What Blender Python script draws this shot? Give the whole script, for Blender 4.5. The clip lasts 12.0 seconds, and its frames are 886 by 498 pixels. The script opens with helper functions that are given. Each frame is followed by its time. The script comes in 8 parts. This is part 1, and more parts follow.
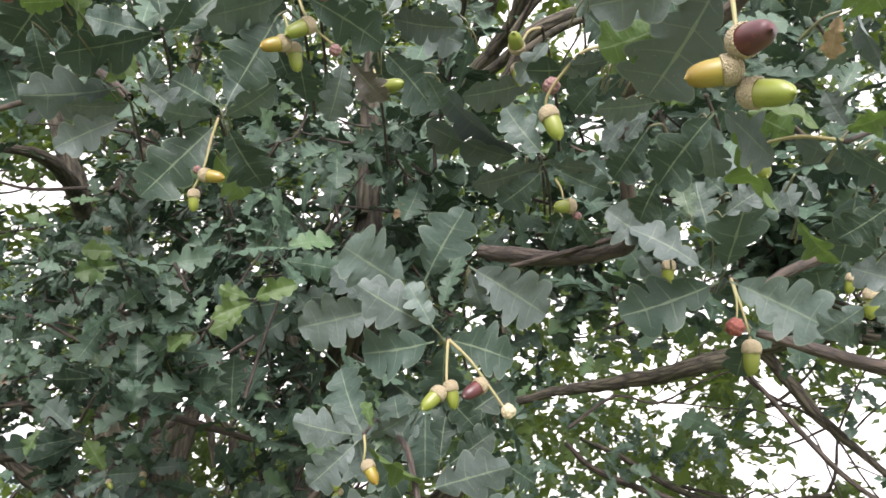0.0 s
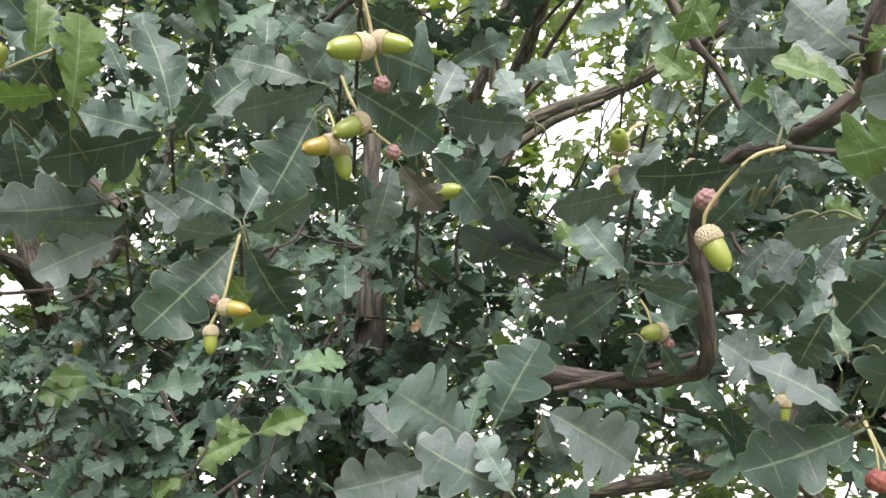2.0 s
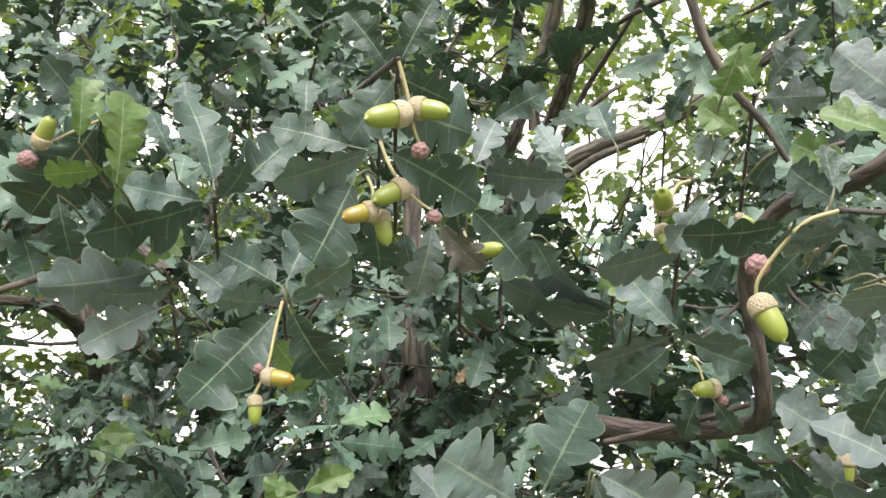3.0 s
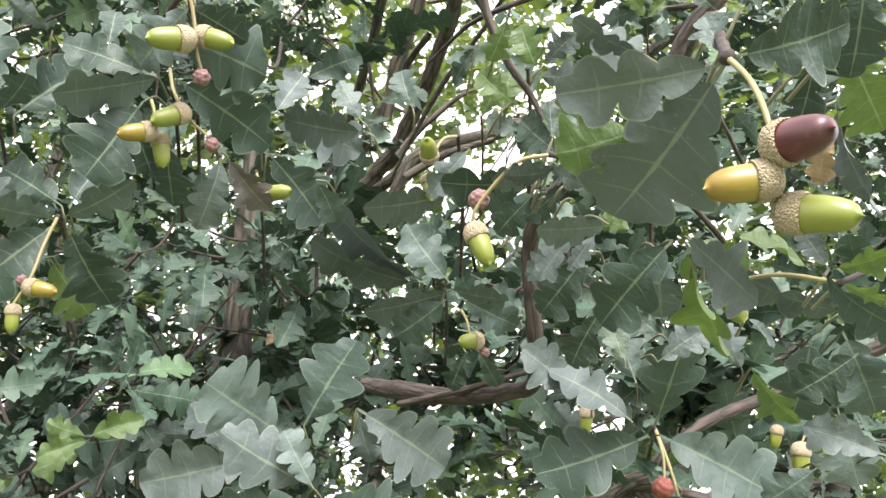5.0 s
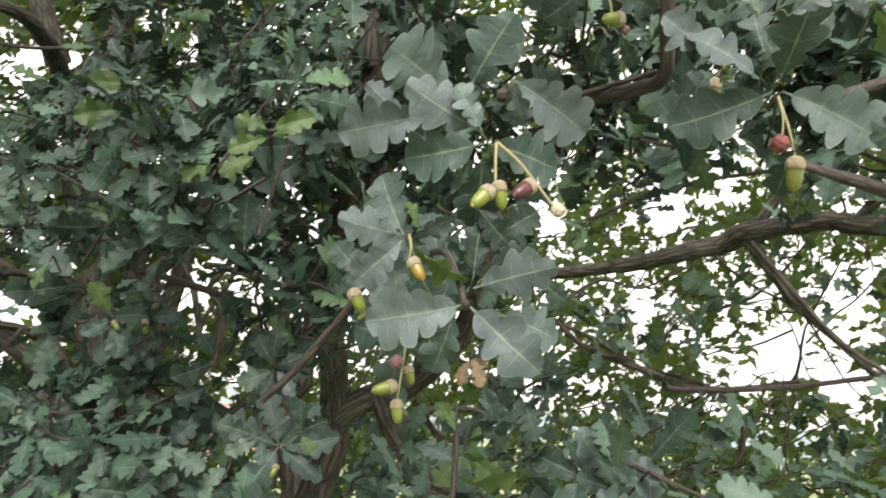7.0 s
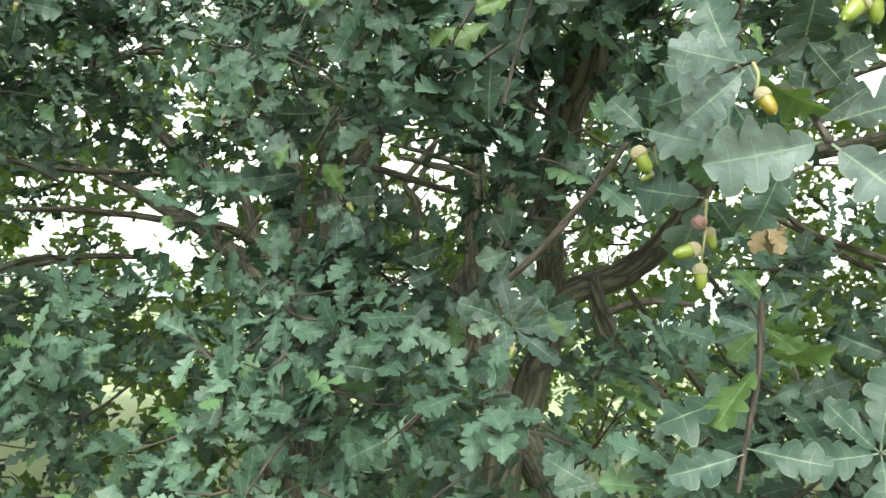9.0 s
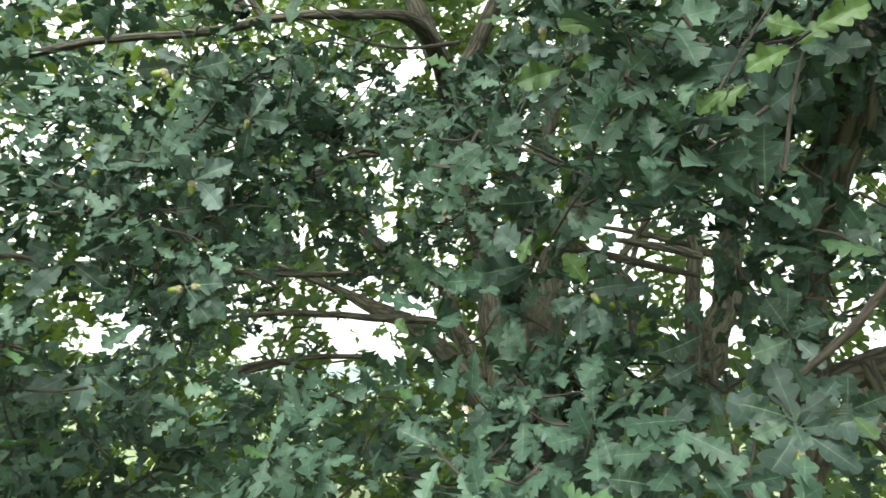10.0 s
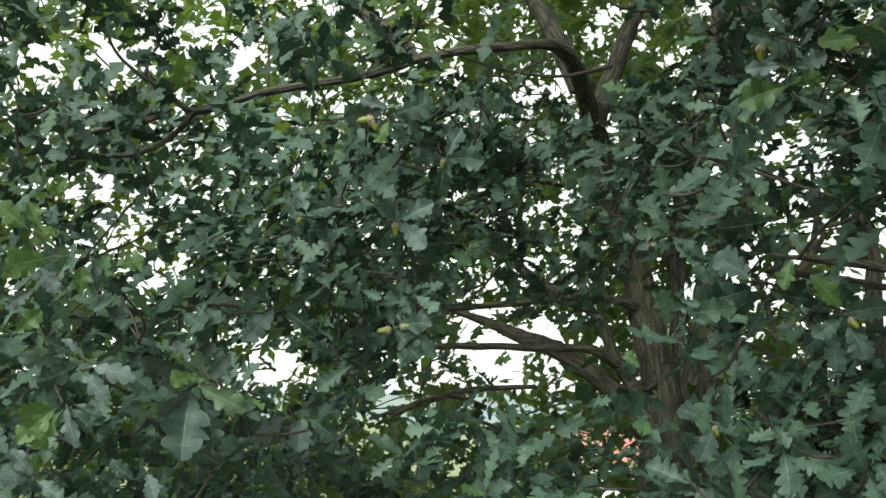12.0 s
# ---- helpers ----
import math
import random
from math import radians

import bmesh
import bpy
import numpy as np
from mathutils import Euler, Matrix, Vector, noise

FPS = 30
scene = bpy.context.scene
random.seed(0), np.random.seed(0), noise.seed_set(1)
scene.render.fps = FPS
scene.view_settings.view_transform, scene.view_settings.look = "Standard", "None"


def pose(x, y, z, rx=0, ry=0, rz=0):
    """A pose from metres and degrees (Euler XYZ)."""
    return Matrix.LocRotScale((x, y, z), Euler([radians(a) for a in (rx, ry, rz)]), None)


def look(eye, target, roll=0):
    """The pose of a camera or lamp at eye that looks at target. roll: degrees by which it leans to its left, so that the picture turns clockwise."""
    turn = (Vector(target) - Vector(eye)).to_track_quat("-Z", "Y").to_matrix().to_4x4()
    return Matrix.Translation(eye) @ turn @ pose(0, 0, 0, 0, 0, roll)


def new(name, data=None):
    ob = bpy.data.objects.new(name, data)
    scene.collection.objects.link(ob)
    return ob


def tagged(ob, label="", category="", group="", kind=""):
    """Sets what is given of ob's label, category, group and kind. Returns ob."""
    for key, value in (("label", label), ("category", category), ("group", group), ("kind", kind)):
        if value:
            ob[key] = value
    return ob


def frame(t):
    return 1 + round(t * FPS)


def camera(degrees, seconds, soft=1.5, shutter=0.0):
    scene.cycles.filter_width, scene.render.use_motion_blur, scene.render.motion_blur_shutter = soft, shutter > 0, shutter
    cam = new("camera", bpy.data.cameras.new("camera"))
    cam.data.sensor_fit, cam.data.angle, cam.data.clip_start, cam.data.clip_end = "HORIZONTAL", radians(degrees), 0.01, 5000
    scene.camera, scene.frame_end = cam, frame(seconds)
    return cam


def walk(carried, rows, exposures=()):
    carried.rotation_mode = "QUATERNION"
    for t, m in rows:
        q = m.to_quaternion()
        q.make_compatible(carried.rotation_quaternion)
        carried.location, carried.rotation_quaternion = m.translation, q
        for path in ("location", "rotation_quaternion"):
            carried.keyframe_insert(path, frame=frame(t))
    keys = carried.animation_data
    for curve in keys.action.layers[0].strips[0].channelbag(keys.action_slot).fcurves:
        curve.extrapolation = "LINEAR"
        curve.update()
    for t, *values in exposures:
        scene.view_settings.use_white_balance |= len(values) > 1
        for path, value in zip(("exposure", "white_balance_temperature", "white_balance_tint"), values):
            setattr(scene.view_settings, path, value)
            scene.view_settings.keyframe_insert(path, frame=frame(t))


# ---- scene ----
cam = camera(56.9, 12.0, soft=1.62, shutter=0.13)
PATH = [
    (0, (0.071, 0.06, 1.649), (0.002, 1.971, 2.236), 3.1),
    (0.5, (0.027, 0.071, 1.677), (0.15, 1.948, 2.356), 1.7),
    (1, (0.019, 0.111, 1.69), (0.152, 1.966, 2.425), 2.1),
    (1.5, (-0.003, 0.152, 1.716), (0.102, 2.001, 2.471), 1.4),
    (2, (-0.017, 0.179, 1.726), (-0.006, 2.017, 2.515), 1.4),
    (2.5, (-0.013, 0.181, 1.749), (-0.091, 2.006, 2.563), 1.4),
    (2.7, (-0.019, 0.177, 1.749), (-0.116, 1.988, 2.593), 1.3),
    (4.3, (0.037, 0.178, 1.721), (0.071, 1.97, 2.609), 1.1),
    (4.5, (0.047, 0.177, 1.717), (0.159, 1.966, 2.603), 1.0),
    (5, (0.052, 0.164, 1.694), (0.276, 1.947, 2.572), 2.0),
    (5.5, (0.042, 0.135, 1.666), (0.291, 1.934, 2.503), 2.7),
    (5.6, (0.038, 0.132, 1.65), (0.284, 1.93, 2.491), 3.2),
    (6, (0.028, 0.118, 1.622), (0.268, 1.969, 2.342), 3.4),
    (6.5, (0.022, 0.103, 1.593), (0.196, 2.011, 2.165), 4.5),
    (7, (0.009, 0.091, 1.558), (0.025, 2.056, 1.927), 4.4),
    (7.3, (0.02, 0.069, 1.561), (-0.151, 2.052, 1.761), 4.2),
    (7.5, (-0.032, 0.075, 1.517), (-0.163, 2.059, 1.734), 4.9),
    (7.7, (-0.048, 0.07, 1.508), (-0.233, 2.054, 1.683), 4.9),
    (9.3, (-0.162, 0.203, 1.508), (-0.588, 2.153, 1.622), 3.7),
    (9.5, (-0.185, 0.227, 1.518), (-0.711, 2.149, 1.682), 3.0),
    (10, (-0.258, 0.238, 1.527), (-1.022, 2.063, 1.82), 2.3),
    (10.5, (-0.326, 0.22, 1.533), (-1.22, 1.977, 1.872), 1.7),
    (11, (-0.402, 0.197, 1.546), (-1.325, 1.932, 1.916), 1.2),
    (11.5, (-0.448, 0.179, 1.533), (-1.372, 1.914, 1.906), 0.9),
    (12, (-0.459, 0.148, 1.538), (-1.427, 1.863, 1.888), 0.4),
]
EXPOSURES = [(0.0, 1.92, 6500, 17), (2.5, 2.15, 6500, 15), (5.0, 2.33, 6500, 17), (6.0, 1.84, 6500, 15), (6.5, 1.82, 6550, 13), (7.7, 1.66, 6800, 8), (9.5, 2.36, 6500, -9), (10.0, 1.98, 6480, -8), (10.5, 1.78, 6450, -7), (12.0, 1.33, 6400, -4)]
walk(cam, [(t, look(eye, target, roll)) for t, eye, target, roll in PATH], EXPOSURES)

# ---- daylight: a bright overcast sky ----
world = bpy.data.worlds.new("world")
scene.world = world
world.use_nodes = True
wn, wl = world.node_tree.nodes, world.node_tree.links
sky = wn.new("ShaderNodeTexSky")
sky.sky_type = "NISHITA"
sky.sun_disc = False
sky.sun_elevation, sky.sun_rotation = radians(41), radians(175)
sky.air_density, sky.dust_density, sky.ozone_density = 1.0, 3.0, 1.0
hsv = wn.new("ShaderNodeHueSaturation")
hsv.inputs["Saturation"].default_value = 0.12
wl.new(sky.outputs[0], hsv.inputs["Color"])
veil = wn.new("ShaderNodeMix")
veil.data_type = "RGBA"
veil.inputs[0].default_value = 0.72
veil.inputs[7].default_value = (7.55, 7.35, 7.15, 1)
wl.new(hsv.outputs[0], veil.inputs[6])
wl.new(veil.outputs[2], wn["Background"].inputs[0])
wn["Background"].inputs[1].default_value = 0.100
sun = new("sun", bpy.data.lights.new("sun", "SUN"))
sun.data.energy, sun.data.angle, sun.data.color = 2.3, radians(26), (1.0, 0.97, 0.92)
sun.matrix_world = look((0.8, -10.5, 9.2), (0, 0, 0))

RNG = np.random.default_rng(11)


# ---- materials ----
def material(name):
    m = bpy.data.materials.new(name)
    m.use_nodes = True
    n = m.node_tree.nodes
    return m, n, m.node_tree.links, n["Principled BSDF"]


def ramp(n, l, source, stops):
    r = n.new("ShaderNodeValToRGB")
    while len(r.color_ramp.elements) < len(stops):
        r.color_ramp.elements.new(0.5)
    for e, (p, c) in zip(r.color_ramp.elements, stops):
        e.position, e.color = p, (*c, 1)
    l.new(source, r.inputs[0])
    return r.outputs[0]


def noise_tex(n, l, scale, detail=4.0, coords=None, rough=0.55):
    t = n.new("ShaderNodeTexNoise")
    t.inputs["Scale"].default_value, t.inputs["Detail"].default_value = scale, detail
    t.inputs["Roughness"].default_value = rough
    if coords:
        l.new(coords, t.inputs["Vector"])
    return t.outputs["Fac"]


def calc(n, l, op, a, b=None, c=None):
    m = n.new("ShaderNodeMath")
    m.operation = op
    for i, v in enumerate((a, b, c)):
        if v is None:
            continue
        if isinstance(v, (int, float)):
            m.inputs[i].default_value = v
        else:
            l.new(v, m.inputs[i])
    return m.outputs[0]


def mixed(n, l, fac, a, b):
    m = n.new("ShaderNodeMix")
    m.data_type = "RGBA"
    for sock, v in ((m.inputs[0], fac), (m.inputs[6], a), (m.inputs[7], b)):
        if isinstance(v, tuple):
            sock.default_value = (*v, 1)
        elif isinstance(v, (int, float)):
            sock.default_value = v
        else:
            l.new(v, sock)
    return m.outputs[2]


def leaf_material(name, joined, stops, thin, rough=0.54, veins=True, dust=0.34, glow=0.06, ribs=0.40):
    """Oak leaf: waxy blue-green blade, pale veins, dust specks; light shines through it."""
    m, n, l, b = material(name)
    if joined:
        rnd = n.new("ShaderNodeNewGeometry").outputs["Random Per Island"]
    else:
        rnd = n.new("ShaderNodeObjectInfo").outputs["Random"]
    k = 1.0 if joined else 0.11
    base = ramp(n, l, rnd, stops)
    uv = n.new("ShaderNodeUVMap")
    uv.uv_map = "leaf"
    co = n.new("ShaderNodeTexCoord").outputs["Object"]
    blotch = noise_tex(n, l, 38.0 * k, 3.0, co)
    base = mixed(n, l, calc(n, l, "MULTIPLY", blotch, 0.45), base, (0.028, 0.054, 0.036))
    if veins:
        sep = n.new("ShaderNodeSeparateXYZ")
        l.new(uv.outputs[0], sep.inputs[0])
        side = calc(n, l, "MULTIPLY", calc(n, l, "ABSOLUTE", calc(n, l, "SUBTRACT", sep.outputs[0], 0.5)), 2.0)
        mid = calc(n, l, "LESS_THAN", side, calc(n, l, "MULTIPLY_ADD", sep.outputs[1], -0.07, 0.062))
        bend = calc(n, l, "MULTIPLY_ADD", noise_tex(n, l, 26.0 * k, 2.0, co), 0.5, -0.25)
        saw = calc(n, l, "FRACT", calc(n, l, "ADD", calc(n, l, "MULTIPLY", sep.outputs[1], 8.0), calc(n, l, "MULTIPLY", bend, side)))
        lat = calc(n, l, "LESS_THAN", calc(n, l, "ABSOLUTE", calc(n, l, "SUBTRACT", saw, 0.5)), calc(n, l, "MULTIPLY_ADD", side, -0.040, 0.034))
        vein = calc(n, l, "MAXIMUM", mid, calc(n, l, "MULTIPLY", lat, 0.5))
        base = mixed(n, l, calc(n, l, "MULTIPLY", vein, ribs), base, (0.20, 0.25, 0.17))
        rim = calc(n, l, "GREATER_THAN", side, 0.955)
        base = mixed(n, l, calc(n, l, "MULTIPLY", rim, 0.26), base, (0.20, 0.24, 0.17))
        fleck = n.new("ShaderNodeTexVoronoi")
        fleck.inputs["Scale"].default_value = 260.0 * k
        l.new(co, fleck.inputs["Vector"])
        spots = calc(n, l, "LESS_THAN", fleck.outputs["Distance"], calc(n, l, "MULTIPLY", noise_tex(n, l, 34.0 * k, 3.0, co), 0.16))
        base = mixed(n, l, calc(n, l, "MULTIPLY", spots, dust), base, (0.42, 0.45, 0.40))
        bump = n.new("ShaderNodeBump")
        bump.inputs["Strength"].default_value, bump.inputs["Distance"].default_value = 0.30, 0.0016 if joined else 0.005
        fine = noise_tex(n, l, 240.0 * k, 2.0, co)
        hurt = calc(n, l, "MULTIPLY", calc(n, l, "GREATER_THAN", noise_tex(n, l, 30.0 * k, 4.0, co), 0.70), calc(n, l, "GREATER_THAN", calc(n, l, "FRACT", calc(n, l, "MULTIPLY", rnd, 7.3)), 0.55))
        base = mixed(n, l, calc(n, l, "MULTIPLY", hurt, 0.8), base, (0.13, 0.085, 0.06))
        l.new(calc(n, l, "ADD", calc(n, l, "MULTIPLY", vein, -0.5), calc(n, l, "ADD", calc(n, l, "MULTIPLY", blotch, 1.6), calc(n, l, "MULTIPLY", fine, 0.12))), bump.inputs["Height"])
        l.new(bump.outputs[0], b.inputs["Normal"])
    l.new(base, b.inputs["Base Color"])
    l.new(calc(n, l, "MULTIPLY_ADD", blotch, 0.25, rough - 0.12), b.inputs["Roughness"])
    b.inputs["Specular IOR Level"].default_value = 0.29
    tr = n.new("ShaderNodeBsdfTranslucent")
    l.new(mixed(n, l, 0.55, base, thin), tr.inputs[0])
    mix = n.new("ShaderNodeMixShader")
    mix.inputs[0].default_value = glow
    l.new(b.outputs[0], mix.inputs[1])
    l.new(tr.outputs[0], mix.inputs[2])
    l.new(mix.outputs[0], n["Material Output"].inputs[0])
    return m


# The lowest stops of both ramps put deep shade between leaves into the colour.
DARK = [(0.0, (0.012, 0.024, 0.016)), (0.35, (0.024, 0.043, 0.034)), (0.7, (0.042, 0.065, 0.059)), (0.9, (0.080, 0.108, 0.102)), (0.95, (0.080, 0.108, 0.102)), (1.0, (0.064, 0.098, 0.042))]
GREEN = [(0.0, (0.012, 0.026, 0.017)), (0.3, (0.023, 0.046, 0.032)), (0.7, (0.044, 0.078, 0.055)), (0.92, (0.072, 0.114, 0.084)), (1.0, (0.054, 0.104, 0.032))]
LEAF = leaf_material("oak_leaf", False, DARK, (0.070, 0.104, 0.062))
LEAF_OUTER = leaf_material("oak_leaf_outer", False, GREEN, (0.060, 0.105, 0.045), glow=0.04, ribs=0.34)
LEAF_MASS = leaf_material("oak_leaf_mass", True, GREEN, (0.060, 0.105, 0.045), glow=0.04, ribs=0.26)
# Far leaves: the yellow-green of backlight is put into colour and translucency.
BACKLIT = [(0.0, (0.034, 0.066, 0.026)), (0.5, (0.055, 0.092, 0.036)), (1.0, (0.095, 0.14, 0.038))]
LEAF_BACKLIT = leaf_material("oak_leaf_backlit", True, BACKLIT, (0.26, 0.36, 0.04), veins=False, glow=0.4)
LIGHT = [(0.0, (0.044, 0.080, 0.020)), (1.0, (0.074, 0.118, 0.030))]
# Pale blue-grey sheen of the sky, put into the blade colour.
SKY_SHEEN = [(0.0, (0.049, 0.064, 0.065)), (1.0, (0.090, 0.111, 0.112))]
DRY = [(0.0, (0.13, 0.075, 0.045)), (1.0, (0.25, 0.17, 0.10))]
LEAF_DRY = leaf_material("withered_oak_leaf", False, DRY, (0.2, 0.12, 0.05), rough=0.7)
LEAF_MAUVE = leaf_material("withering_oak_leaf", False, [(0.0, (0.075, 0.060, 0.062)), (1.0, (0.10, 0.085, 0.085))], (0.08, 0.06, 0.05))
LEAF_SKY_SHEEN = leaf_material("sky_sheen_oak_leaf", False, SKY_SHEEN, (0.06, 0.08, 0.055))
LEAF_LIGHT = leaf_material("young_oak_leaf", False, LIGHT, (0.12, 0.20, 0.025), rough=0.5, glow=0.22)


def bark_material(name, dark, light, scale, moss=(0.10, 0.12, 0.06)):
    m, n, l, b = material(name)
    grain = n.new("ShaderNodeAttribute")
    grain.attribute_name = "grain"
    co = grain.outputs["Vector"]
    mp = n.new("ShaderNodeMapping")
    mp.inputs["Scale"].default_value = (1, 1, 0.16)
    l.new(co, mp.inputs[0])
    v = n.new("ShaderNodeTexVoronoi")
    v.feature = "DISTANCE_TO_EDGE"
    v.inputs["Scale"].default_value = scale
    warp = n.new("ShaderNodeVectorMath")
    warp.operation = "MULTIPLY_ADD"
    wob = n.new("ShaderNodeTexNoise")
    wob.inputs["Scale"].default_value = scale * 0.6
    l.new(co, wob.inputs["Vector"])
    l.new(wob.outputs["Color"], warp.inputs[0])
    warp.inputs[1].default_value = (0.5 / scale,) * 3
    l.new(mp.outputs[0], warp.inputs[2])
    l.new(warp.outputs[0], v.inputs["Vector"])
    big = noise_tex(n, l, 6.0, 5.0, co)
    fine = noise_tex(n, l, scale * 5, 4.0, mp.outputs[0])
    col = ramp(n, l, calc(n, l, "ADD", calc(n, l, "MULTIPLY", v.outputs[0], 1.6), calc(n, l, "MULTIPLY", fine, 0.45)), [(0.22, dark), (0.62, light)])
    tuft = ramp(n, l, calc(n, l, "ADD", calc(n, l, "MULTIPLY", big, 0.75), calc(n, l, "MULTIPLY", fine, 0.25)), [(0.50, (0, 0, 0)), (0.66, (1, 1, 1))])
    col = mixed(n, l, calc(n, l, "MULTIPLY", tuft, 0.45), col, moss)
    l.new(col, b.inputs["Base Color"])
    b.inputs["Roughness"].default_value = 0.85
    bump = n.new("ShaderNodeBump")
    bump.inputs["Strength"].default_value, bump.inputs["Distance"].default_value = 1.0, 0.5 / scale
    l.new(calc(n, l, "ADD", calc(n, l, "MINIMUM", v.outputs[0], 0.3), calc(n, l, "MULTIPLY", fine, 0.12)), bump.inputs["Height"])
    l.new(bump.outputs[0], b.inputs["Normal"])
    return m


BARK = bark_material("oak_bark", (0.010, 0.008, 0.006), (0.070, 0.060, 0.044), 60.0, (0.080, 0.084, 0.050))
TWIG = bark_material("twig_bark", (0.016, 0.012, 0.010), (0.052, 0.039, 0.032), 120.0, (0.055, 0.05, 0.036))


# ---- mesh helpers ----
def link_mesh(name, verts, faces, mat, parent=None, smooth=True, label="", uvs=None, grain=None):
    """One mesh object from arrays of vertices and equal-sized faces."""
    me = bpy.data.meshes.new(name)
    verts, faces = np.asarray(verts, np.float32), np.asarray(faces, np.int32)
    nf, k = faces.shape
    me.vertices.add(len(verts))
    me.vertices.foreach_set("co", verts.ravel())
    me.loops.add(nf * k)
    me.loops.foreach_set("vertex_index", faces.ravel())
    me.polygons.add(nf)
    me.polygons.foreach_set("loop_start", np.arange(0, nf * k, k, dtype=np.int32))
    me.polygons.foreach_set("use_smooth", np.full(nf, smooth))
    if uvs is not None:
        layer = me.uv_layers.new(name="leaf")
        layer.data.foreach_set("uv", np.asarray(uvs, np.float32)[faces.ravel()].ravel())
    if grain is not None:
        me.attributes.new("grain", "FLOAT_VECTOR", "POINT").data.foreach_set("vector", np.asarray(grain, np.float32).ravel())
    me.update(calc_edges=True)
    me.materials.append(mat)
    ob = new(name, me)
    ob.parent = parent
    if label:
        tagged(ob, label)
    return ob


def part(name, bm, mat, parent, label=""):
    me = bpy.data.meshes.new(name)
    bm.to_mesh(me)
    bm.free()
    for p in me.polygons:
        p.use_smooth = True
    me.materials.append(mat)
    ob = new(name, me)
    ob.parent = parent
    if label:
        tagged(ob, label)
    return ob


def thing(name, label, category, group="", kind="", at=(0, 0, 0)):
    ob = new(name)
    ob.empty_display_size = 0.05
    ob.location = at
    return tagged(ob, label, category, group, kind)


def smooth_line(points, steps):
    """Catmull-Rom through rows of any length."""
    p = np.asarray(points, float)
    p = np.vstack([2 * p[0] - p[1], p, 2 * p[-1] - p[-2]])
    out = []
    for i in range(1, len(p) - 2):
        for s in np.linspace(0, 1, steps, endpoint=False):
            a, b, c, d = p[i - 1], p[i], p[i + 1], p[i + 2]
            out.append(0.5 * (2 * b + (c - a) * s + (2 * a - 5 * b + 4 * c - d) * s * s + (3 * b - a - 3 * c + d) * s ** 3))
    out.append(p[-2])
    return np.array(out)


def grain_of(points, radii, sides):
    """Places on the tube as if it were straight, so that bark runs along it."""
    p = np.asarray(points, float)
    run = np.concatenate([[0], np.cumsum(np.linalg.norm(np.diff(p, axis=0), axis=1))]) + 3.7 * abs(p[0][0]) + 1.3 * abs(p[0][2])
    a = np.linspace(0, 2 * np.pi, sides, endpoint=False)
    return np.vstack([np.stack([r * np.cos(a), r * np.sin(a), np.full(sides, t)], 1) for r, t in zip(radii, run)])


def tube_arrays(points, radii, sides=8, rough=0.0, rng=RNG):
    p = np.asarray(points, float)
    tang = np.gradient(p, axis=0)
    tang /= np.linalg.norm(tang, axis=1)[:, None] + 1e-9
    ref = np.array([0.31, 0.22, 0.92]) if abs(tang[0][2]) < 0.8 else np.array([0.9, 0.3, 0.1])
    rings, a = [], np.linspace(0, 2 * np.pi, sides, endpoint=False)
    for i in range(len(p)):
        u = np.cross(tang[i], ref)
        u /= np.linalg.norm(u) + 1e-9
        v = np.cross(tang[i], u)
        ref = np.cross(u, tang[i])
        r = radii[i] * (1 + rough * rng.normal(size=sides))
        rings.append(p[i] + r[:, None] * (np.cos(a)[:, None] * u + np.sin(a)[:, None] * v))
    verts = np.vstack(rings)
    faces = []
    for i in range(len(p) - 1):
        for j in range(sides):
            k = (j + 1) % sides
            faces.append((i * sides + j, i * sides + k, (i + 1) * sides + k, (i + 1) * sides + j))
    return verts, np.array(faces)


def limb(parent, rows, name="limb", mat=BARK, sides=12, rough=0.05, label=""):
    """A bent, tapering limb: rows of (place, diameter)."""
    line = smooth_line([(*p, d) for p, d in rows], 7)
    r = line[:, 3] / 2
    wob = np.array([noise.noise_vector(Vector(q[:3]) * 9) for q in line])
    pts = line[:, :3] + wob * r[:, None] * 0.35
    v, f = tube_arrays(pts, r * (1 + 0.07 * np.array([noise.noise(Vector(q[:3]) * 14) for q in line])), sides, rough)
    return link_mesh(name, v, f, mat, parent, label=label, grain=grain_of(pts, r, sides))


# ---- leaf shapes ----
def leaf_edge(g, lobes, width, steps, bays):
    """Half the outline of an oak leaf: (vein foot on the midrib, half width, lobe phase, forward swell)."""
    top = lobes + 0.5
    phase = np.linspace(0.0, top, int(round(top * steps)) + 1)
    s = phase / top
    wander = 0.07 * np.sin(phase * 1.7 + g.uniform(0, 6)) * np.minimum(1, top - phase)
    # obovate blade, widest beyond the middle, with lobes of uneven size
    body = width * (s ** 0.82 * (1 - s) ** 0.55 / 0.515 + 0.10 * (1 - s) ** 2)
    size = np.interp(phase, np.arange(lobes + 1) + 0.5, g.uniform(0.80, 1.14, lobes + 1))
    depth = np.interp(phase, np.arange(lobes + 2), g.uniform(*bays, lobes + 2)) * (0.55 + 0.45 * np.sin(np.pi * np.clip(s * 1.05, 0, 1)))
    lobe = (0.5 - 0.5 * np.cos(2 * np.pi * (phase + wander))) ** (0.72 if steps > 6 else 1.0)
    frill = 0.035 * np.sin(4 * np.pi * phase + g.uniform(0, 6)) if steps > 6 else 0
    head = -0.026 * np.sin(2 * np.pi * phase) * (s < 1 - 0.5 / top)
    return 0.10 + 0.90 * s, np.maximum(0.009, body * size * (1 - depth * (1 - lobe) + frill)), phase, head


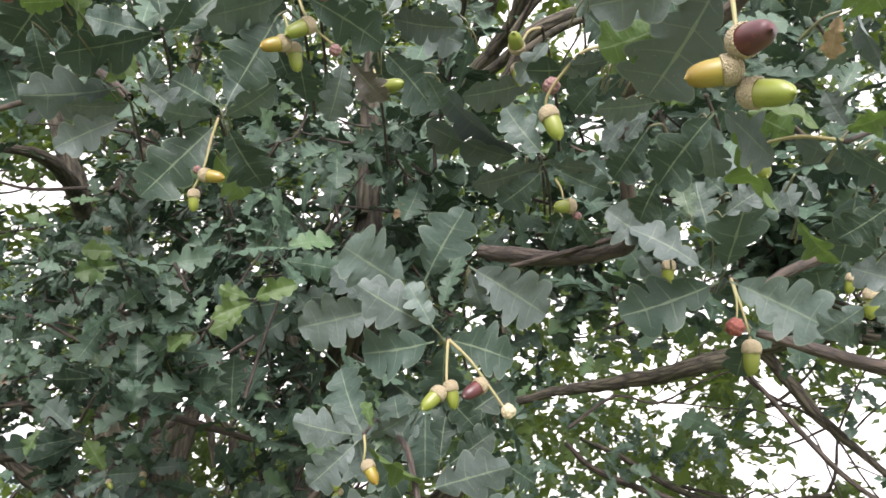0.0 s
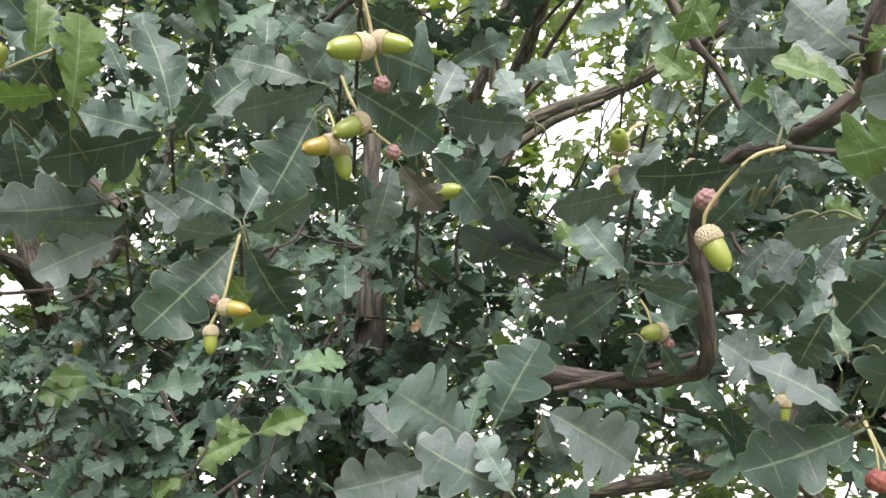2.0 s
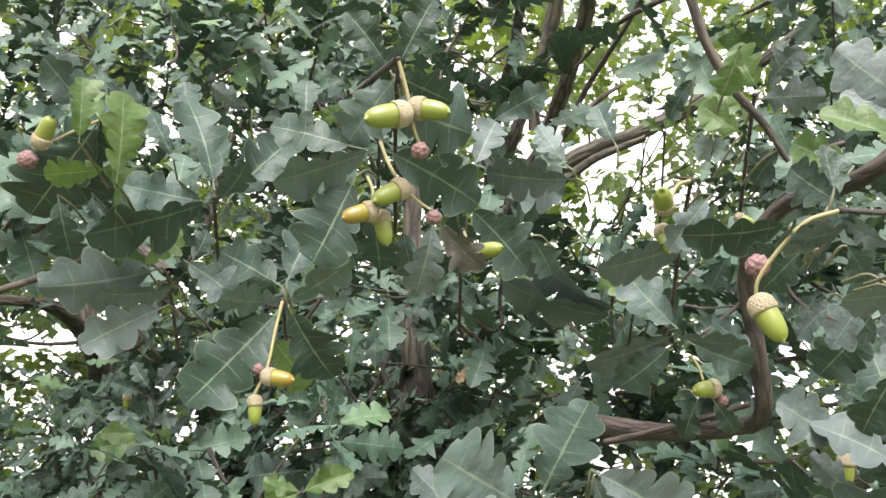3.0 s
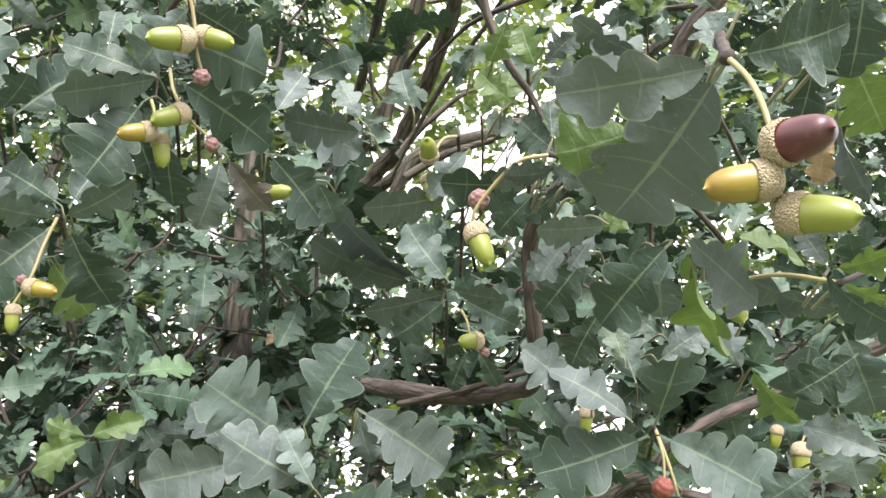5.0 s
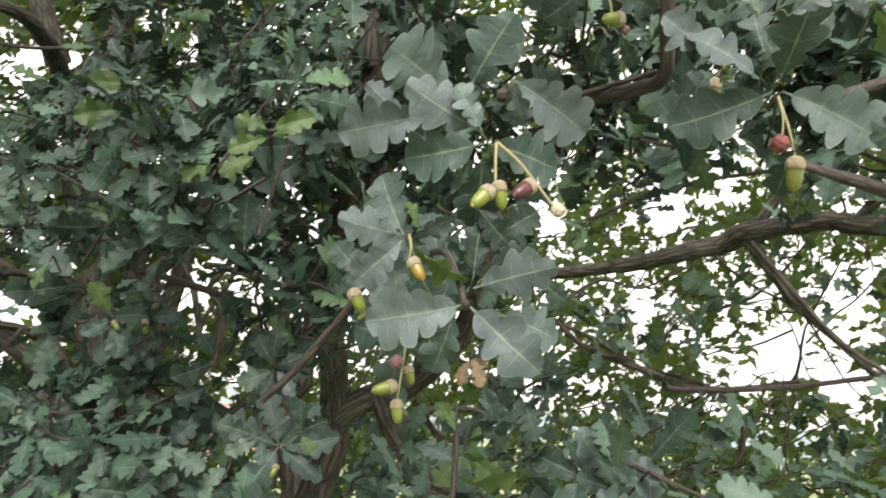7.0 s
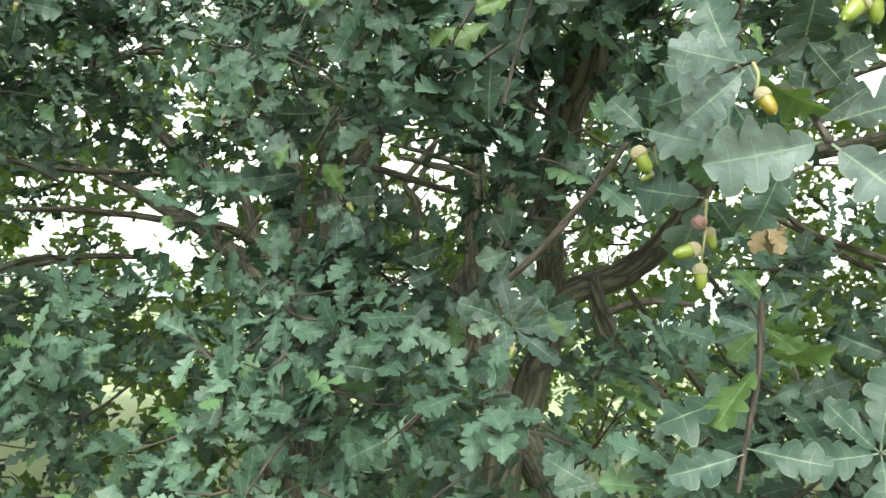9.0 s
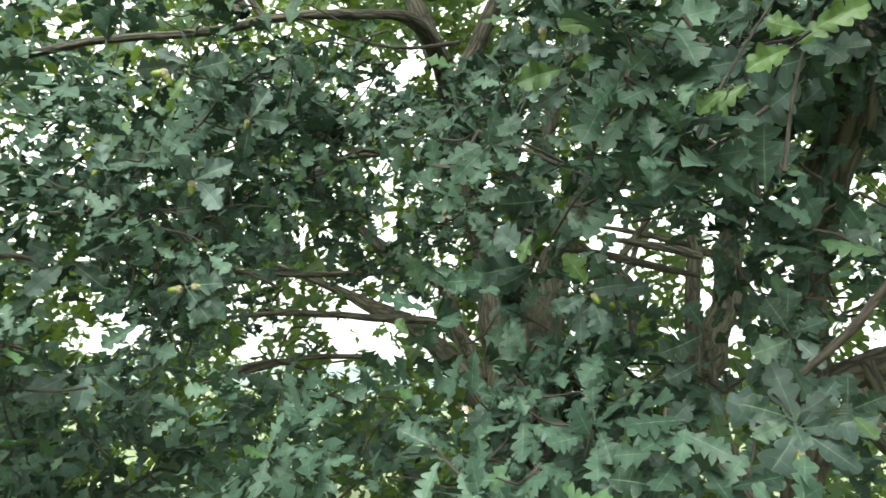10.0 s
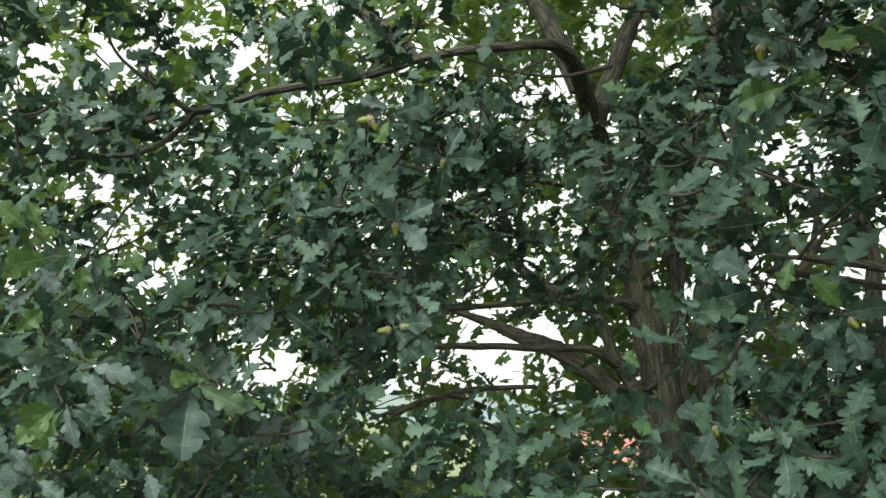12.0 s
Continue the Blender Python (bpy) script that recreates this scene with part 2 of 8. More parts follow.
def leaf_shape(lobes, width, steps, rows, droop, cup, wave, bays, seed):
    """A lobed oak leaf of length 1 along +y, face up (+z), stalk at the origin."""
    g = np.random.default_rng(seed)
    edges = [leaf_edge(g, lobes, width * g.uniform(0.9, 1.1), steps, bays) for _ in range(2)]
    n = len(edges[0][0])
    bow, ph, twist, lean = g.uniform(-0.10, 0.10), g.uniform(0, 6, 2), g.uniform(-0.35, 0.35), g.uniform(0.45, 0.65)
    curl = g.uniform(-1.1, 0.7, 2)
    verts, uvs, cols = [], [], 2 * rows + 1
    for i in range(n):
        for j in range(-rows, rows + 1):
            h = 0 if j < 0 else 1
            s, wide, phase, head = (e[i] for e in edges[h])
            u = abs(j) / rows
            w = wide * u
            x = w * (-1 if j < 0 else 1)
            y = s + lean * (1 - 0.85 * s) * w + head * u * u
            z = -droop * y * y + cup * w + curl[h] * w * w + twist * x * y
            z += wave * w * (0.5 * math.sin(phase * 1.9 + ph[h]) + 0.5 * u * math.sin(phase * 3.3 + ph[1 - h]))
            verts.append((x + bow * y * y, y, z))
            uvs.append((0.5 + (0.5 if j > 0 else -0.5) * u, phase / 8))
    faces = [(i * cols + j, i * cols + j + 1, (i + 1) * cols + j + 1, (i + 1) * cols + j) for i in range(n - 1) for j in range(cols - 1)]
    k = len(verts)
    for y in (0.0, 0.13):
        for x in (-0.009, 0.009):
            verts.append((x + bow * y * y, y, -droop * y * y))
            uvs.append((0.5, 0.02))
    faces.append((k, k + 1, k + 3, k + 2))
    return np.array(verts), np.array(faces), np.array(uvs)


def shapes(lobes, steps, rows, count, seed, wave=0.5, broad=0.0, bays=(0.54, 0.72)):
    g = np.random.default_rng(seed)
    return [leaf_shape(int(g.choice(lobes)), g.uniform(0.25, 0.33) + broad, steps, rows, g.uniform(-0.02, 0.34), g.uniform(-0.15, 0.45), wave * g.uniform(0.4, 1), bays, seed + i) for i in range(count)]


HERO = shapes((4, 3, 4, 3), 9, 4, 12, 100, 0.55, 0.05, (0.40, 0.68))
MID = shapes((4, 5, 4, 4), 4, 2, 12, 200, 0.34, 0.045, (0.62, 0.88))
THIN = shapes((3, 4, 3), 3, 1, 10, 300, 0.3, 0.04, (0.7, 0.95))
TINY = shapes((2, 3, 2), 2, 1, 6, 400, 0.3, 0.07, (0.55, 0.8))
SPECK = shapes((1, 2), 2, 1, 5, 500, 0.3, 0.08, (0.6, 0.8))


def basis(tipward, face):
    """Rotations whose y runs along tipward and z near face; arrays of vectors."""
    y = tipward / (np.linalg.norm(tipward, axis=-1, keepdims=True) + 1e-9)
    x = np.cross(y, face)
    x /= np.linalg.norm(x, axis=-1, keepdims=True) + 1e-9
    z = np.cross(x, y)
    return np.stack([x, y, z], axis=-1)


def rosettes(hubs, axes, per, size, rng, spread=(0.5, 1.75)):
    """Leaves that radiate from twig ends: bases, rotations, lengths."""
    n = len(hubs)
    b = np.repeat(hubs, per, axis=0)
    ax = np.repeat(axes, per, axis=0)
    ax /= np.linalg.norm(ax, axis=1)[:, None]
    ref = np.cross(ax, rng.normal(size=(n * per, 3)))
    ref /= np.linalg.norm(ref, axis=1)[:, None] + 1e-9
    ang = rng.uniform(*spread, n * per)[:, None]
    tip = ax * np.cos(ang) + ref * np.sin(ang)
    tip[:, 2] -= 0.22
    face = ax + 0.48 * rng.normal(size=(n * per, 3)) + np.array([0, -0.1, 0.45])
    b = b - ax * rng.uniform(0, 0.8, (n * per, 1)) * size + rng.normal(size=b.shape) * size * 0.08
    return b, basis(tip, face), size * rng.uniform(0.6, 1.2, n * per)


def joined_leaves(name, data, variants, mat, parent, rng, label=""):
    b, rot, size = data
    pick = rng.integers(0, len(variants), len(b))
    V, Fc, U, off = [], [], [], 0
    for k, (v, f, u) in enumerate(variants):
        w = np.where(pick == k)[0]
        if not len(w):
            continue
        pts = np.einsum("nij,vj->nvi", rot[w], v) * size[w][:, None, None] + b[w][:, None, :]
        V.append(pts.reshape(-1, 3))
        Fc.append((f[None] + (np.arange(len(w)) * len(v))[:, None, None]).reshape(-1, 4) + off)
        U.append(np.tile(u, (len(w), 1)))
        off += len(w) * len(v)
    ob = link_mesh(name, np.vstack(V), np.vstack(Fc), mat, parent, uvs=np.vstack(U), label=label)
    return tagged(ob, kind="stuff")


def leaf_data(variants, mat, tag):
    out = []
    for v, f, u in variants:
        ob = link_mesh("leaf_" + tag, v, f, mat, uvs=u)
        out.append(ob.data)
        bpy.data.objects.remove(ob)
    return out


HERO_LEAF, MID_LEAF = leaf_data(HERO, LEAF, "near"), leaf_data(MID, LEAF_OUTER, "mid")
YOUNG_LEAF = leaf_data(HERO[:4], LEAF_LIGHT, "young")
DRY_LEAF = leaf_data(HERO[8:12], LEAF_DRY, "dry")
MAUVE_LEAF = leaf_data(HERO[2:6], LEAF_MAUVE, "mauve")
SKY_SHEEN_LEAF = leaf_data(HERO[4:8], LEAF_SKY_SHEEN, "dusty")

# ---- ground and distance ----
def height(x, y):
    d = math.hypot(x, y)
    fall = -9 * min(1, max(0, (d - 8) / 70)) ** 1.3
    hill = 6 * max(0, (d - 260) / 900) * (0.75 + 0.5 * noise.noise(Vector((x * 0.002, y * 0.002, 3))))
    return fall + hill + 0.15 * noise.noise(Vector((x * 0.3, y * 0.3, 0)))


def ground_sheet():
    rings = [0.0, 0.001] + [0.8 * 1.16 ** i for i in range(56)]
    sides = 72
    v = [(r * math.sin(2 * math.pi * k / sides), r * math.cos(2 * math.pi * k / sides), 0) for r in rings[1:] for k in range(sides)]
    v = [(x, y, height(x, y)) for x, y, _ in v]
    f = [(i * sides + k, i * sides + (k + 1) % sides, (i + 1) * sides + (k + 1) % sides, (i + 1) * sides + k) for i in range(len(rings) - 2) for k in range(sides)]
    m, n, l, b = material("dry_meadow")
    co = n.new("ShaderNodeTexCoord").outputs["Object"]
    col = ramp(n, l, noise_tex(n, l, 0.05, 6, co), [(0.35, (0.13, 0.16, 0.08)), (0.6, (0.25, 0.245, 0.16))])
    col = mixed(n, l, noise_tex(n, l, 7.0, 6, co), col, (0.13, 0.17, 0.08))
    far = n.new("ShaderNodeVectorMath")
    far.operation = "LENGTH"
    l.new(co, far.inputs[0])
    # Woods beyond 320 m, the blue haze of distance put into their colour.
    hazy_wood = calc(n, l, "MULTIPLY", calc(n, l, "GREATER_THAN", far.outputs["Value"], 320.0), calc(n, l, "GREATER_THAN", noise_tex(n, l, 0.009, 5, co), 0.45))
    col = mixed(n, l, hazy_wood, col, (0.16, 0.20, 0.23))
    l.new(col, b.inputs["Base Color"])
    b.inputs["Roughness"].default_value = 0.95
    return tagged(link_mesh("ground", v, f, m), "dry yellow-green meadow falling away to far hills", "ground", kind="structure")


ground_sheet()

# ---- the oak: trunk and limbs ----
oak = thing("oak_tree", "large oak with several rough stems and dense lobed foliage", "tree", at=(-1.3, 3.3, 0))


def oak_limb(rows, name="limb", **kw):
    ob = limb(None, rows, name, **kw)
    ob.parent = oak
    ob.matrix_parent_inverse = Matrix.Translation(-Vector(oak.location))
    return ob


# main stem, rooted in the meadow
oak_limb([((-1.2, 3.25, -0.1), 0.30), ((-1.2, 3.27, 0.7), 0.20), ((-1.330, 3.451, 1.253), 0.1692), ((-1.335, 3.461, 1.491), 0.1504), ((-1.345, 3.454, 1.713), 0.1410), ((-1.383, 3.477, 1.922), 0.1269), ((-1.453, 3.472, 2.163), 0.1175), ((-1.491, 3.430, 2.304), 0.1292), ((-1.511, 3.367, 2.512), 0.0980), ((-1.493, 3.220, 2.637), 0.0840), ((-1.460, 2.980, 2.704), 0.0662), ((-1.403, 2.656, 2.701), 0.0507), ((-1.461, 2.522, 2.684), 0.0342), ((-1.644, 2.388, 2.651), 0.0305), ((-1.769, 2.278, 2.601), 0.0292), ((-1.887, 2.167, 2.532), 0.0279), ((-2.003, 2.036, 2.479), 0.0244), ((-2.110, 1.957, 2.447), 0.0244), ((-2.168, 1.858, 2.385), 0.0244), ((-2.208, 1.759, 2.342), 0.0200), ((-2.248, 1.689, 2.387), 0.0129), ((-2.286, 1.619, 2.426), 0.0105), ((-2.308, 1.558, 2.477), 0.0082), ((-2.302, 1.498, 2.568), 0.0058)], "trunk", sides=16)
oak_limb([((-2.203, 1.765, 2.343), 0.0200), ((-2.263, 1.736, 2.262), 0.0160), ((-2.334, 1.675, 2.209), 0.0155), ((-2.441, 1.545, 2.174), 0.0104), ((-2.549, 1.401, 2.117), 0.0052)])
oak_limb([((-2.257, 1.714, 2.321), 0.0173), ((-2.415, 1.691, 2.310), 0.0138), ((-2.529, 1.565, 2.248), 0.0086)])
oak_limb([((-1.754, 2.287, 2.601), 0.0250), ((-1.825, 2.258, 2.693), 0.0230), ((-1.906, 2.227, 2.766), 0.0243), ((-1.995, 2.111, 2.842), 0.0168)])
oak_limb([((-1.491, 3.229, 2.616), 0.0940), ((-1.433, 3.281, 2.819), 0.0799), ((-1.352, 3.309, 3.065), 0.0705), ((-1.237, 3.308, 3.343), 0.0564), ((-1.123, 3.187, 3.754), 0.0376)])
oak_limb([((-1.493, 3.071, 2.730), 0.0940), ((-1.604, 3.023, 2.995), 0.0705), ((-1.707, 2.977, 3.218), 0.0517), ((-1.828, 2.800, 3.579), 0.0282)])
oak_limb([((-1.3, 3.2, 0.5), 0.16), ((-1.340, 3.349, 1.322), 0.1049), ((-1.363, 3.347, 1.416), 0.0958), ((-1.484, 3.365, 1.550), 0.0821), ((-1.625, 3.366, 1.657), 0.0799), ((-1.779, 3.410, 1.739), 0.0752), ((-1.939, 3.445, 1.797), 0.0658), ((-2.105, 3.471, 1.860), 0.0423), ((-2.409, 3.403, 1.981), 0.0188)])
oak_limb([((-1.390, 3.394, 1.501), 0.0684), ((-1.424, 3.383, 1.588), 0.0593), ((-1.500, 3.408, 1.694), 0.0547), ((-1.560, 3.430, 1.842), 0.0456), ((-1.694, 3.424, 1.941), 0.0365), ((-1.831, 3.410, 2.036), 0.0319), ((-1.969, 3.388, 2.125), 0.0251), ((-2.122, 3.410, 2.201), 0.0137)])
oak_limb([((-1.455, 3.319, 1.663), 0.0456), ((-1.534, 3.184, 1.714), 0.0332), ((-1.714, 3.003, 1.714), 0.0287), ((-1.979, 2.868, 1.718), 0.0243), ((-2.194, 2.736, 1.684), 0.0133)])
oak_limb([((-1.401, 3.423, 1.894), 0.0411), ((-1.536, 3.164, 1.917), 0.0287), ((-1.709, 2.989, 1.883), 0.0265), ((-1.926, 2.770, 1.851), 0.0221), ((-2.169, 2.616, 1.851), 0.0111)])
oak_limb([((-1.717, 3.116, 1.570), 0.0177), ((-1.905, 2.915, 1.555), 0.0221), ((-2.016, 2.737, 1.501), 0.0199), ((-2.165, 2.638, 1.449), 0.0133)])
oak_limb([((-1.522, 2.664, 2.250), 0.0213), ((-1.664, 2.604, 2.227), 0.0174), ((-1.807, 2.546, 2.159), 0.0116)])
oak_limb([((-1.1, 3.5, -0.1), 0.14), ((-1.265, 3.564, 1.184), 0.0774), ((-1.276, 3.579, 1.491), 0.0677), ((-1.289, 3.623, 1.721), 0.0629), ((-1.286, 3.633, 2.105), 0.0822), ((-1.215, 3.652, 2.551), 0.0677), ((-1.075, 3.594, 3.076), 0.0484), ((-0.979, 3.452, 3.587), 0.0242)], "stem")
oak_limb([((-0.95, 3.6, -0.1), 0.13), ((-1.210, 3.785, 1.213), 0.1023), ((-1.206, 3.797, 1.705), 0.0921), ((-1.137, 3.855, 2.205), 0.0767), ((-1.005, 3.815, 2.830), 0.0563)], "stem")
oak_limb([((0.35, 3.0, -0.1), 0.16), ((-0.533, 3.375, 1.395), 0.1194), ((-0.501, 3.378, 1.604), 0.1106), ((-0.462, 3.370, 1.777), 0.1017), ((-0.431, 3.349, 1.969), 0.0929), ((-0.384, 3.287, 2.291), 0.0796), ((-0.313, 3.248, 2.737), 0.0575)], "stem")
oak_limb([((-0.439, 3.349, 1.970), 0.0354), ((-0.552, 3.143, 1.985), 0.0270), ((-0.679, 3.030, 2.010), 0.0207), ((-0.819, 2.911, 2.022), 0.0124)])
oak_limb([((-0.786, 2.948, 1.770), 0.0145), ((-0.717, 3.035, 1.960), 0.0207), ((-0.685, 3.103, 2.161), 0.0187), ((-0.695, 3.050, 2.366), 0.0124)])
# second stem and its forks
oak_limb([((-0.2, 2.05, -0.1), 0.11), ((-0.280, 2.037, 1.108), 0.0912), ((-0.245, 2.046, 1.253), 0.0829), ((-0.215, 2.060, 1.355), 0.0760), ((-0.198, 2.067, 1.457), 0.0719), ((-0.202, 2.068, 1.539), 0.0691), ((-0.211, 1.962, 1.654), 0.0683), ((-0.200, 1.796, 1.787), 0.0629), ((-0.173, 1.690, 1.876), 0.0757), ((-0.135, 1.605, 2.038), 0.0717), ((-0.143, 1.589, 2.283), 0.0470), ((-0.153, 1.546, 2.547), 0.0323)], "stem")
oak_limb([((-0.206, 2.067, 1.495), 0.0608), ((-0.126, 2.073, 1.548), 0.0636), ((-0.033, 2.073, 1.597), 0.0636), ((0.037, 2.039, 1.653), 0.0581), ((0.084, 2.011, 1.722), 0.0539), ((0.112, 1.970, 1.793), 0.0504), ((0.130, 1.936, 1.862), 0.0394), ((0.148, 1.890, 2.050), 0.0236), ((0.143, 1.834, 2.213), 0.0105)])
oak_limb([((-0.107, 2.053, 1.574), 0.0359), ((-0.076, 2.054, 1.488), 0.0276), ((-0.018, 2.072, 1.405), 0.0180), ((0.112, 2.056, 1.285), 0.0111)])
oak_limb([((-0.017, 2.219, 1.560), 0.0194), ((0.026, 2.216, 1.505), 0.0166), ((0.115, 2.201, 1.398), 0.0194), ((0.202, 2.175, 1.286), 0.0166)])
oak_limb([((-0.236, 1.359, 1.541), 0.0090), ((-0.183, 1.324, 1.592), 0.0122), ((-0.154, 1.314, 1.631), 0.0112), ((-0.125, 1.302, 1.670), 0.0103), ((-0.081, 1.294, 1.740), 0.0069)], mat=TWIG)
oak_limb([((-0.404, 2.714, 1.086), 0.0485), ((-0.396, 2.736, 1.244), 0.0411), ((-0.421, 2.744, 1.404), 0.0336), ((-0.462, 2.738, 1.640), 0.0224)])
oak_limb([((-0.844, 3.164, 1.721), 0.0199), ((-0.878, 3.138, 1.891), 0.0265), ((-0.926, 3.111, 1.993), 0.0177)])
# limb that reaches out low over the meadow
oak_limb([((0.257, 3.247, 2.025), 0.0310), ((0.421, 3.173, 2.064), 0.0392), ((0.578, 3.092, 2.086), 0.0471), ((0.725, 3.005, 2.106), 0.0569), ((0.860, 2.910, 2.131), 0.0643), ((0.983, 2.862, 2.167), 0.0705), ((1.057, 2.774, 2.195), 0.0775), ((1.141, 2.681, 2.207), 0.0641), ((1.225, 2.585, 2.211), 0.0611), ((1.301, 2.493, 2.190), 0.0639), ((1.371, 2.405, 2.152), 0.0684), ((1.467, 2.301, 2.090), 0.0746)])
oak_limb([((1.046, 2.780, 2.189), 0.0530), ((1.079, 2.756, 2.232), 0.0408), ((1.128, 2.716, 2.304), 0.0347), ((1.178, 2.679, 2.357), 0.0265), ((1.280, 2.618, 2.396), 0.0183)])
oak_limb([((1.050, 2.781, 2.176), 0.0489), ((1.086, 2.775, 2.139), 0.0408), ((1.176, 2.762, 2.009), 0.0408), ((1.259, 2.739, 1.919), 0.0326), ((1.352, 2.705, 1.819), 0.0224), ((1.438, 2.666, 1.735), 0.0204), ((1.518, 2.566, 1.640), 0.0160)])
oak_limb([((0.540, 3.403, 1.911), 0.0141), ((0.718, 3.477, 1.851), 0.0242), ((0.917, 3.437, 1.738), 0.0266), ((1.140, 3.369, 1.687), 0.0242), ((1.441, 3.242, 1.741), 0.0194)])
oak_limb([((0.937, 3.430, 1.751), 0.0145), ((1.179, 3.355, 1.679), 0.0194), ((1.259, 3.328, 1.533), 0.0194), ((1.208, 3.343, 1.334), 0.0121)])
oak_limb([((0.649, 3.504, 2.375), 0.0149), ((0.899, 3.414, 2.491), 0.0224), ((1.186, 3.403, 2.579), 0.0199), ((1.441, 3.289, 2.608), 0.0149)])
# upper limbs
oak_limb([((0.085, 2.328, 2.818), 0.0199), ((0.162, 2.282, 2.897), 0.0365), ((0.220, 2.219, 2.996), 0.0464), ((0.338, 2.176, 3.037), 0.0464), ((0.474, 2.125, 3.070), 0.0431), ((0.561, 2.081, 3.099), 0.0398), ((0.747, 1.957, 3.173), 0.0365), ((0.918, 1.799, 3.257), 0.0332)])
oak_limb([((0.171, 2.305, 3.054), 0.0265), ((0.228, 2.256, 3.123), 0.0232), ((0.332, 2.185, 3.203), 0.0166), ((0.394, 2.153, 3.230), 0.0100)])
oak_limb([((0.188, 2.165, 2.895), 0.0265), ((0.294, 2.115, 2.956), 0.0232), ((0.426, 2.068, 2.989), 0.0166)])
oak_limb([((0.118, 2.004, 2.973), 0.0274), ((0.127, 1.928, 3.079), 0.0365), ((0.162, 1.837, 3.187), 0.0395), ((0.183, 1.697, 3.331), 0.0426)])
oak_limb([((-0.467, 1.753, 2.899), 0.0221), ((-0.526, 1.695, 2.951), 0.0276), ((-0.587, 1.625, 3.008), 0.0304), ((-0.660, 1.510, 3.096), 0.0332)])
# near branches
oak_limb([((0.087, 1.232, 2.008), 0.0198), ((0.130, 1.182, 1.990), 0.0243), ((0.193, 1.099, 1.963), 0.0207), ((0.242, 1.029, 1.953), 0.0184), ((0.260, 0.991, 1.956), 0.0167), ((0.248, 0.945, 2.000), 0.0168), ((0.234, 0.899, 2.059), 0.0170), ((0.235, 0.860, 2.086), 0.0166), ((0.251, 0.823, 2.100), 0.0160), ((0.263, 0.775, 2.085), 0.0150), ((0.278, 0.715, 2.072), 0.0148), ((0.302, 0.690, 2.092), 0.0145), ((0.289, 0.654, 2.102), 0.0145), ((0.295, 0.631, 2.125), 0.0148), ((0.309, 0.608, 2.141), 0.0150), ((0.333, 0.588, 2.174), 0.0160)], mat=TWIG)
oak_limb([((0.127, 1.139, 1.960), 0.0083), ((0.190, 1.078, 1.963), 0.0083), ((0.262, 1.028, 1.976), 0.0055)], mat=TWIG)
oak_limb([((0.373, 0.909, 1.833), 0.0087), ((0.455, 0.889, 1.805), 0.0149), ((0.494, 0.869, 1.792), 0.0155), ((0.555, 0.833, 1.768), 0.0168), ((0.621, 0.785, 1.736), 0.0187)], mat=TWIG)
oak_limb([((1.274, 2.506, 2.197), 0.0271), ((1.304, 2.480, 2.233), 0.0348), ((1.346, 2.445, 2.272), 0.0348), ((1.428, 2.381, 2.322), 0.0310)])
oak_limb([((0.376, 0.887, 1.878), 0.0082), ((0.408, 0.889, 1.898), 0.0120), ((0.464, 0.887, 1.922), 0.0124), ((0.513, 0.850, 1.942), 0.0137), ((0.580, 0.788, 1.974), 0.0149)], mat=TWIG)
oak_limb([((0.590, 1.568, 1.894), 0.0077), ((0.669, 1.552, 1.797), 0.0100), ((0.732, 1.531, 1.721), 0.0100), ((0.805, 1.497, 1.663), 0.0077), ((0.910, 1.434, 1.590), 0.0055)], mat=TWIG)
oak_limb([((0.360, 2.436, 1.821), 0.0133), ((0.453, 2.427, 1.748), 0.0182), ((0.659, 2.387, 1.676), 0.0182), ((0.701, 2.404, 1.646), 0.0166), ((0.956, 2.313, 1.665), 0.0166), ((1.160, 2.213, 1.706), 0.0133)], mat=TWIG)

# lesser limbs seen through gaps in the leaves
oak_limb([((-0.020, 3.021, 3.134), 0.0301), ((0.046, 2.875, 3.198), 0.0583), ((0.119, 2.774, 3.270), 0.0630), ((0.183, 2.688, 3.310), 0.0592), ((0.232, 2.510, 3.389), 0.0545), ((0.276, 2.332, 3.452), 0.0500), ((0.303, 2.146, 3.510), 0.0507), ((0.303, 1.980, 3.538), 0.0513)])
oak_limb([((0.023, 2.805, 3.117), 0.0310), ((0.168, 2.655, 3.174), 0.0409), ((0.261, 2.516, 3.199), 0.0369), ((0.349, 2.394, 3.187), 0.0254)])
oak_limb([((-0.018, 3.035, 3.319), 0.0217), ((0.060, 2.860, 3.417), 0.0511), ((0.114, 2.755, 3.484), 0.0474), ((0.188, 2.590, 3.619), 0.0320), ((0.261, 2.428, 3.652), 0.0226)])
oak_limb([((-0.006, 2.431, 2.966), 0.0171), ((0.002, 2.278, 3.028), 0.0211), ((0.041, 1.992, 3.090), 0.0259), ((0.056, 1.867, 3.087), 0.0258), ((0.071, 1.726, 3.097), 0.0256), ((0.084, 1.581, 3.105), 0.0263)])
oak_limb([((0.148, 2.227, 2.916), 0.0066), ((0.246, 2.000, 3.066), 0.0143), ((0.336, 1.804, 3.133), 0.0122), ((0.377, 1.646, 3.146), 0.0102)], mat=TWIG)
oak_limb([((0.198, 1.714, 2.949), 0.0069), ((0.270, 1.573, 2.950), 0.0105), ((0.335, 1.457, 2.913), 0.0124), ((0.401, 1.427, 2.928), 0.0124)], mat=TWIG)
oak_limb([((0.553, 1.596, 2.997), 0.0069), ((0.615, 1.474, 2.949), 0.0118), ((0.658, 1.373, 2.881), 0.0124), ((0.727, 1.340, 2.877), 0.0124)], mat=TWIG)
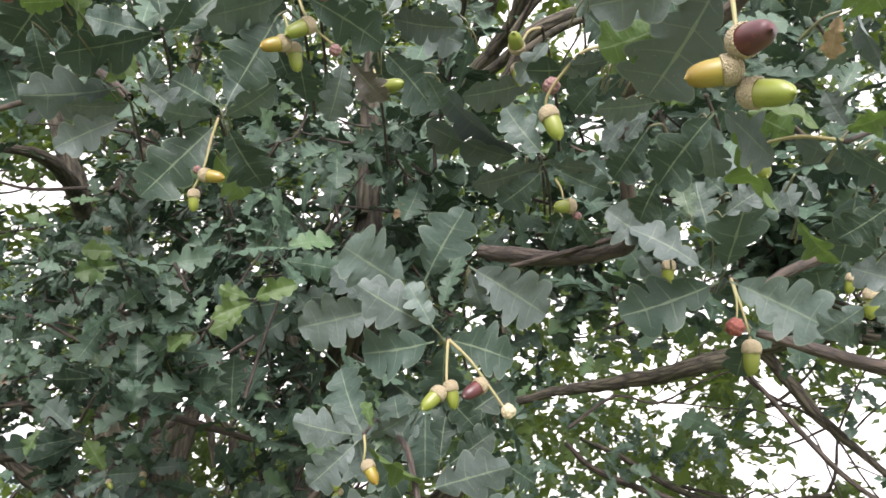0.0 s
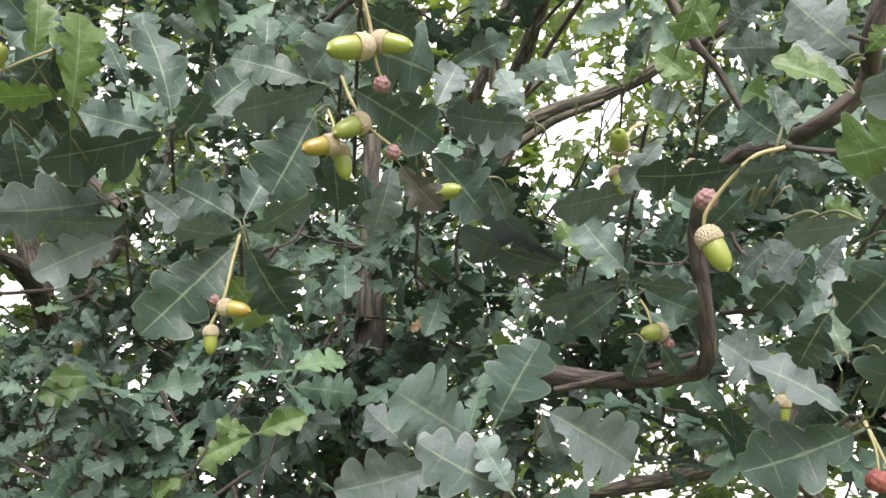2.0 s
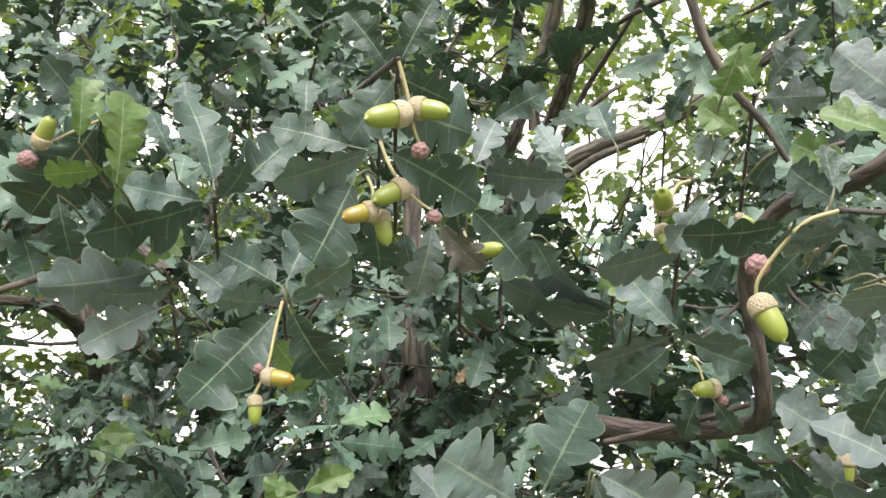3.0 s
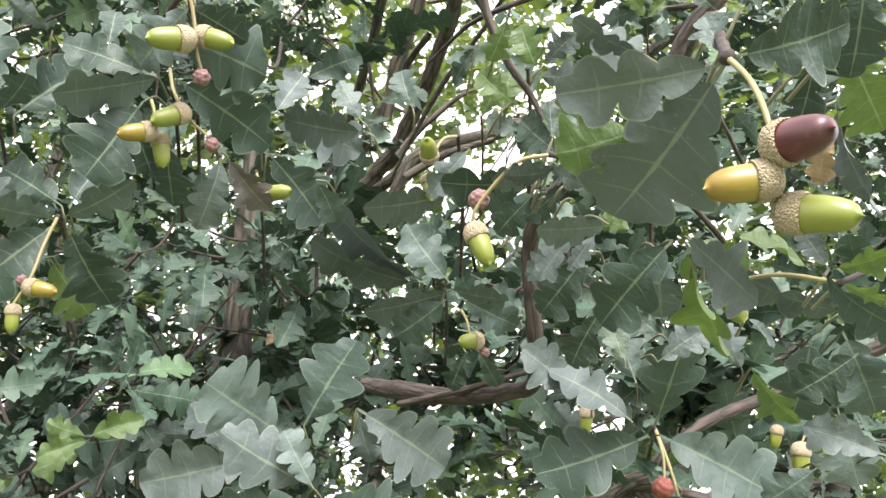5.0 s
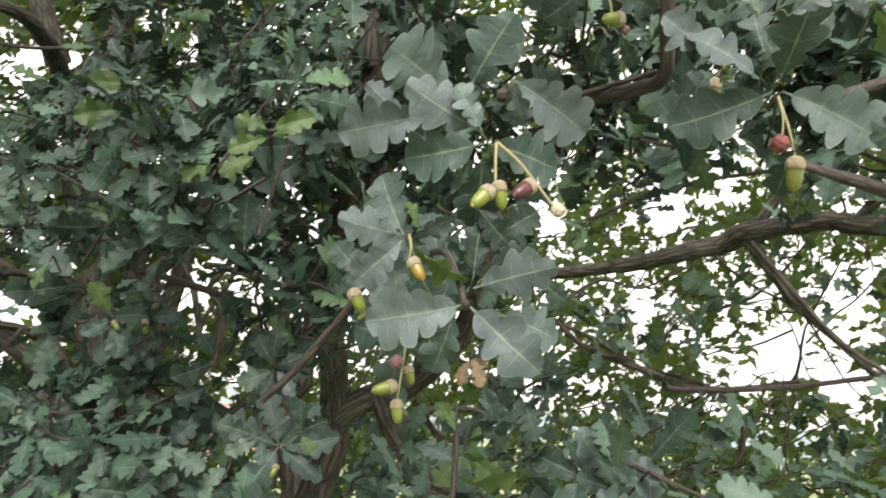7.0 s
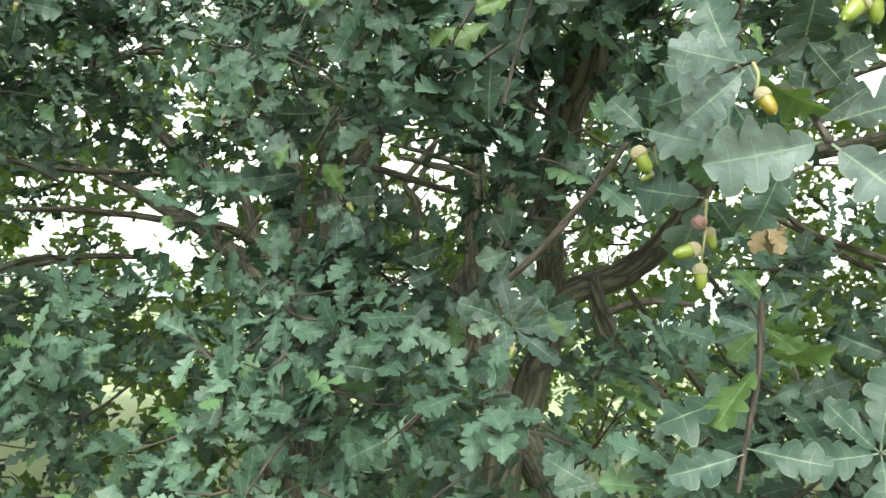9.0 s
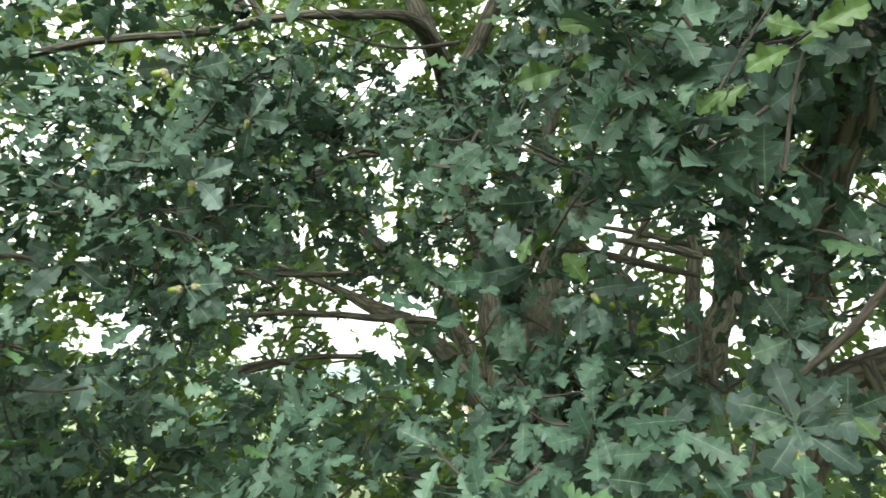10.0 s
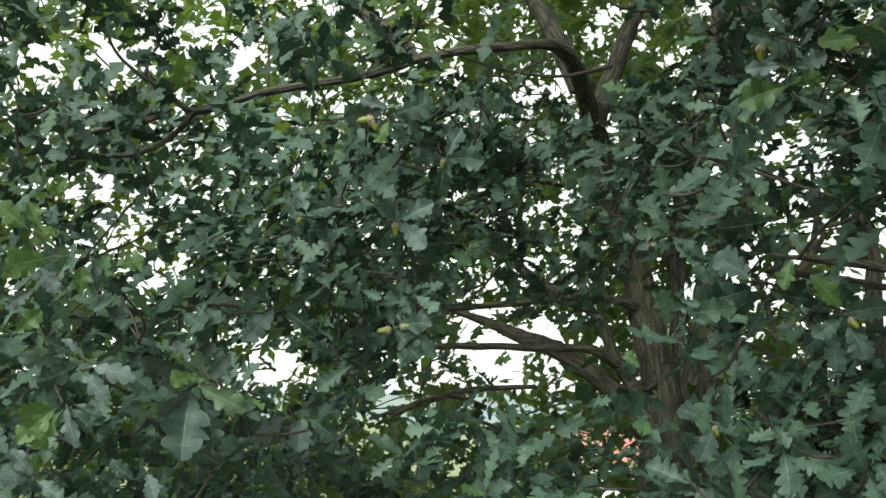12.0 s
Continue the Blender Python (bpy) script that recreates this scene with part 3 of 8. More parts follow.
oak_limb([((0.457, 1.751, 2.657), 0.0053), ((0.398, 1.725, 2.520), 0.0075), ((0.363, 1.707, 2.460), 0.0073), ((0.297, 1.678, 2.427), 0.0059)], mat=TWIG)
oak_limb([((-1.155, 3.444, 1.602), 0.1493), ((-1.117, 3.349, 1.796), 0.1113), ((-1.105, 3.343, 1.950), 0.0726), ((-0.968, 3.262, 2.125), 0.0517), ((-0.890, 3.152, 2.287), 0.0365)])
oak_limb([((-0.729, 2.102, 1.819), 0.0122), ((-0.639, 2.136, 1.810), 0.0182), ((-0.531, 2.172, 1.786), 0.0182), ((-0.433, 2.198, 1.765), 0.0122)], mat=TWIG)
oak_limb([((-0.747, 2.206, 1.764), 0.0095), ((-0.684, 2.226, 1.812), 0.0143), ((-0.716, 2.212, 1.853), 0.0111)], mat=TWIG)
oak_limb([((-0.467, 1.230, 1.828), 0.0036), ((-0.445, 1.234, 1.863), 0.0063), ((-0.419, 1.238, 1.899), 0.0045)], mat=TWIG)
oak_limb([((-0.557, 3.330, 1.212), 0.0663), ((-0.540, 3.136, 1.796), 0.0539), ((-0.529, 3.112, 1.996), 0.0498), ((-0.584, 3.067, 2.219), 0.0415)])
oak_limb([((-1.875, 2.328, 1.465), 0.0108), ((-1.801, 2.375, 1.508), 0.0216), ((-1.710, 2.427, 1.535), 0.0180), ((-1.660, 2.566, 1.500), 0.0112)])
oak_limb([((-1.824, 3.103, 2.084), 0.0319), ((-1.737, 3.156, 1.994), 0.0502), ((-1.658, 3.197, 1.937), 0.0547), ((-1.567, 3.236, 1.891), 0.0456)])
oak_limb([((-1.529, 2.231, 2.065), 0.0083), ((-1.450, 2.257, 2.113), 0.0166), ((-1.371, 2.282, 2.152), 0.0166), ((-1.282, 2.322, 2.133), 0.0100)], mat=TWIG)
oak_limb([((-1.867, 1.994, 2.709), 0.0180), ((-1.809, 2.061, 2.669), 0.0359), ((-1.739, 2.082, 2.598), 0.0423), ((-1.691, 2.086, 2.527), 0.0415)])
oak_limb([((-1.839, 1.441, 1.723), 0.0079), ((-1.788, 1.491, 1.734), 0.0118), ((-1.744, 1.535, 1.727), 0.0079)], mat=TWIG)
oak_limb([((-0.707, 2.875, 1.602), 0.0149), ((-0.694, 2.868, 1.751), 0.0336), ((-0.705, 2.859, 1.825), 0.0299), ((-0.743, 2.844, 1.879), 0.0224), ((-0.690, 2.842, 1.963), 0.0224), ((-0.645, 2.838, 2.028), 0.0149)])
oak_limb([((-0.741, 2.731, 1.944), 0.0144), ((-0.671, 2.746, 1.938), 0.0216), ((-0.565, 2.768, 1.916), 0.0287), ((-0.478, 2.783, 1.896), 0.0216)])
oak_limb([((-0.052, 2.823, 1.492), 0.0252), ((0.066, 2.815, 1.541), 0.0216), ((0.218, 2.796, 1.541), 0.0144)], mat=TWIG)
oak_limb([((0.096, 2.403, 1.681), 0.0091), ((0.166, 2.395, 1.648), 0.0137), ((0.241, 2.385, 1.562), 0.0122), ((0.320, 2.368, 1.533), 0.0076)], mat=TWIG)
oak_limb([((-0.082, 2.725, 1.541), 0.0518), ((-0.045, 2.722, 1.429), 0.0587), ((0.025, 2.662, 1.343), 0.0440), ((0.120, 2.596, 1.281), 0.0265)])

# ---- crown ----
EYE0 = np.array([-0.15, 0.15, 1.6])
OPEN_SKY = [(24.0, 4.6, 3.0, 0.05), (23.0, 7.8, 1.8, 0.25), (17.4, 15.3, 1.5, 0.3), (9.3, 2.2, 1.2, 0.3), (-53.6, 22.2, 3.5, 0.12), (-40.4, 2.1, 1.8, 0.03), (-0.8, 7.2, 2.8, 0.05), (-42.4, 16.0, 1.3, 0.1), (-2.1, 3.2, 2, 0.1), (-10.5, 8.5, 1.8, 0.1), (2.4, 13.3, 1.5, 0.1), (12.5, 31.4, 3, 0.25), (-15.6, 7.9, 2, 0.1), (-18.7, 5.4, 1.5, 0.1), (-30.4, 1.3, 2, 0.1), (-25.3, 6.3, 1.2, 0.1), (-6.7, -2.7, 1.4, 0.1)]
THIN_SKY = [(14.3, 11.7, 6, 0.5), (23.7, 5.3, 8, 0.6), (30.5, 7.0, 6, 0.55), (14.9, 14.2, 6, 0.8), (20.2, 12.8, 7, 0.75), (14.3, 5.2, 5, 0.8), (11.6, 30.3, 5, 0.5), (-50.3, 8.9, 3, 0.6), (-27.3, 2.9, 3, 0.5), (-25.4, 9.6, 3, 0.6), (-27.0, 1.3, 2.5, 0.4), (-30.5, 8.0, 3, 0.6)]
NEAR_GAPS = [(14.2, 23.3, 4, 0.05), (8.9, 17.0, 4, 0.05), (24.6, 37.4, 4, 0.1), (3.6, 32.0, 4, 0.2), (18.7, 35.4, 4, 0.1), (20.1, 10.4, 9, 0.05), (23.2, 9.7, 5, 0.05)]
WINDOWS = [(14.5, 39.5, 7, 0.08), (6.0, 36.5, 5, 0.15), (-15.2, 0.8, 4, 0.02), (-16.2, 4.6, 3, 0.03), (-14.7, -2.2, 3, 0.03), (-21.0, 3.8, 3.5, 0.06), (-26.1, 4.9, 3.5, 0.1), (-26.2, 10.4, 3, 0.6), (-45.7, 19.4, 2.2, 0.1), (-40.7, 21.1, 2.2, 0.1), (-35.9, 22.2, 2.2, 0.05), (-30.9, 23.4, 2.4, 0.05), (-25.1, 24.2, 2.6, 0.05), (-20.1, 21.7, 2.2, 0.1)]
WINDOWS += [(-21.0, 6.1, 3, 0.1), (18.2, 10.3, 4, 0.2), (26.6, 9.8, 6, 0.2), (-4.3, 1.5, 4, 0.1), (-5.8, -5.7, 2.4, 0.03), (-15.5, 7.5, 2.4, 0.1), (-30.1, 2.0, 3, 0.1), (-24.9, 5.6, 1.6, 0.15), (0.8, 12.6, 3.2, 0.03), (4.4, 3.6, 4, 0.05), (10.0, 32.3, 6, 0.05), (15.7, 35.5, 5, 0.15), (4.7, 38.7, 3, 0.2), (-19.2, 37.2, 2.5, 0.2)]


def keep(p, zones):
    d = p - EYE0
    az = np.degrees(np.arctan2(d[:, 0], d[:, 1]))
    el = np.degrees(np.arcsin(d[:, 2] / np.linalg.norm(d, axis=1)))
    k = np.ones(len(p))
    for a, e, r, v in zones:
        q = np.hypot((az - a) * np.cos(np.radians(el)), el - e) / r
        k = np.minimum(k, np.where(q < 1, v, np.where(q < 1.5, v + (1 - v) * (q - 1) * 2, 1)))
    return k


def shell(g, count, near, far, az=(-74, 46), el=(-16, 47)):
    """Places spread evenly over the crown's face, as seen from the open meadow."""
    a = np.radians(g.uniform(*az, count))
    e = np.arcsin(g.uniform(np.sin(np.radians(el[0])), np.sin(np.radians(el[1])), count))
    d = g.uniform(near, far, count)
    # unseen upper leaves at the outer end are left out to let light in
    low = ~((np.degrees(a) < -38) & (np.degrees(e) > 27))
    a, e, d = a[low], e[low], d[low]
    return EYE0 + np.stack([np.sin(a) * np.cos(e), np.cos(a) * np.cos(e), np.sin(e)], 1) * d[:, None]


CLEAR = [
    ((-0.235, 2.055, 1.320), (-0.103, 0.768, 1.448), 0.085),
    ((-0.203, 2.067, 1.484), (-0.092, 0.772, 1.505), 0.08),
    ((-0.257, 2.039, 1.214), (-0.111, 0.762, 1.411), 0.08),
    ((-0.047, 2.073, 1.596), (-0.038, 0.874, 1.549), 0.05),
    ((-2.283, 1.713, 2.263), (-1.182, 0.792, 1.825), 0.06),
    ((-2.359, 1.638, 2.218), (-1.212, 0.762, 1.807), 0.05),
    ((-2.342, 1.691, 2.473), (-1.177, 0.761, 1.895), 0.06),
    ((-1.308, 3.365, 1.535), (-0.708, 1.144, 1.534), 0.095),
    ((-1.509, 3.303, 1.597), (-0.769, 1.126, 1.552), 0.085),
    ((-1.693, 3.230, 1.705), (-0.901, 1.289, 1.596), 0.08),
    ((-1.744, 2.866, 1.850), (-0.966, 1.254, 1.660), 0.08),
]
CLEAR += [
    ((-1.434, 3.002, 2.673), (-0.818, 1.238, 1.961), 0.10),
    ((-1.613, 2.257, 2.574), (-0.986, 1.138, 2.014), 0.06),
    ((-1.916, 2.089, 2.510), (-1.126, 1.061, 1.984), 0.06),
    ((-2.097, 1.853, 2.385), (-1.240, 0.983, 1.942), 0.05),
    ((-4.334, 4.745, 1.751), (-1.031, 0.864, 1.566), 0.13),
    ((-4.649, 4.448, 1.896), (-1.078, 0.819, 1.588), 0.10),
    ((-1.089, 5.924, 3.140), (-0.544, 1.041, 1.774), 0.09),
    ((-0.513, 6.148, 2.137), (-0.458, 1.074, 1.624), 0.13),
    ((-2.405, 4.450, 3.245), (-0.839, 1.033, 1.875), 0.08),
    ((-2.825, 4.557, 1.956), (-0.923, 1.055, 1.618), 0.09),
    ((-0.155, 2.076, 1.956), (-0.176, 0.908, 1.679), 0.032),
]
CLEAR += [
    ((-0.158, 2.098, 1.846), (-0.175, 0.916, 1.639), 0.03),
    ((-0.030, 2.220, 1.592), (-0.123, 1.024, 1.548), 0.07),
]


# the long limb over the outer boughs stands free of them
CLEAR += [
    ((-2.208, 1.759, 2.342), (-1.109, 0.772, 1.844), 0.07),
    ((-2.110, 1.957, 2.447), (-1.048, 0.821, 1.870), 0.07),
    ((-2.003, 2.036, 2.479), (-1.009, 0.849, 1.882), 0.07),
    ((-1.887, 2.167, 2.532), (-0.957, 0.884, 1.895), 0.07),
    ((-1.769, 2.278, 2.601), (-0.906, 0.909, 1.912), 0.07),
    ((-1.644, 2.388, 2.651), (-0.855, 0.934, 1.923), 0.07),
    ((-1.461, 2.522, 2.684), (-0.785, 0.966, 1.927), 0.07),
    ((-1.403, 2.656, 2.701), (-0.755, 0.982, 1.919), 0.07),
]

# and the sprigs that reach out of the crown
CLEAR += [
    ((-1.440, 1.090, 1.534), (-0.784, 0.460, 1.537), 0.12),
    ((-1.563, 1.430, 1.709), (-0.751, 0.487, 1.583), 0.09),
    ((-1.539, 1.459, 1.478), (-0.745, 0.495, 1.522), 0.09),
    ((-1.278, 1.390, 2.070), (-0.692, 0.502, 1.689), 0.09),
    ((-0.679, 1.600, 1.719), (-0.526, 0.590, 1.593), 0.1),
    ((-0.627, 1.638, 1.842), (-0.508, 0.586, 1.627), 0.1),
    ((-0.533, 1.461, 1.653), (-0.484, 0.596, 1.577), 0.09),
    ((-1.347, 0.738, 1.711), (-0.829, 0.394, 1.610), 0.09),
    ((-0.592, 1.501, 2.069), (-0.500, 0.565, 1.702), 0.12),
]
CLEAR += [
    ((-1.415, 0.873, 1.570), (-0.817, 0.420, 1.550), 0.11),
    ((-1.398, 0.810, 1.499), (-0.827, 0.407, 1.523), 0.09),
    ((-1.417, 0.854, 1.690), (-0.818, 0.413, 1.595), 0.08),
    ((-0.248, 1.436, 1.595), (-0.254, 0.687, 1.552), 0.11),
    ((-0.250, 1.387, 1.488), (-0.255, 0.688, 1.512), 0.11),
    ((-0.174, 1.365, 1.507), (-0.225, 0.687, 1.519), 0.08),
    ((-0.381, 1.530, 1.597), (-0.300, 0.685, 1.551), 0.1),
    ((-0.452, 1.364, 1.400), (-0.334, 0.679, 1.477), 0.1),
    ((-0.258, 1.310, 1.898), (-0.213, 0.651, 1.667), 0.1),
]
# gaps between the boughs: a standing place, then bearing, height angle and half width in degrees
GAPS = []
GAPS.append(((-0.46, 0.15, 1.54), [(-52.7, 21.8, 1.89), (-57.4, 20.3, 1.31), (-48.0, 23.6, 1.11), (-49.2, 7.7, 1.22), (-50.7, 11.3, 1.44), (-46.8, 13.2, 1.11), (-40.2, 2.1, 1.44), (-33.8, -1.4, 1.05), (-33.0, 0.5, 0.91), (-28.2, 3.8, 1.11), (-23.2, 9.1, 1.11), (-24.6, 13.9, 1.11), (-5.6, 15.8, 1.11), (-1.0, 8.8, 1.72), (-2.6, 10.7, 0.98), (-44.5, 22.7, 1.22), (-41.8, 15.8, 0.98), (-17.8, 25.0, 1.25), (-28.9, 24.6, 1.11), (-29.1, -3.9, 1.11)]))
GAPS.append(((-0.18, 0.23, 1.52), [(-10.7, 8.3, 1.78), (2.8, 13.1, 1.58), (-35.1, 1.6, 1.58), (-27.3, 0.7, 1.38), (-30.9, 3.6, 1.05), (-24.8, 14.3, 1.11), (-34.1, 9.7, 1.11), (4.1, 3.2, 1.44), (9.2, 1.2, 1.58), (2.3, -2.5, 0.98), (-12.8, 11.8, 0.91), (-27.8, -8.6, 0.98)]))
GAPS.append(((0.01, 0.09, 1.56), [(-26.9, 20.0, 1.44), (-18.3, 6.5, 1.31), (-14.9, 7.6, 1.25), (16.4, 13.7, 1.92), (20.0, 16.7, 1.58), (21.6, 5.6, 2.59), (26.6, 6.5, 2.25), (14.3, 7.4, 1.25), (-7.6, 11.5, 0.98), (-7.8, 3.7, 1.05), (11.5, 1.3, 1.11), (27.3, 14.3, 1.58)]))
GAPS.append(((0.07, 0.06, 1.65), [(-18.7, 5.4, 1.25), (-27.0, 19.3, 1.25), (-31.4, 17.1, 1.25), (-30.9, 14.3, 1.05), (-9.1, 8.8, 0.98), (9.3, 26.4, 1.05), (21.0, 6.5, 2.39), (23.7, 4.1, 2.39), (8.0, 12.1, 1.18), (13.7, 9.7, 0.84), (-20.6, 13.4, 0.77), (10.6, 27.7, 0.91)]))
GAPS.append(((-0.02, 0.18, 1.73), [(8.1, 28.7, 1.25), (14.0, 32.2, 1.18), (10.6, 35.1, 1.18), (17.6, 24.6, 0.91), (-9.9, 19.6, 1.05), (-5.2, 14.2, 0.98), (14.2, 29.2, 1.05)]))
GAPS.append(((0.05, 0.16, 1.69), [(15.9, 41.4, 1.44), (20.9, 42.2, 1.18), (15.8, 27.3, 1.18), (-11.4, 19.1, 1.05), (10.3, 42.3, 1.05), (-0.4, 31.6, 0.84)]))
GAPS.append(((-0.03, 0.07, 1.52), [(-30.9, 2.1, 1.90), (-28.3, 3.3, 1.43), (-28.5, 10.2, 1.35), (-31.9, 8.5, 0.95), (-16.3, 8.0, 1.35), (-24.2, 3.0, 1.03), (-29.7, -8.7, 1.35)]))
GAPS.append(((-0.33, 0.22, 1.53), [(-44.0, 1.7, 1.90), (-54.0, 10.1, 1.35), (-51.7, 23.3, 1.66), (-44.4, 16.0, 1.19), (-4.0, 4.6, 1.19), (-4.4, 11.9, 1.11), (-8.6, 17.3, 1.11), (-31.7, 15.1, 0.95)]))
GAPS.append(((-0.46, 0.15, 1.54), [(-16.3, -3.7, 1.19), (-18.3, -6.2, 0.95)]))
GAPS.append(((-0.03, 0.07, 1.52), [(-15.9, 7.2, 1.50)]))
GAPS.append(((-0.40, 0.20, 1.55), [(-1.9, 8.7, 1.50), (-2.5, 6.4, 1.43), (-3.3, 3.7, 1.19), (-1.9, 4.1, 1.19), (-2.4, 1.3, 1.03), (0.2, 5.6, 1.03), (0.1, 4.3, 0.87), (-0.1, 12.1, 1.03), (0.4, 13.7, 0.71), (-1.0, 10.1, 1.03), (-3.0, 9.7, 0.71), (-6.7, 16.3, 0.87), (-8.7, 15.3, 0.48), (-5.1, 13.3, 0.55), (-15.2, 12.6, 0.55), (-11.2, 9.1, 0.40)]))
GAPS.append(((-0.26, 0.24, 1.53), [(-9.0, 7.6, 1.19), (-9.4, 9.1, 0.87), (-4.4, 7.3, 1.27), (-3.9, 9.5, 1.03), (-5.8, 10.7, 0.55), (4.7, 13.2, 1.19), (5.6, 12.6, 0.95), (3.8, 11.0, 0.63), (5.0, 2.9, 1.03), (-10.9, 8.3, 0.55), (-10.6, 11.2, 0.63), (-4.4, 13.1, 0.55), (-0.3, 11.5, 0.36), (-0.3, 9.9, 0.36), (-8.0, 6.1, 0.63), (-2.5, 2.6, 0.48)]))
GAPS.append(((-0.46, 0.15, 1.54), [(-5.5, 15.9, 0.71), (-6.8, 14.5, 0.48), (-0.8, 9.6, 1.11), (-2.6, 12.4, 0.48), (-23.8, 23.8, 0.79), (-22.6, 21.9, 0.79), (-13.3, 22.8, 0.55), (-24.4, 13.1, 0.95)]))
GAPS.append(((0.01, 0.09, 1.56), [(21.9, 6.0, 1.90), (24.6, 5.2, 2.06), (21.6, 4.2, 1.58), (26.4, 4.4, 1.66), (20.5, 3.4, 1.11), (27.2, 6.2, 1.27), (17.9, 14.1, 1.66), (15.9, 15.1, 1.43), (19.3, 14.7, 0.95), (14.3, 7.2, 1.03), (26.6, 11.2, 0.71), (25.3, 11.2, 0.87), (27.9, 10.1, 0.71), (29.1, 7.3, 1.11), (28.1, 2.8, 1.58), (28.5, 1.1, 1.27), (20.5, 7.8, 1.11), (13.7, 13.9, 0.71), (11.8, 1.7, 0.79)]))
GAPS.append(((-0.03, 0.07, 1.52), [(-15.5, 7.9, 1.11), (-15.5, 5.7, 0.87), (-15.2, 9.7, 0.79), (-23.3, 13.1, 0.51), (-14.2, 10.8, 0.44), (-30.3, 0.6, 1.35), (-29.6, -2.0, 1.11), (-5.6, 4.5, 0.48), (-2.1, 4.3, 0.87), (12.3, 16.4, 0.59), (-12.7, 6.2, 0.48), (-20.2, 11.9, 0.44), (-10.2, 13.5, 0.40), (-24.8, 4.8, 0.48)]))


def gap(p):
    """How much foliage a place bears, for the gaps between boughs."""
    k = np.ones(len(p))
    for eye, rows in GAPS:
        d = p - np.array(eye)
        far = np.linalg.norm(d, axis=1)
        for az, el, r in rows:
            w = np.array([math.sin(radians(az)) * math.cos(radians(el)), math.cos(radians(az)) * math.cos(radians(el)), math.sin(radians(el))])
            q = np.degrees(np.arccos(np.clip(d @ w / far, -1, 1))) / r
            k = np.minimum(k, np.where((q < 1) & (far > 1.0), 0.02, np.where((q < 1.3) & (far > 1.0), 0.5, 1)))
    return k


def hollows(p, depth):
    """Foliage gathers in clumps along the boughs and leaves hollows between them."""
    v = np.array([noise.noise(Vector(q) * 2.1 + Vector((7, 3, 1))) + 0.4 * noise.noise(Vector(q) * 5.3) for q in p])
    return v > depth


def clear(p):
    """Which places leave the stems free to the open side."""
    ok = np.ones(len(p), bool)
    for a, b, r in CLEAR:
        a, b = np.array(a), np.array(b)
        t = np.clip((p - a) @ (b - a) / ((b - a) @ (b - a)), 0, 1)
        # the gap narrows towards the meadow, as a gap between boughs does
        ok &= np.linalg.norm(p - a - t[:, None] * (b - a), axis=1) > r * (1 - 0.55 * t)
    return ok


def crown_mass(count, near, far, spray, spread, size, variants, mat, label, seed, thin, az=(-74, 46), el=(-16, 47), hollow=-2, sparse=0.05, share=1.0):
    """Leaf sprays through a depth of the crown, as uncounted foliage."""
    g = np.random.default_rng(seed)
    c = shell(g, count, near, far, az, el)
    c = c[g.uniform(size=len(c)) < keep(c, thin)]
    hubs = np.repeat(c, spray, axis=0) + g.normal(size=(len(c) * spray, 3)) * np.array([1.1, 0.9, 0.6]) * spread
    hubs = hubs[(g.uniform(size=len(hubs)) < np.sqrt(keep(hubs, thin))) & (hubs[:, 2] > (0.25 if el[1] > 5 else -3))]
    hubs = hubs[clear(hubs) & (g.uniform(size=len(hubs)) < np.maximum(gap(hubs), sparse))]
    hubs = hubs[hollows(hubs, hollow)]
    axes = g.normal(size=hubs.shape) * 0.6 + np.array([0, -0.55, 0.65])
    b, rot, sz = rosettes(hubs, axes, 7, size, g)
    on = g.uniform(size=len(b)) < share
    ob = joined_leaves("foliage", (b[on], rot[on], sz[on] * share ** -0.4), variants, mat, None, g, label)
    ob.parent = oak
    ob.matrix_parent_inverse = Matrix.Translation(-Vector(oak.location))
    return ob


crown_mass(60, 1.2, 1.7, 3, 0.09, 0.084, MID, LEAF_MASS, "dark leaves behind the near sprigs", 33, OPEN_SKY + THIN_SKY + WINDOWS + NEAR_GAPS, az=(1, 36), el=(5, 46))
crown_mass(170, 1.6, 2.4, 7, 0.14, 0.080, THIN, LEAF_MASS, "dark blue-green leaves of the outer crown", 4, OPEN_SKY + THIN_SKY + WINDOWS, hollow=-0.15)
crown_mass(150, 1.9, 2.8, 8, 0.17, 0.08, THIN, LEAF_MASS, "dark blue-green leaves on outer boughs", 10, OPEN_SKY + WINDOWS, az=(-74, -30), hollow=-0.15)
crown_mass(480, 2.8, 3.8, 8, 0.22, 0.088, THIN, LEAF_MASS, "dark green leaves of the crown", 5, OPEN_SKY + THIN_SKY + WINDOWS, hollow=-0.28, share=0.8)
crown_mass(900, 3.9, 6.0, 7, 0.26, 0.118, TINY, LEAF_BACKLIT, "yellow-green backlit leaves deep in the crown", 6, THIN_SKY, hollow=-0.45, sparse=0.16, share=0.8)
crown_mass(760, 6.0, 9.0, 8, 0.36, 0.155, SPECK, LEAF_BACKLIT, "light green leaves on the far side of the crown", 7, [], sparse=0.22, share=0.8)
crown_mass(170, 4.0, 6.0, 7, 0.26, 0.096, TINY, LEAF_BACKLIT, "green leaves round the main stem", 12, [], az=(-45, -14), el=(-4, 30), sparse=0.2, share=0.75)
crown_mass(150, 4.5, 8.0, 9, 0.3, 0.10, TINY, LEAF_BACKLIT, "light green leaves on long outer twigs", 9, [], az=(3, 46), el=(-6, 16), sparse=0.05, share=0.65)
crown_mass(200, 9.0, 13.0, 12, 0.55, 0.15, SPECK, LEAF_BACKLIT, "light green shrubs beyond the crown", 8, [], el=(-11, 1.0), share=0.5)
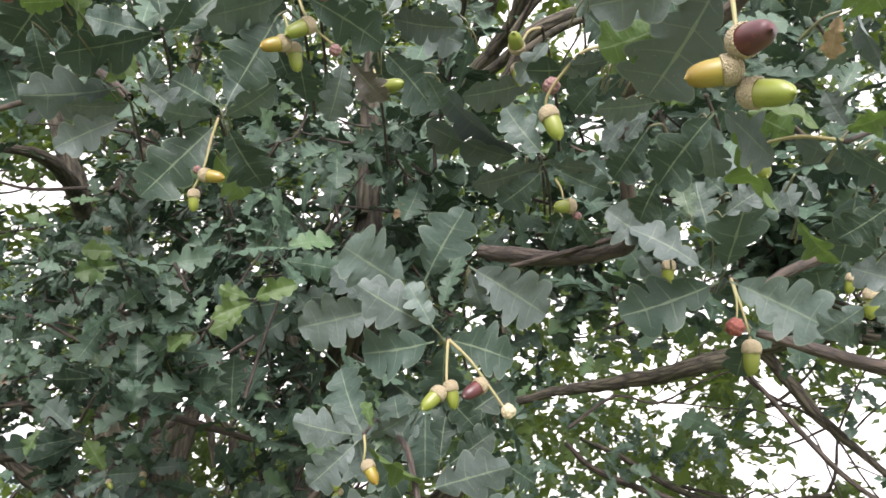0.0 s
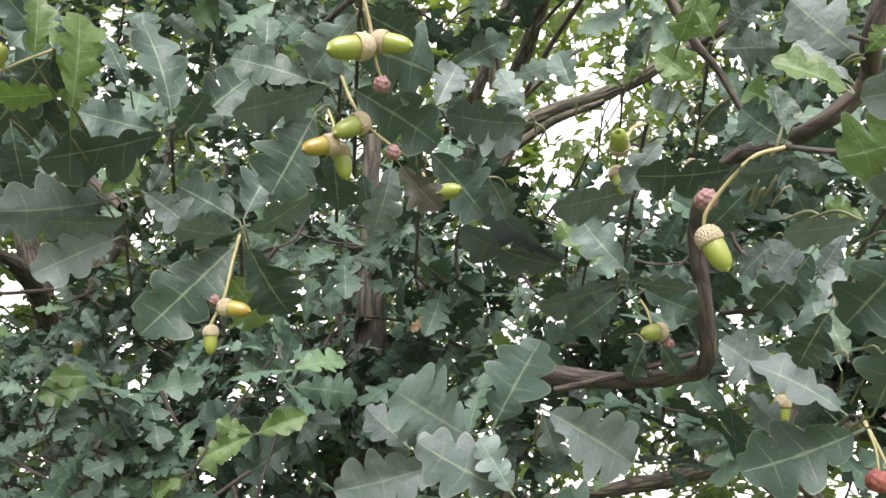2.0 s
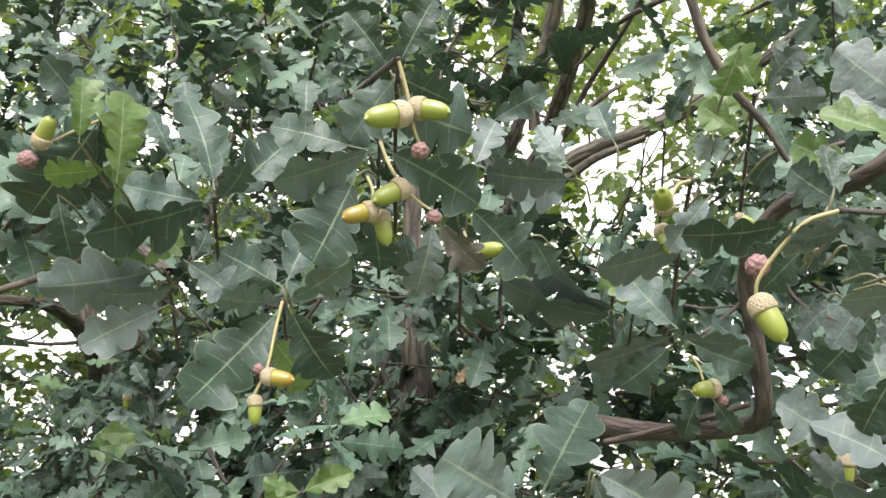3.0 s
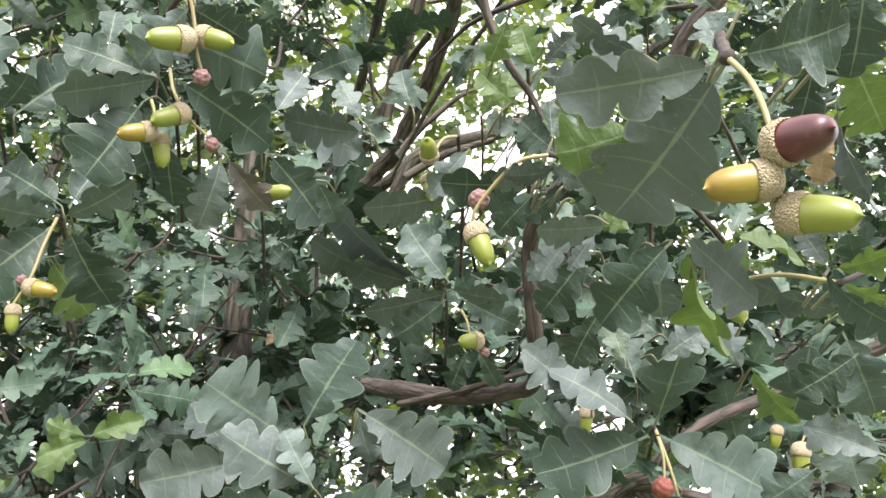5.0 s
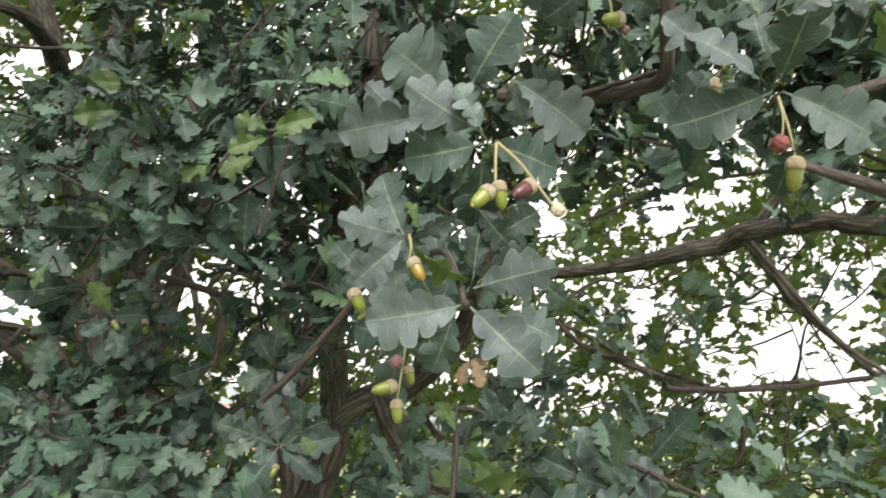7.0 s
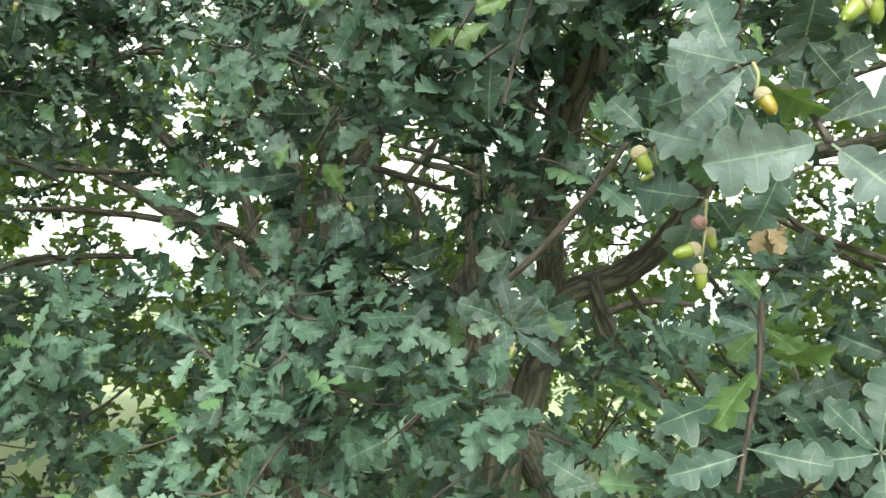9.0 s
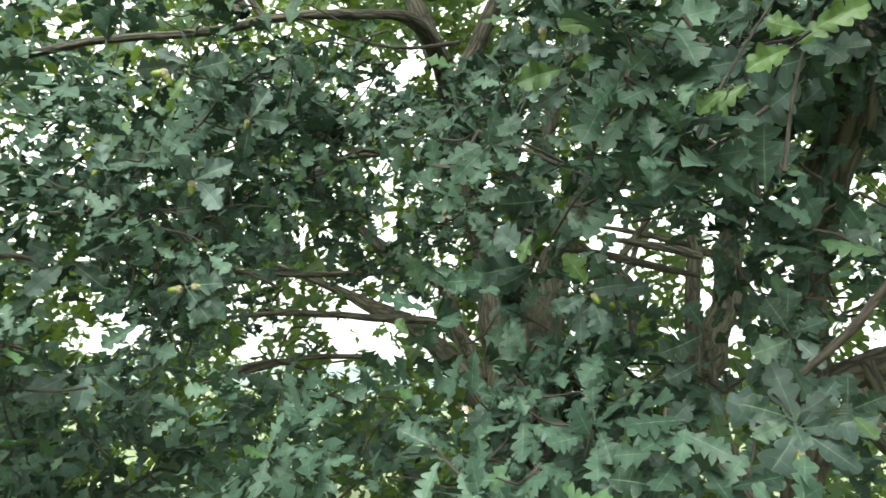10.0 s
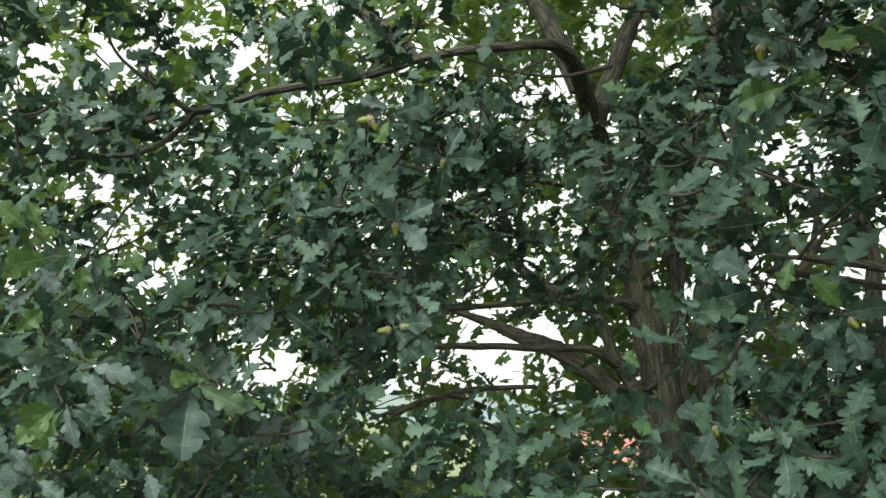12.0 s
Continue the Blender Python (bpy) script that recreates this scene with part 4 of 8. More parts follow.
crown_mass(75, 2.3, 3.3, 7, 0.18, 0.084, THIN, LEAF_MASS, "dark green leaves of the upper crown", 15, OPEN_SKY + WINDOWS, az=(-32, 42), el=(20, 46), hollow=-0.1)


def crown_twigs(count, near, far, length, thick, label, seed, thin):
    """Thin bare twigs between the leaves, crooked and forked."""
    g = np.random.default_rng(seed)
    c = shell(g, count, near, far)
    c = c[g.uniform(size=len(c)) < keep(c, thin)]
    V, Fc, off, G = [], [], 0, []
    for p in c:
        d = g.normal(size=3) * np.array([1, 0.7, 0.55]) + np.array([0, 0, 0.15])
        d /= np.linalg.norm(d)
        L, fork = length * g.uniform(0.5, 1.3), g.normal(size=3) * 0.5
        for way, start, reach in ((d, p, L), (d + fork, p + d * L * 0.4, L * 0.55), (d - fork, p + d * L * 0.65, L * 0.4)):
            bend = g.normal(size=(5, 3)) * 0.035 * reach
            pts = [(*(start + way * reach * k / 4 + (bend[k] if k else 0)), 0) for k in range(5)]
            line = smooth_line(pts, 3)[:, :3]
            r = np.linspace(thick * reach / L, thick * 0.3, len(line))
            v, f = tube_arrays(line, r, 5)
            V.append(v)
            Fc.append(np.array(f) + off)
            G.append(grain_of(line, r, 5))
            off += len(v)
    ob = link_mesh("bare_wood", np.vstack(V), np.vstack(Fc), TWIG, None, label=label, grain=np.vstack(G))
    ob.parent = oak
    ob.matrix_parent_inverse = Matrix.Translation(-Vector(oak.location))
    return tagged(ob, kind="stuff")


crown_twigs(22, 2.1, 3.0, 0.36, 0.003, "thin dark bare twigs between the leaves", 21, WINDOWS)
crown_twigs(160, 2.8, 5.5, 0.75, 0.007, "dark thin branches deep in the crown", 22, [])
crown_twigs(130, 5.0, 9.0, 1.3, 0.013, "dark branches on the far side of the crown", 23, [])

# middle foliage: leafy branch ends
BOUGHS = []


def branch_end(center, radius, leaves, size=0.080):
    """A leafy bough: twigs and leaves, each leaf a part."""
    g = np.random.default_rng(abs(hash((round(center[0] * 1000), round(center[1] * 1000)))) % 2 ** 31)
    bough = thing("oak_bough", "leafy oak bough with dark blue-green lobed leaves", "bough", "leafy boughs", at=center)
    per = 6
    # boughs that share a place share its light, and bear fewer leaves
    close = sum((Vector(center) - c).length < 0.2 for c in BOUGHS)
    BOUGHS.append(Vector(center))
    n = max(3, int(leaves * 1.05 / (1 + 0.4 * close)) // per)
    hubs = g.normal(size=(n, 3))
    hubs = hubs / np.linalg.norm(hubs, axis=1)[:, None] * g.uniform(0, 1, (n, 1)) ** 0.45 * radius * np.array([1.5, 0.9, 1.3])
    hubs = hubs[clear(hubs + np.array(center)) & (gap(hubs + np.array(center)) > 0.3)]
    n = len(hubs)
    if not n:
        bpy.data.objects.remove(bough)
        return None
    axes = hubs / radius * 0.55 + np.array([0, -0.6, 0.7]) + 0.5 * g.normal(size=(n, 3))
    b, rot, sz = rosettes(hubs, axes, per, size, g)
    root = np.array([0, radius * 0.8, -0.15 * radius])
    order = np.argsort(np.linalg.norm(hubs - root, axis=1))
    for k, i in enumerate(order):
        # each twig forks from the nearest one nearer to the bough's foot
        h, near = hubs[i], hubs[order[:k]] if k else root[None]
        foot = near[np.argmin(np.linalg.norm(near - h, axis=1))]
        mid = (h + foot) / 2 + np.array([0, 0.015, -0.005]) + g.normal(size=3) * 0.008
        line = smooth_line([(*foot, 0), (*mid, 0), (*h, 0)], 4)[:, :3]
        v, f = tube_arrays(line, np.linspace(0.0034, 0.0014, len(line)), 5)
        link_mesh("twig", v, f, TWIG, bough, grain=grain_of(line, np.full(len(line), 0.003), 5))
    for i in range(len(b)):
        ob = new("leaf", MID_LEAF[g.integers(len(MID_LEAF))])
        ob.parent = bough
        m = Matrix.Identity(4)
        for r in range(3):
            for k in range(3):
                m[r][k] = rot[i][r][k] * sz[i]
            m[r][3] = b[i][r]
        ob.matrix_basis = m
    return bough


branch_end((-1.395, 1.626, 2.034), 0.2115, 108, 0.070)
branch_end((-1.481, 1.610, 1.887), 0.1306, 96, 0.070)
branch_end((-1.546, 1.531, 1.709), 0.1572, 84, 0.070)
branch_end((-1.395, 1.582, 1.685), 0.0764, 58, 0.070)
branch_end((-1.494, 1.183, 1.559), 0.1203, 60, 0.070)
branch_end((-1.569, 1.017, 1.554), 0.1258, 72, 0.070)
branch_end((-1.665, 1.043, 1.682), 0.1140, 60, 0.070)
branch_end((-1.574, 1.439, 1.723), 0.1292, 60, 0.070)
branch_end((-1.782, 1.928, 1.565), 0.1825, 84, 0.070)
branch_end((-1.503, 1.381, 1.481), 0.0995, 48, 0.070)
branch_end((-1.608, 1.124, 1.429), 0.1555, 96, 0.070)
branch_end((-1.638, 1.383, 1.382), 0.1645, 84, 0.070)
branch_end((-0.956, 2.113, 2.175), 0.1016, 36, 0.070)
branch_end((-0.785, 1.852, 2.105), 0.1617, 84, 0.070)
branch_end((-0.596, 1.539, 2.147), 0.0829, 48, 0.070)
branch_end((-0.616, 1.579, 2.045), 0.1244, 72, 0.070)
branch_end((-0.507, 1.644, 2.174), 0.1659, 96, 0.070)
branch_end((-0.485, 1.704, 2.015), 0.1548, 80)
branch_end((-0.705, 1.729, 1.835), 0.0907, 60, 0.070)
branch_end((-0.736, 1.744, 1.701), 0.0608, 43, 0.070)
branch_end((-0.625, 1.657, 1.717), 0.0933, 67, 0.070)
branch_end((-0.565, 1.938, 1.897), 0.1617, 84, 0.070)
branch_end((-0.552, 1.672, 1.631), 0.1140, 72, 0.070)
branch_end((-0.658, 1.765, 1.537), 0.1216, 72, 0.070)
branch_end((-0.540, 1.574, 1.454), 0.1451, 84, 0.070)
branch_end((-0.701, 1.754, 1.408), 0.0885, 60, 0.070)
branch_end((-1.351, 1.855, 2.147), 0.1659, 72, 0.070)
branch_end((-1.429, 2.171, 2.134), 0.1431, 48, 0.070)
branch_end((-0.269, 1.240, 1.903), 0.1296, 68)
branch_end((-0.511, 1.222, 1.899), 0.1168, 72, 0.070)
branch_end((-0.683, 1.421, 1.640), 0.0933, 72, 0.070)
branch_end((-0.327, 1.297, 1.847), 0.1168, 58)
branch_end((-0.292, 1.399, 1.483), 0.0746, 56)
branch_end((-0.486, 1.609, 1.485), 0.1659, 80)
branch_end((-0.616, 1.452, 1.397), 0.1244, 108, 0.070)
branch_end((-0.423, 1.403, 1.308), 0.1306, 80)
branch_end((-0.673, 1.406, 1.257), 0.1555, 84, 0.070)
branch_end((0.182, 1.146, 1.383), 0.1292, 80)
branch_end((0.310, 1.116, 1.427), 0.1140, 70)
branch_end((0.019, 1.163, 1.366), 0.0912, 50)
branch_end((-0.304, 1.614, 1.664), 0.0726, 50)
branch_end((-0.347, 1.617, 1.557), 0.0822, 60)
branch_end((-0.416, 1.656, 1.437), 0.0852, 60)
branch_end((-0.510, 1.691, 1.542), 0.0881, 60, 0.070)
branch_end((-0.225, 1.514, 1.338), 0.0854, 60)
branch_end((-0.426, 1.586, 1.282), 0.0968, 70)
branch_end((-0.694, 1.741, 1.426), 0.1106, 72, 0.070)
branch_end((-0.582, 1.655, 1.286), 0.1037, 72, 0.070)
branch_end((-0.346, 1.680, 1.854), 0.0881, 50)
branch_end((0.180, 1.559, 1.582), 0.0726, 24)
branch_end((-0.588, 2.079, 1.387), 0.0788, 43, 0.070)
branch_end((-0.196, 1.226, 1.558), 0.0415, 36)
branch_end((-0.174, 1.226, 1.473), 0.0484, 40)
branch_end((-0.218, 1.268, 1.386), 0.0508, 40)
branch_end((-0.107, 1.369, 1.412), 0.0556, 36)
branch_end((-0.061, 1.420, 1.479), 0.0415, 24)
branch_end((-0.029, 1.943, 2.039), 0.0933, 44)
branch_end((-0.045, 2.095, 1.834), 0.0591, 24)
branch_end((0.092, 1.963, 1.904), 0.0746, 30)
branch_end((-0.675, 2.176, 1.399), 0.0912, 43, 0.070)
branch_end((-0.652, 2.281, 1.314), 0.0715, 36, 0.070)
branch_end((-0.494, 2.421, 1.308), 0.0746, 30)
branch_end((-0.442, 1.495, 1.600), 0.0764, 44)
branch_end((-0.492, 1.493, 1.489), 0.0764, 44)
branch_end((-0.413, 1.396, 1.496), 0.0663, 36)
branch_end((0.247, 1.396, 2.005), 0.0677, 36)
branch_end((0.349, 1.495, 1.962), 0.0726, 30)
branch_end((0.339, 1.356, 2.058), 0.0677, 36)
branch_end((0.599, 1.027, 2.035), 0.0715, 44)
branch_end((0.678, 0.999, 2.113), 0.0746, 40)
branch_end((0.678, 1.067, 1.963), 0.0746, 40)
branch_end((-0.324, 1.253, 1.847), 0.0522, 30)
branch_end((-0.316, 1.246, 1.757), 0.0435, 24)
branch_end((0.013, 1.331, 2.009), 0.0746, 36)
branch_end((0.124, 1.396, 1.954), 0.0774, 36)
branch_end((0.185, 1.356, 2.039), 0.0774, 36)
branch_end((-0.054, 1.452, 1.971), 0.0802, 36)
branch_end((0.026, 1.334, 1.836), 0.0539, 24)
branch_end((-0.174, 1.429, 2.212), 0.1866, 90)
branch_end((-0.393, 1.522, 2.103), 0.1990, 90)
branch_end((-0.614, 1.479, 1.930), 0.1880, 108, 0.070)
branch_end((-0.298, 1.284, 1.884), 0.1168, 60)
branch_end((-0.594, 1.400, 1.763), 0.1140, 84, 0.070)
branch_end((-0.358, 1.586, 1.868), 0.1437, 60)
branch_end((-0.226, 1.578, 2.060), 0.1548, 60)
branch_end((-0.082, 1.136, 1.818), 0.0608, 30)
branch_end((0.011, 1.332, 2.231), 0.1355, 60)
branch_end((-0.070, 1.469, 2.144), 0.1451, 60)
branch_end((-0.659, 1.471, 2.255), 0.1762, 72, 0.070)
branch_end((0.308, 1.002, 2.047), 0.0798, 24)
branch_end((0.476, 1.018, 2.008), 0.1216, 60)
branch_end((0.566, 1.106, 1.964), 0.1078, 40)
branch_end((0.322, 1.285, 2.003), 0.1168, 40)
branch_end((-0.446, 0.933, 2.246), 0.1037, 50)
branch_end((-0.591, 1.107, 2.248), 0.1244, 60, 0.070)
branch_end((-0.032, 1.116, 2.501), 0.1244, 50)
branch_end((-0.223, 1.181, 2.553), 0.1348, 50)
branch_end((-0.007, 1.118, 2.325), 0.0912, 40)
branch_end((0.198, 1.362, 2.250), 0.1348, 60)
branch_end((0.378, 0.938, 2.272), 0.0760, 24)
branch_end((-0.456, 1.215, 2.582), 0.1258, 40)
branch_end((0.110, 1.271, 2.208), 0.0995, 40)
branch_end((-0.029, 1.187, 2.167), 0.0836, 36)
branch_end((0.192, 1.445, 2.146), 0.1120, 40)
branch_end((-0.087, 1.505, 2.168), 0.1161, 44)
branch_end((0.062, 1.427, 2.081), 0.0988, 40)
branch_end((0.227, 1.209, 2.176), 0.0795, 30)
branch_end((-0.202, 1.421, 2.063), 0.0988, 40)
branch_end((0.212, 1.312, 2.081), 0.0829, 36)
branch_end((-0.191, 1.536, 1.819), 0.100, 60)
branch_end((-0.189, 1.553, 1.717), 0.100, 60)
branch_end((-0.233, 1.510, 1.904), 0.100, 50)
branch_end((-0.343, 1.419, 1.753), 0.090, 50)
branch_end((-0.382, 1.377, 1.584), 0.090, 50)
branch_end((-0.261, 1.449, 1.657), 0.090, 50)
branch_end((-0.556, 1.397, 1.801), 0.090, 60, 0.070)
branch_end((-0.485, 1.426, 1.784), 0.080, 40)
branch_end((-0.537, 1.375, 1.636), 0.090, 60, 0.070)
branch_end((-0.494, 1.460, 1.861), 0.090, 50)
branch_end((-0.589, 1.636, 1.670), 0.090, 60, 0.070)
branch_end((-0.706, 1.728, 1.601), 0.100, 60, 0.070)
branch_end((0.380, 0.996, 2.010), 0.070, 40)
branch_end((0.459, 0.983, 1.966), 0.070, 40)
branch_end((0.506, 0.949, 1.998), 0.070, 40)
branch_end((0.495, 0.987, 1.901), 0.060, 36)
branch_end((0.436, 1.011, 2.063), 0.070, 36)
branch_end((0.359, 1.077, 1.954), 0.050, 30)
branch_end((-1.287, 1.705, 2.097), 0.13, 72, 0.070)
branch_end((-1.221, 1.802, 2.081), 0.12, 72, 0.070)
branch_end((-1.153, 1.930, 2.123), 0.12, 72, 0.070)
branch_end((-1.288, 1.790, 2.013), 0.11, 60, 0.070)
branch_end((-1.359, 1.785, 1.885), 0.11, 60, 0.070)
branch_end((-0.928, 1.920, 2.038), 0.11, 60, 0.070)
branch_end((-0.889, 1.965, 1.888), 0.11, 60, 0.070)
branch_end((-1.259, 2.052, 1.920), 0.1, 48, 0.070)
branch_end((-1.065, 1.978, 2.070), 0.08, 36, 0.070)
branch_end((-1.404, 2.120, 1.775), 0.12, 60, 0.070)
branch_end((-1.297, 2.386, 1.763), 0.1, 48, 0.070)
branch_end((-1.484, 1.745, 1.637), 0.12, 60, 0.070)
branch_end((-0.203, 1.652, 2.024), 0.1, 60)
branch_end((-0.137, 1.642, 2.042), 0.1, 60)
branch_end((-0.212, 1.733, 1.932), 0.1, 60)
branch_end((-0.162, 1.669, 1.968), 0.09, 50)
branch_end((-0.233, 1.718, 1.772), 0.1, 50)
branch_end((-0.191, 1.725, 1.715), 0.09, 50)
branch_end((-0.296, 1.798, 1.881), 0.1, 50)
branch_end((-0.983, 2.245, 2.063), 0.12, 60, 0.070)
branch_end((-1.103, 2.238, 1.881), 0.1, 48, 0.070)
branch_end((-1.238, 1.815, 1.932), 0.1, 48, 0.070)
branch_end((-0.503, 1.626, 2.149), 0.1, 60, 0.070)
branch_end((-0.473, 1.662, 2.054), 0.1, 60, 0.070)
branch_end((-0.768, 1.860, 2.302), 0.11, 60, 0.070)
branch_end((-0.694, 1.764, 2.295), 0.1, 50, 0.070)
branch_end((-0.869, 1.973, 2.246), 0.1, 50, 0.070)
branch_end((-1.314, 2.138, 2.279), 0.12, 50, 0.070)
branch_end((-1.257, 2.272, 1.922), 0.11, 50, 0.070)
branch_end((-1.333, 2.065, 2.115), 0.1, 50, 0.070)
branch_end((-1.233, 2.354, 2.104), 0.1, 40, 0.070)
branch_end((-2.013, 1.440, 2.407), 0.1, 50, 0.070)
branch_end((-1.755, 1.661, 2.471), 0.1, 50, 0.070)
branch_end((-1.820, 1.027, 2.052), 0.1, 50, 0.070)
branch_end((-1.940, 1.607, 2.522), 0.1, 40, 0.070)
branch_end((-1.785, 1.920, 2.466), 0.1, 40, 0.070)
branch_end((-1.573, 1.914, 2.502), 0.1, 40, 0.070)
branch_end((-0.294, 1.795, 2.341), 0.11, 50, 0.070)
branch_end((-0.115, 1.838, 2.294), 0.1, 40, 0.070)


# ---- acorns, stalks and galls ----
def nut_material(name, low, high, blush):
    m, n, l, b = material(name)
    co = n.new("ShaderNodeTexCoord").outputs["Generated"]
    sep = n.new("ShaderNodeSeparateXYZ")
    l.new(co, sep.inputs[0])
    mp = n.new("ShaderNodeMapping")
    mp.inputs["Scale"].default_value = (9, 9, 0.7)
    l.new(co, mp.inputs[0])
    streak = noise_tex(n, l, 1.6, 3, mp.outputs[0])
    col = ramp(n, l, calc(n, l, "ADD", sep.outputs[2], calc(n, l, "MULTIPLY", calc(n, l, "SUBTRACT", streak, 0.5), 0.7)), [(0.15, low), (0.8, high)])
    col = mixed(n, l, calc(n, l, "MULTIPLY", calc(n, l, "GREATER_THAN", noise_tex(n, l, 5.0, 4, co), 0.62), 0.35), col, blush)
    l.new(col, b.inputs["Base Color"])
    b.inputs["Roughness"].default_value = 0.42
    b.inputs["Subsurface Weight"].default_value = 0.12
    b.inputs["Subsurface Radius"].default_value = (0.004, 0.005, 0.001)
    return m


NUT = {
    "green": nut_material("green_acorn", (0.15, 0.166, 0.030), (0.122, 0.15, 0.020), (0.09, 0.12, 0.016)),
    "yellow": nut_material("yellow_acorn", (0.185, 0.165, 0.022), (0.155, 0.105, 0.012), (0.11, 0.12, 0.014)),
    "red": nut_material("red_brown_acorn", (0.085, 0.022, 0.02), (0.045, 0.010, 0.014), (0.12, 0.035, 0.02)),
}


def cup_material(name, dark, light, scale, deep=0.0012):
    m, n, l, b = material(name)
    co = n.new("ShaderNodeTexCoord").outputs["Object"]
    v = n.new("ShaderNodeTexVoronoi")
    v.inputs["Scale"].default_value = scale
    l.new(co, v.inputs["Vector"])
    col = ramp(n, l, v.outputs["Distance"], [(0.1, light), (0.75, dark)])
    col = mixed(n, l, calc(n, l, "MULTIPLY", noise_tex(n, l, scale * 0.5, 3, co), 0.5), col, light)
    l.new(col, b.inputs["Base Color"])
    b.inputs["Roughness"].default_value = 0.8
    bump = n.new("ShaderNodeBump")
    bump.invert = True
    bump.inputs["Strength"].default_value, bump.inputs["Distance"].default_value = 0.9, deep
    l.new(v.outputs["Distance"], bump.inputs["Height"])
    l.new(bump.outputs[0], b.inputs["Normal"])
    return m


CUP = cup_material("acorn_cup", (0.26, 0.215, 0.135), (0.45, 0.38, 0.255), 34.0, 0.0025)
GALL = cup_material("knobbly_gall", (0.07, 0.032, 0.034), (0.20, 0.115, 0.11), 420.0)
GALL_PALE = cup_material("pale_empty_cup", (0.20, 0.17, 0.10), (0.48, 0.42, 0.30), 420.0)
DEAD = cup_material("shrivelled_acorn", (0.10, 0.024, 0.02), (0.20, 0.06, 0.045), 260.0)
STALK, sn, sl, sb = material("acorn_stalk")
sl.new(ramp(sn, sl, noise_tex(sn, sl, 60.0, 3, sn.new("ShaderNodeTexCoord").outputs["Object"]), [(0.35, (0.15, 0.15, 0.06)), (0.7, (0.21, 0.165, 0.085))]), sb.inputs["Base Color"])
sb.inputs["Roughness"].default_value = 0.6
PETIOLE, pn, pl, pb = material("leaf_petiole")
pl.new(ramp(pn, pl, noise_tex(pn, pl, 60.0, 3, pn.new("ShaderNodeTexCoord").outputs["Object"]), [(0.35, (0.055, 0.065, 0.028)), (0.7, (0.10, 0.09, 0.05))]), pb.inputs["Base Color"])


def lathe(profile, sides=18, squash=1.0):
    """A turned form along +z from (radius, height) pairs."""
    v, f = [], []
    a = np.linspace(0, 2 * np.pi, sides, endpoint=False)
    for r, z in profile:
        v += [(r * math.cos(t), r * math.sin(t) * squash, z) for t in a]
    for i in range(len(profile) - 1):
        f += [(i * sides + j, i * sides + (j + 1) % sides, (i + 1) * sides + (j + 1) % sides, (i + 1) * sides + j) for j in range(sides)]
    return v, f


def unit_nut():
    prof = [(0.0, 0.02), (0.16, 0.05)]
    for i in range(13):
        s = i / 12
        prof.append((0.225 * (1 - max(0, (s - 0.30) / 0.70) ** 2.8) ** 0.5 + 0.002, 0.12 + 0.855 * s))
    prof += [(0.012, 0.977), (0.006, 0.987), (0.0, 0.99)]
    return lathe(prof)


def unit_cup():
    prof = [(0.0, -0.035), (0.04, -0.03), (0.13, -0.01), (0.20, 0.04), (0.246, 0.11), (0.266, 0.20), (0.268, 0.28), (0.258, 0.345), (0.240, 0.355), (0.224, 0.29)]
    v, f = lathe(prof, 22)
    # overlapping scales give the cup a knobbly outline
    out = []
    for i, (x, y, z) in enumerate(v):
        ring, k = divmod(i, 22)
        bulge = 1 + (0.022 if (ring + k) % 2 else -0.012) * (1 if 1 < ring < 8 else 0)
        out.append((x * bulge, y * bulge, z))
    return out, f


def data_of(name, arrays, mat):
    ob = link_mesh(name, *arrays, mat)
    d = ob.data
    bpy.data.objects.remove(ob)
    return d


NUT_DATA = {k: data_of(k + "_nut", unit_nut(), m) for k, m in NUT.items()}
CUP_DATA = data_of("acorn_cup", unit_cup(), CUP)


def along(a, b, scale):
    """A pose at a with +z towards b."""
    q = (Vector(b) - Vector(a)).to_track_quat("Z", "Y").to_matrix().to_4x4()
    return Matrix.Translation(a) @ q @ Matrix.Scale(scale, 4)


def acorn(parent, base, tip, kind="green", fat=1.0):
    """An acorn from the cup's foot to the nut's tip, with its scaly cup."""
    L = (Vector(tip) - Vector(base)).length
    nut = new("acorn", NUT_DATA[kind])
    nut.parent = parent
    nut.matrix_basis = Matrix.Translation(-Vector(parent.location)) @ along(base, tip, L) @ Matrix.Diagonal((fat, fat, 1, 1))
    tagged(nut, {"green": "green acorn", "yellow": "ripening yellow acorn", "red": "glossy red-brown acorn"}[kind])
    cup = new("cup", CUP_DATA)
    cup.parent = nut
    tagged(cup, "beige scaly cup")
    return nut


def gall(parent, at, r, mat=GALL, name="gall", label="small knobbly reddish gall"):
    bm = bmesh.new()
    bmesh.ops.create_icosphere(bm, subdivisions=3, radius=r)
    for v in bm.verts:
        v.co *= 1 + 0.16 * noise.noise(v.co * (2.2 / r)) + 0.05 * noise.noise(v.co * (7 / r))
    ob = part(name, bm, mat, parent, label)
    ob.location = Vector(at) - parent.location
    return ob


def stalk(parent, points, d=0.0022, name="stalk", mat=STALK):
    line = smooth_line([(*(Vector(p) - parent.location), 0) for p in points], 6)[:, :3]
    r = np.linspace(d * 0.62, d * 0.45, len(line))
    v, f = tube_arrays(line, r, 7, 0.03)
    return link_mesh(name, v, f, mat, parent, grain=grain_of(line, r, 7))


OPEN_SIDE = Vector((0.0, 0.0, 1.62))
LEAF_COUNT = [0]


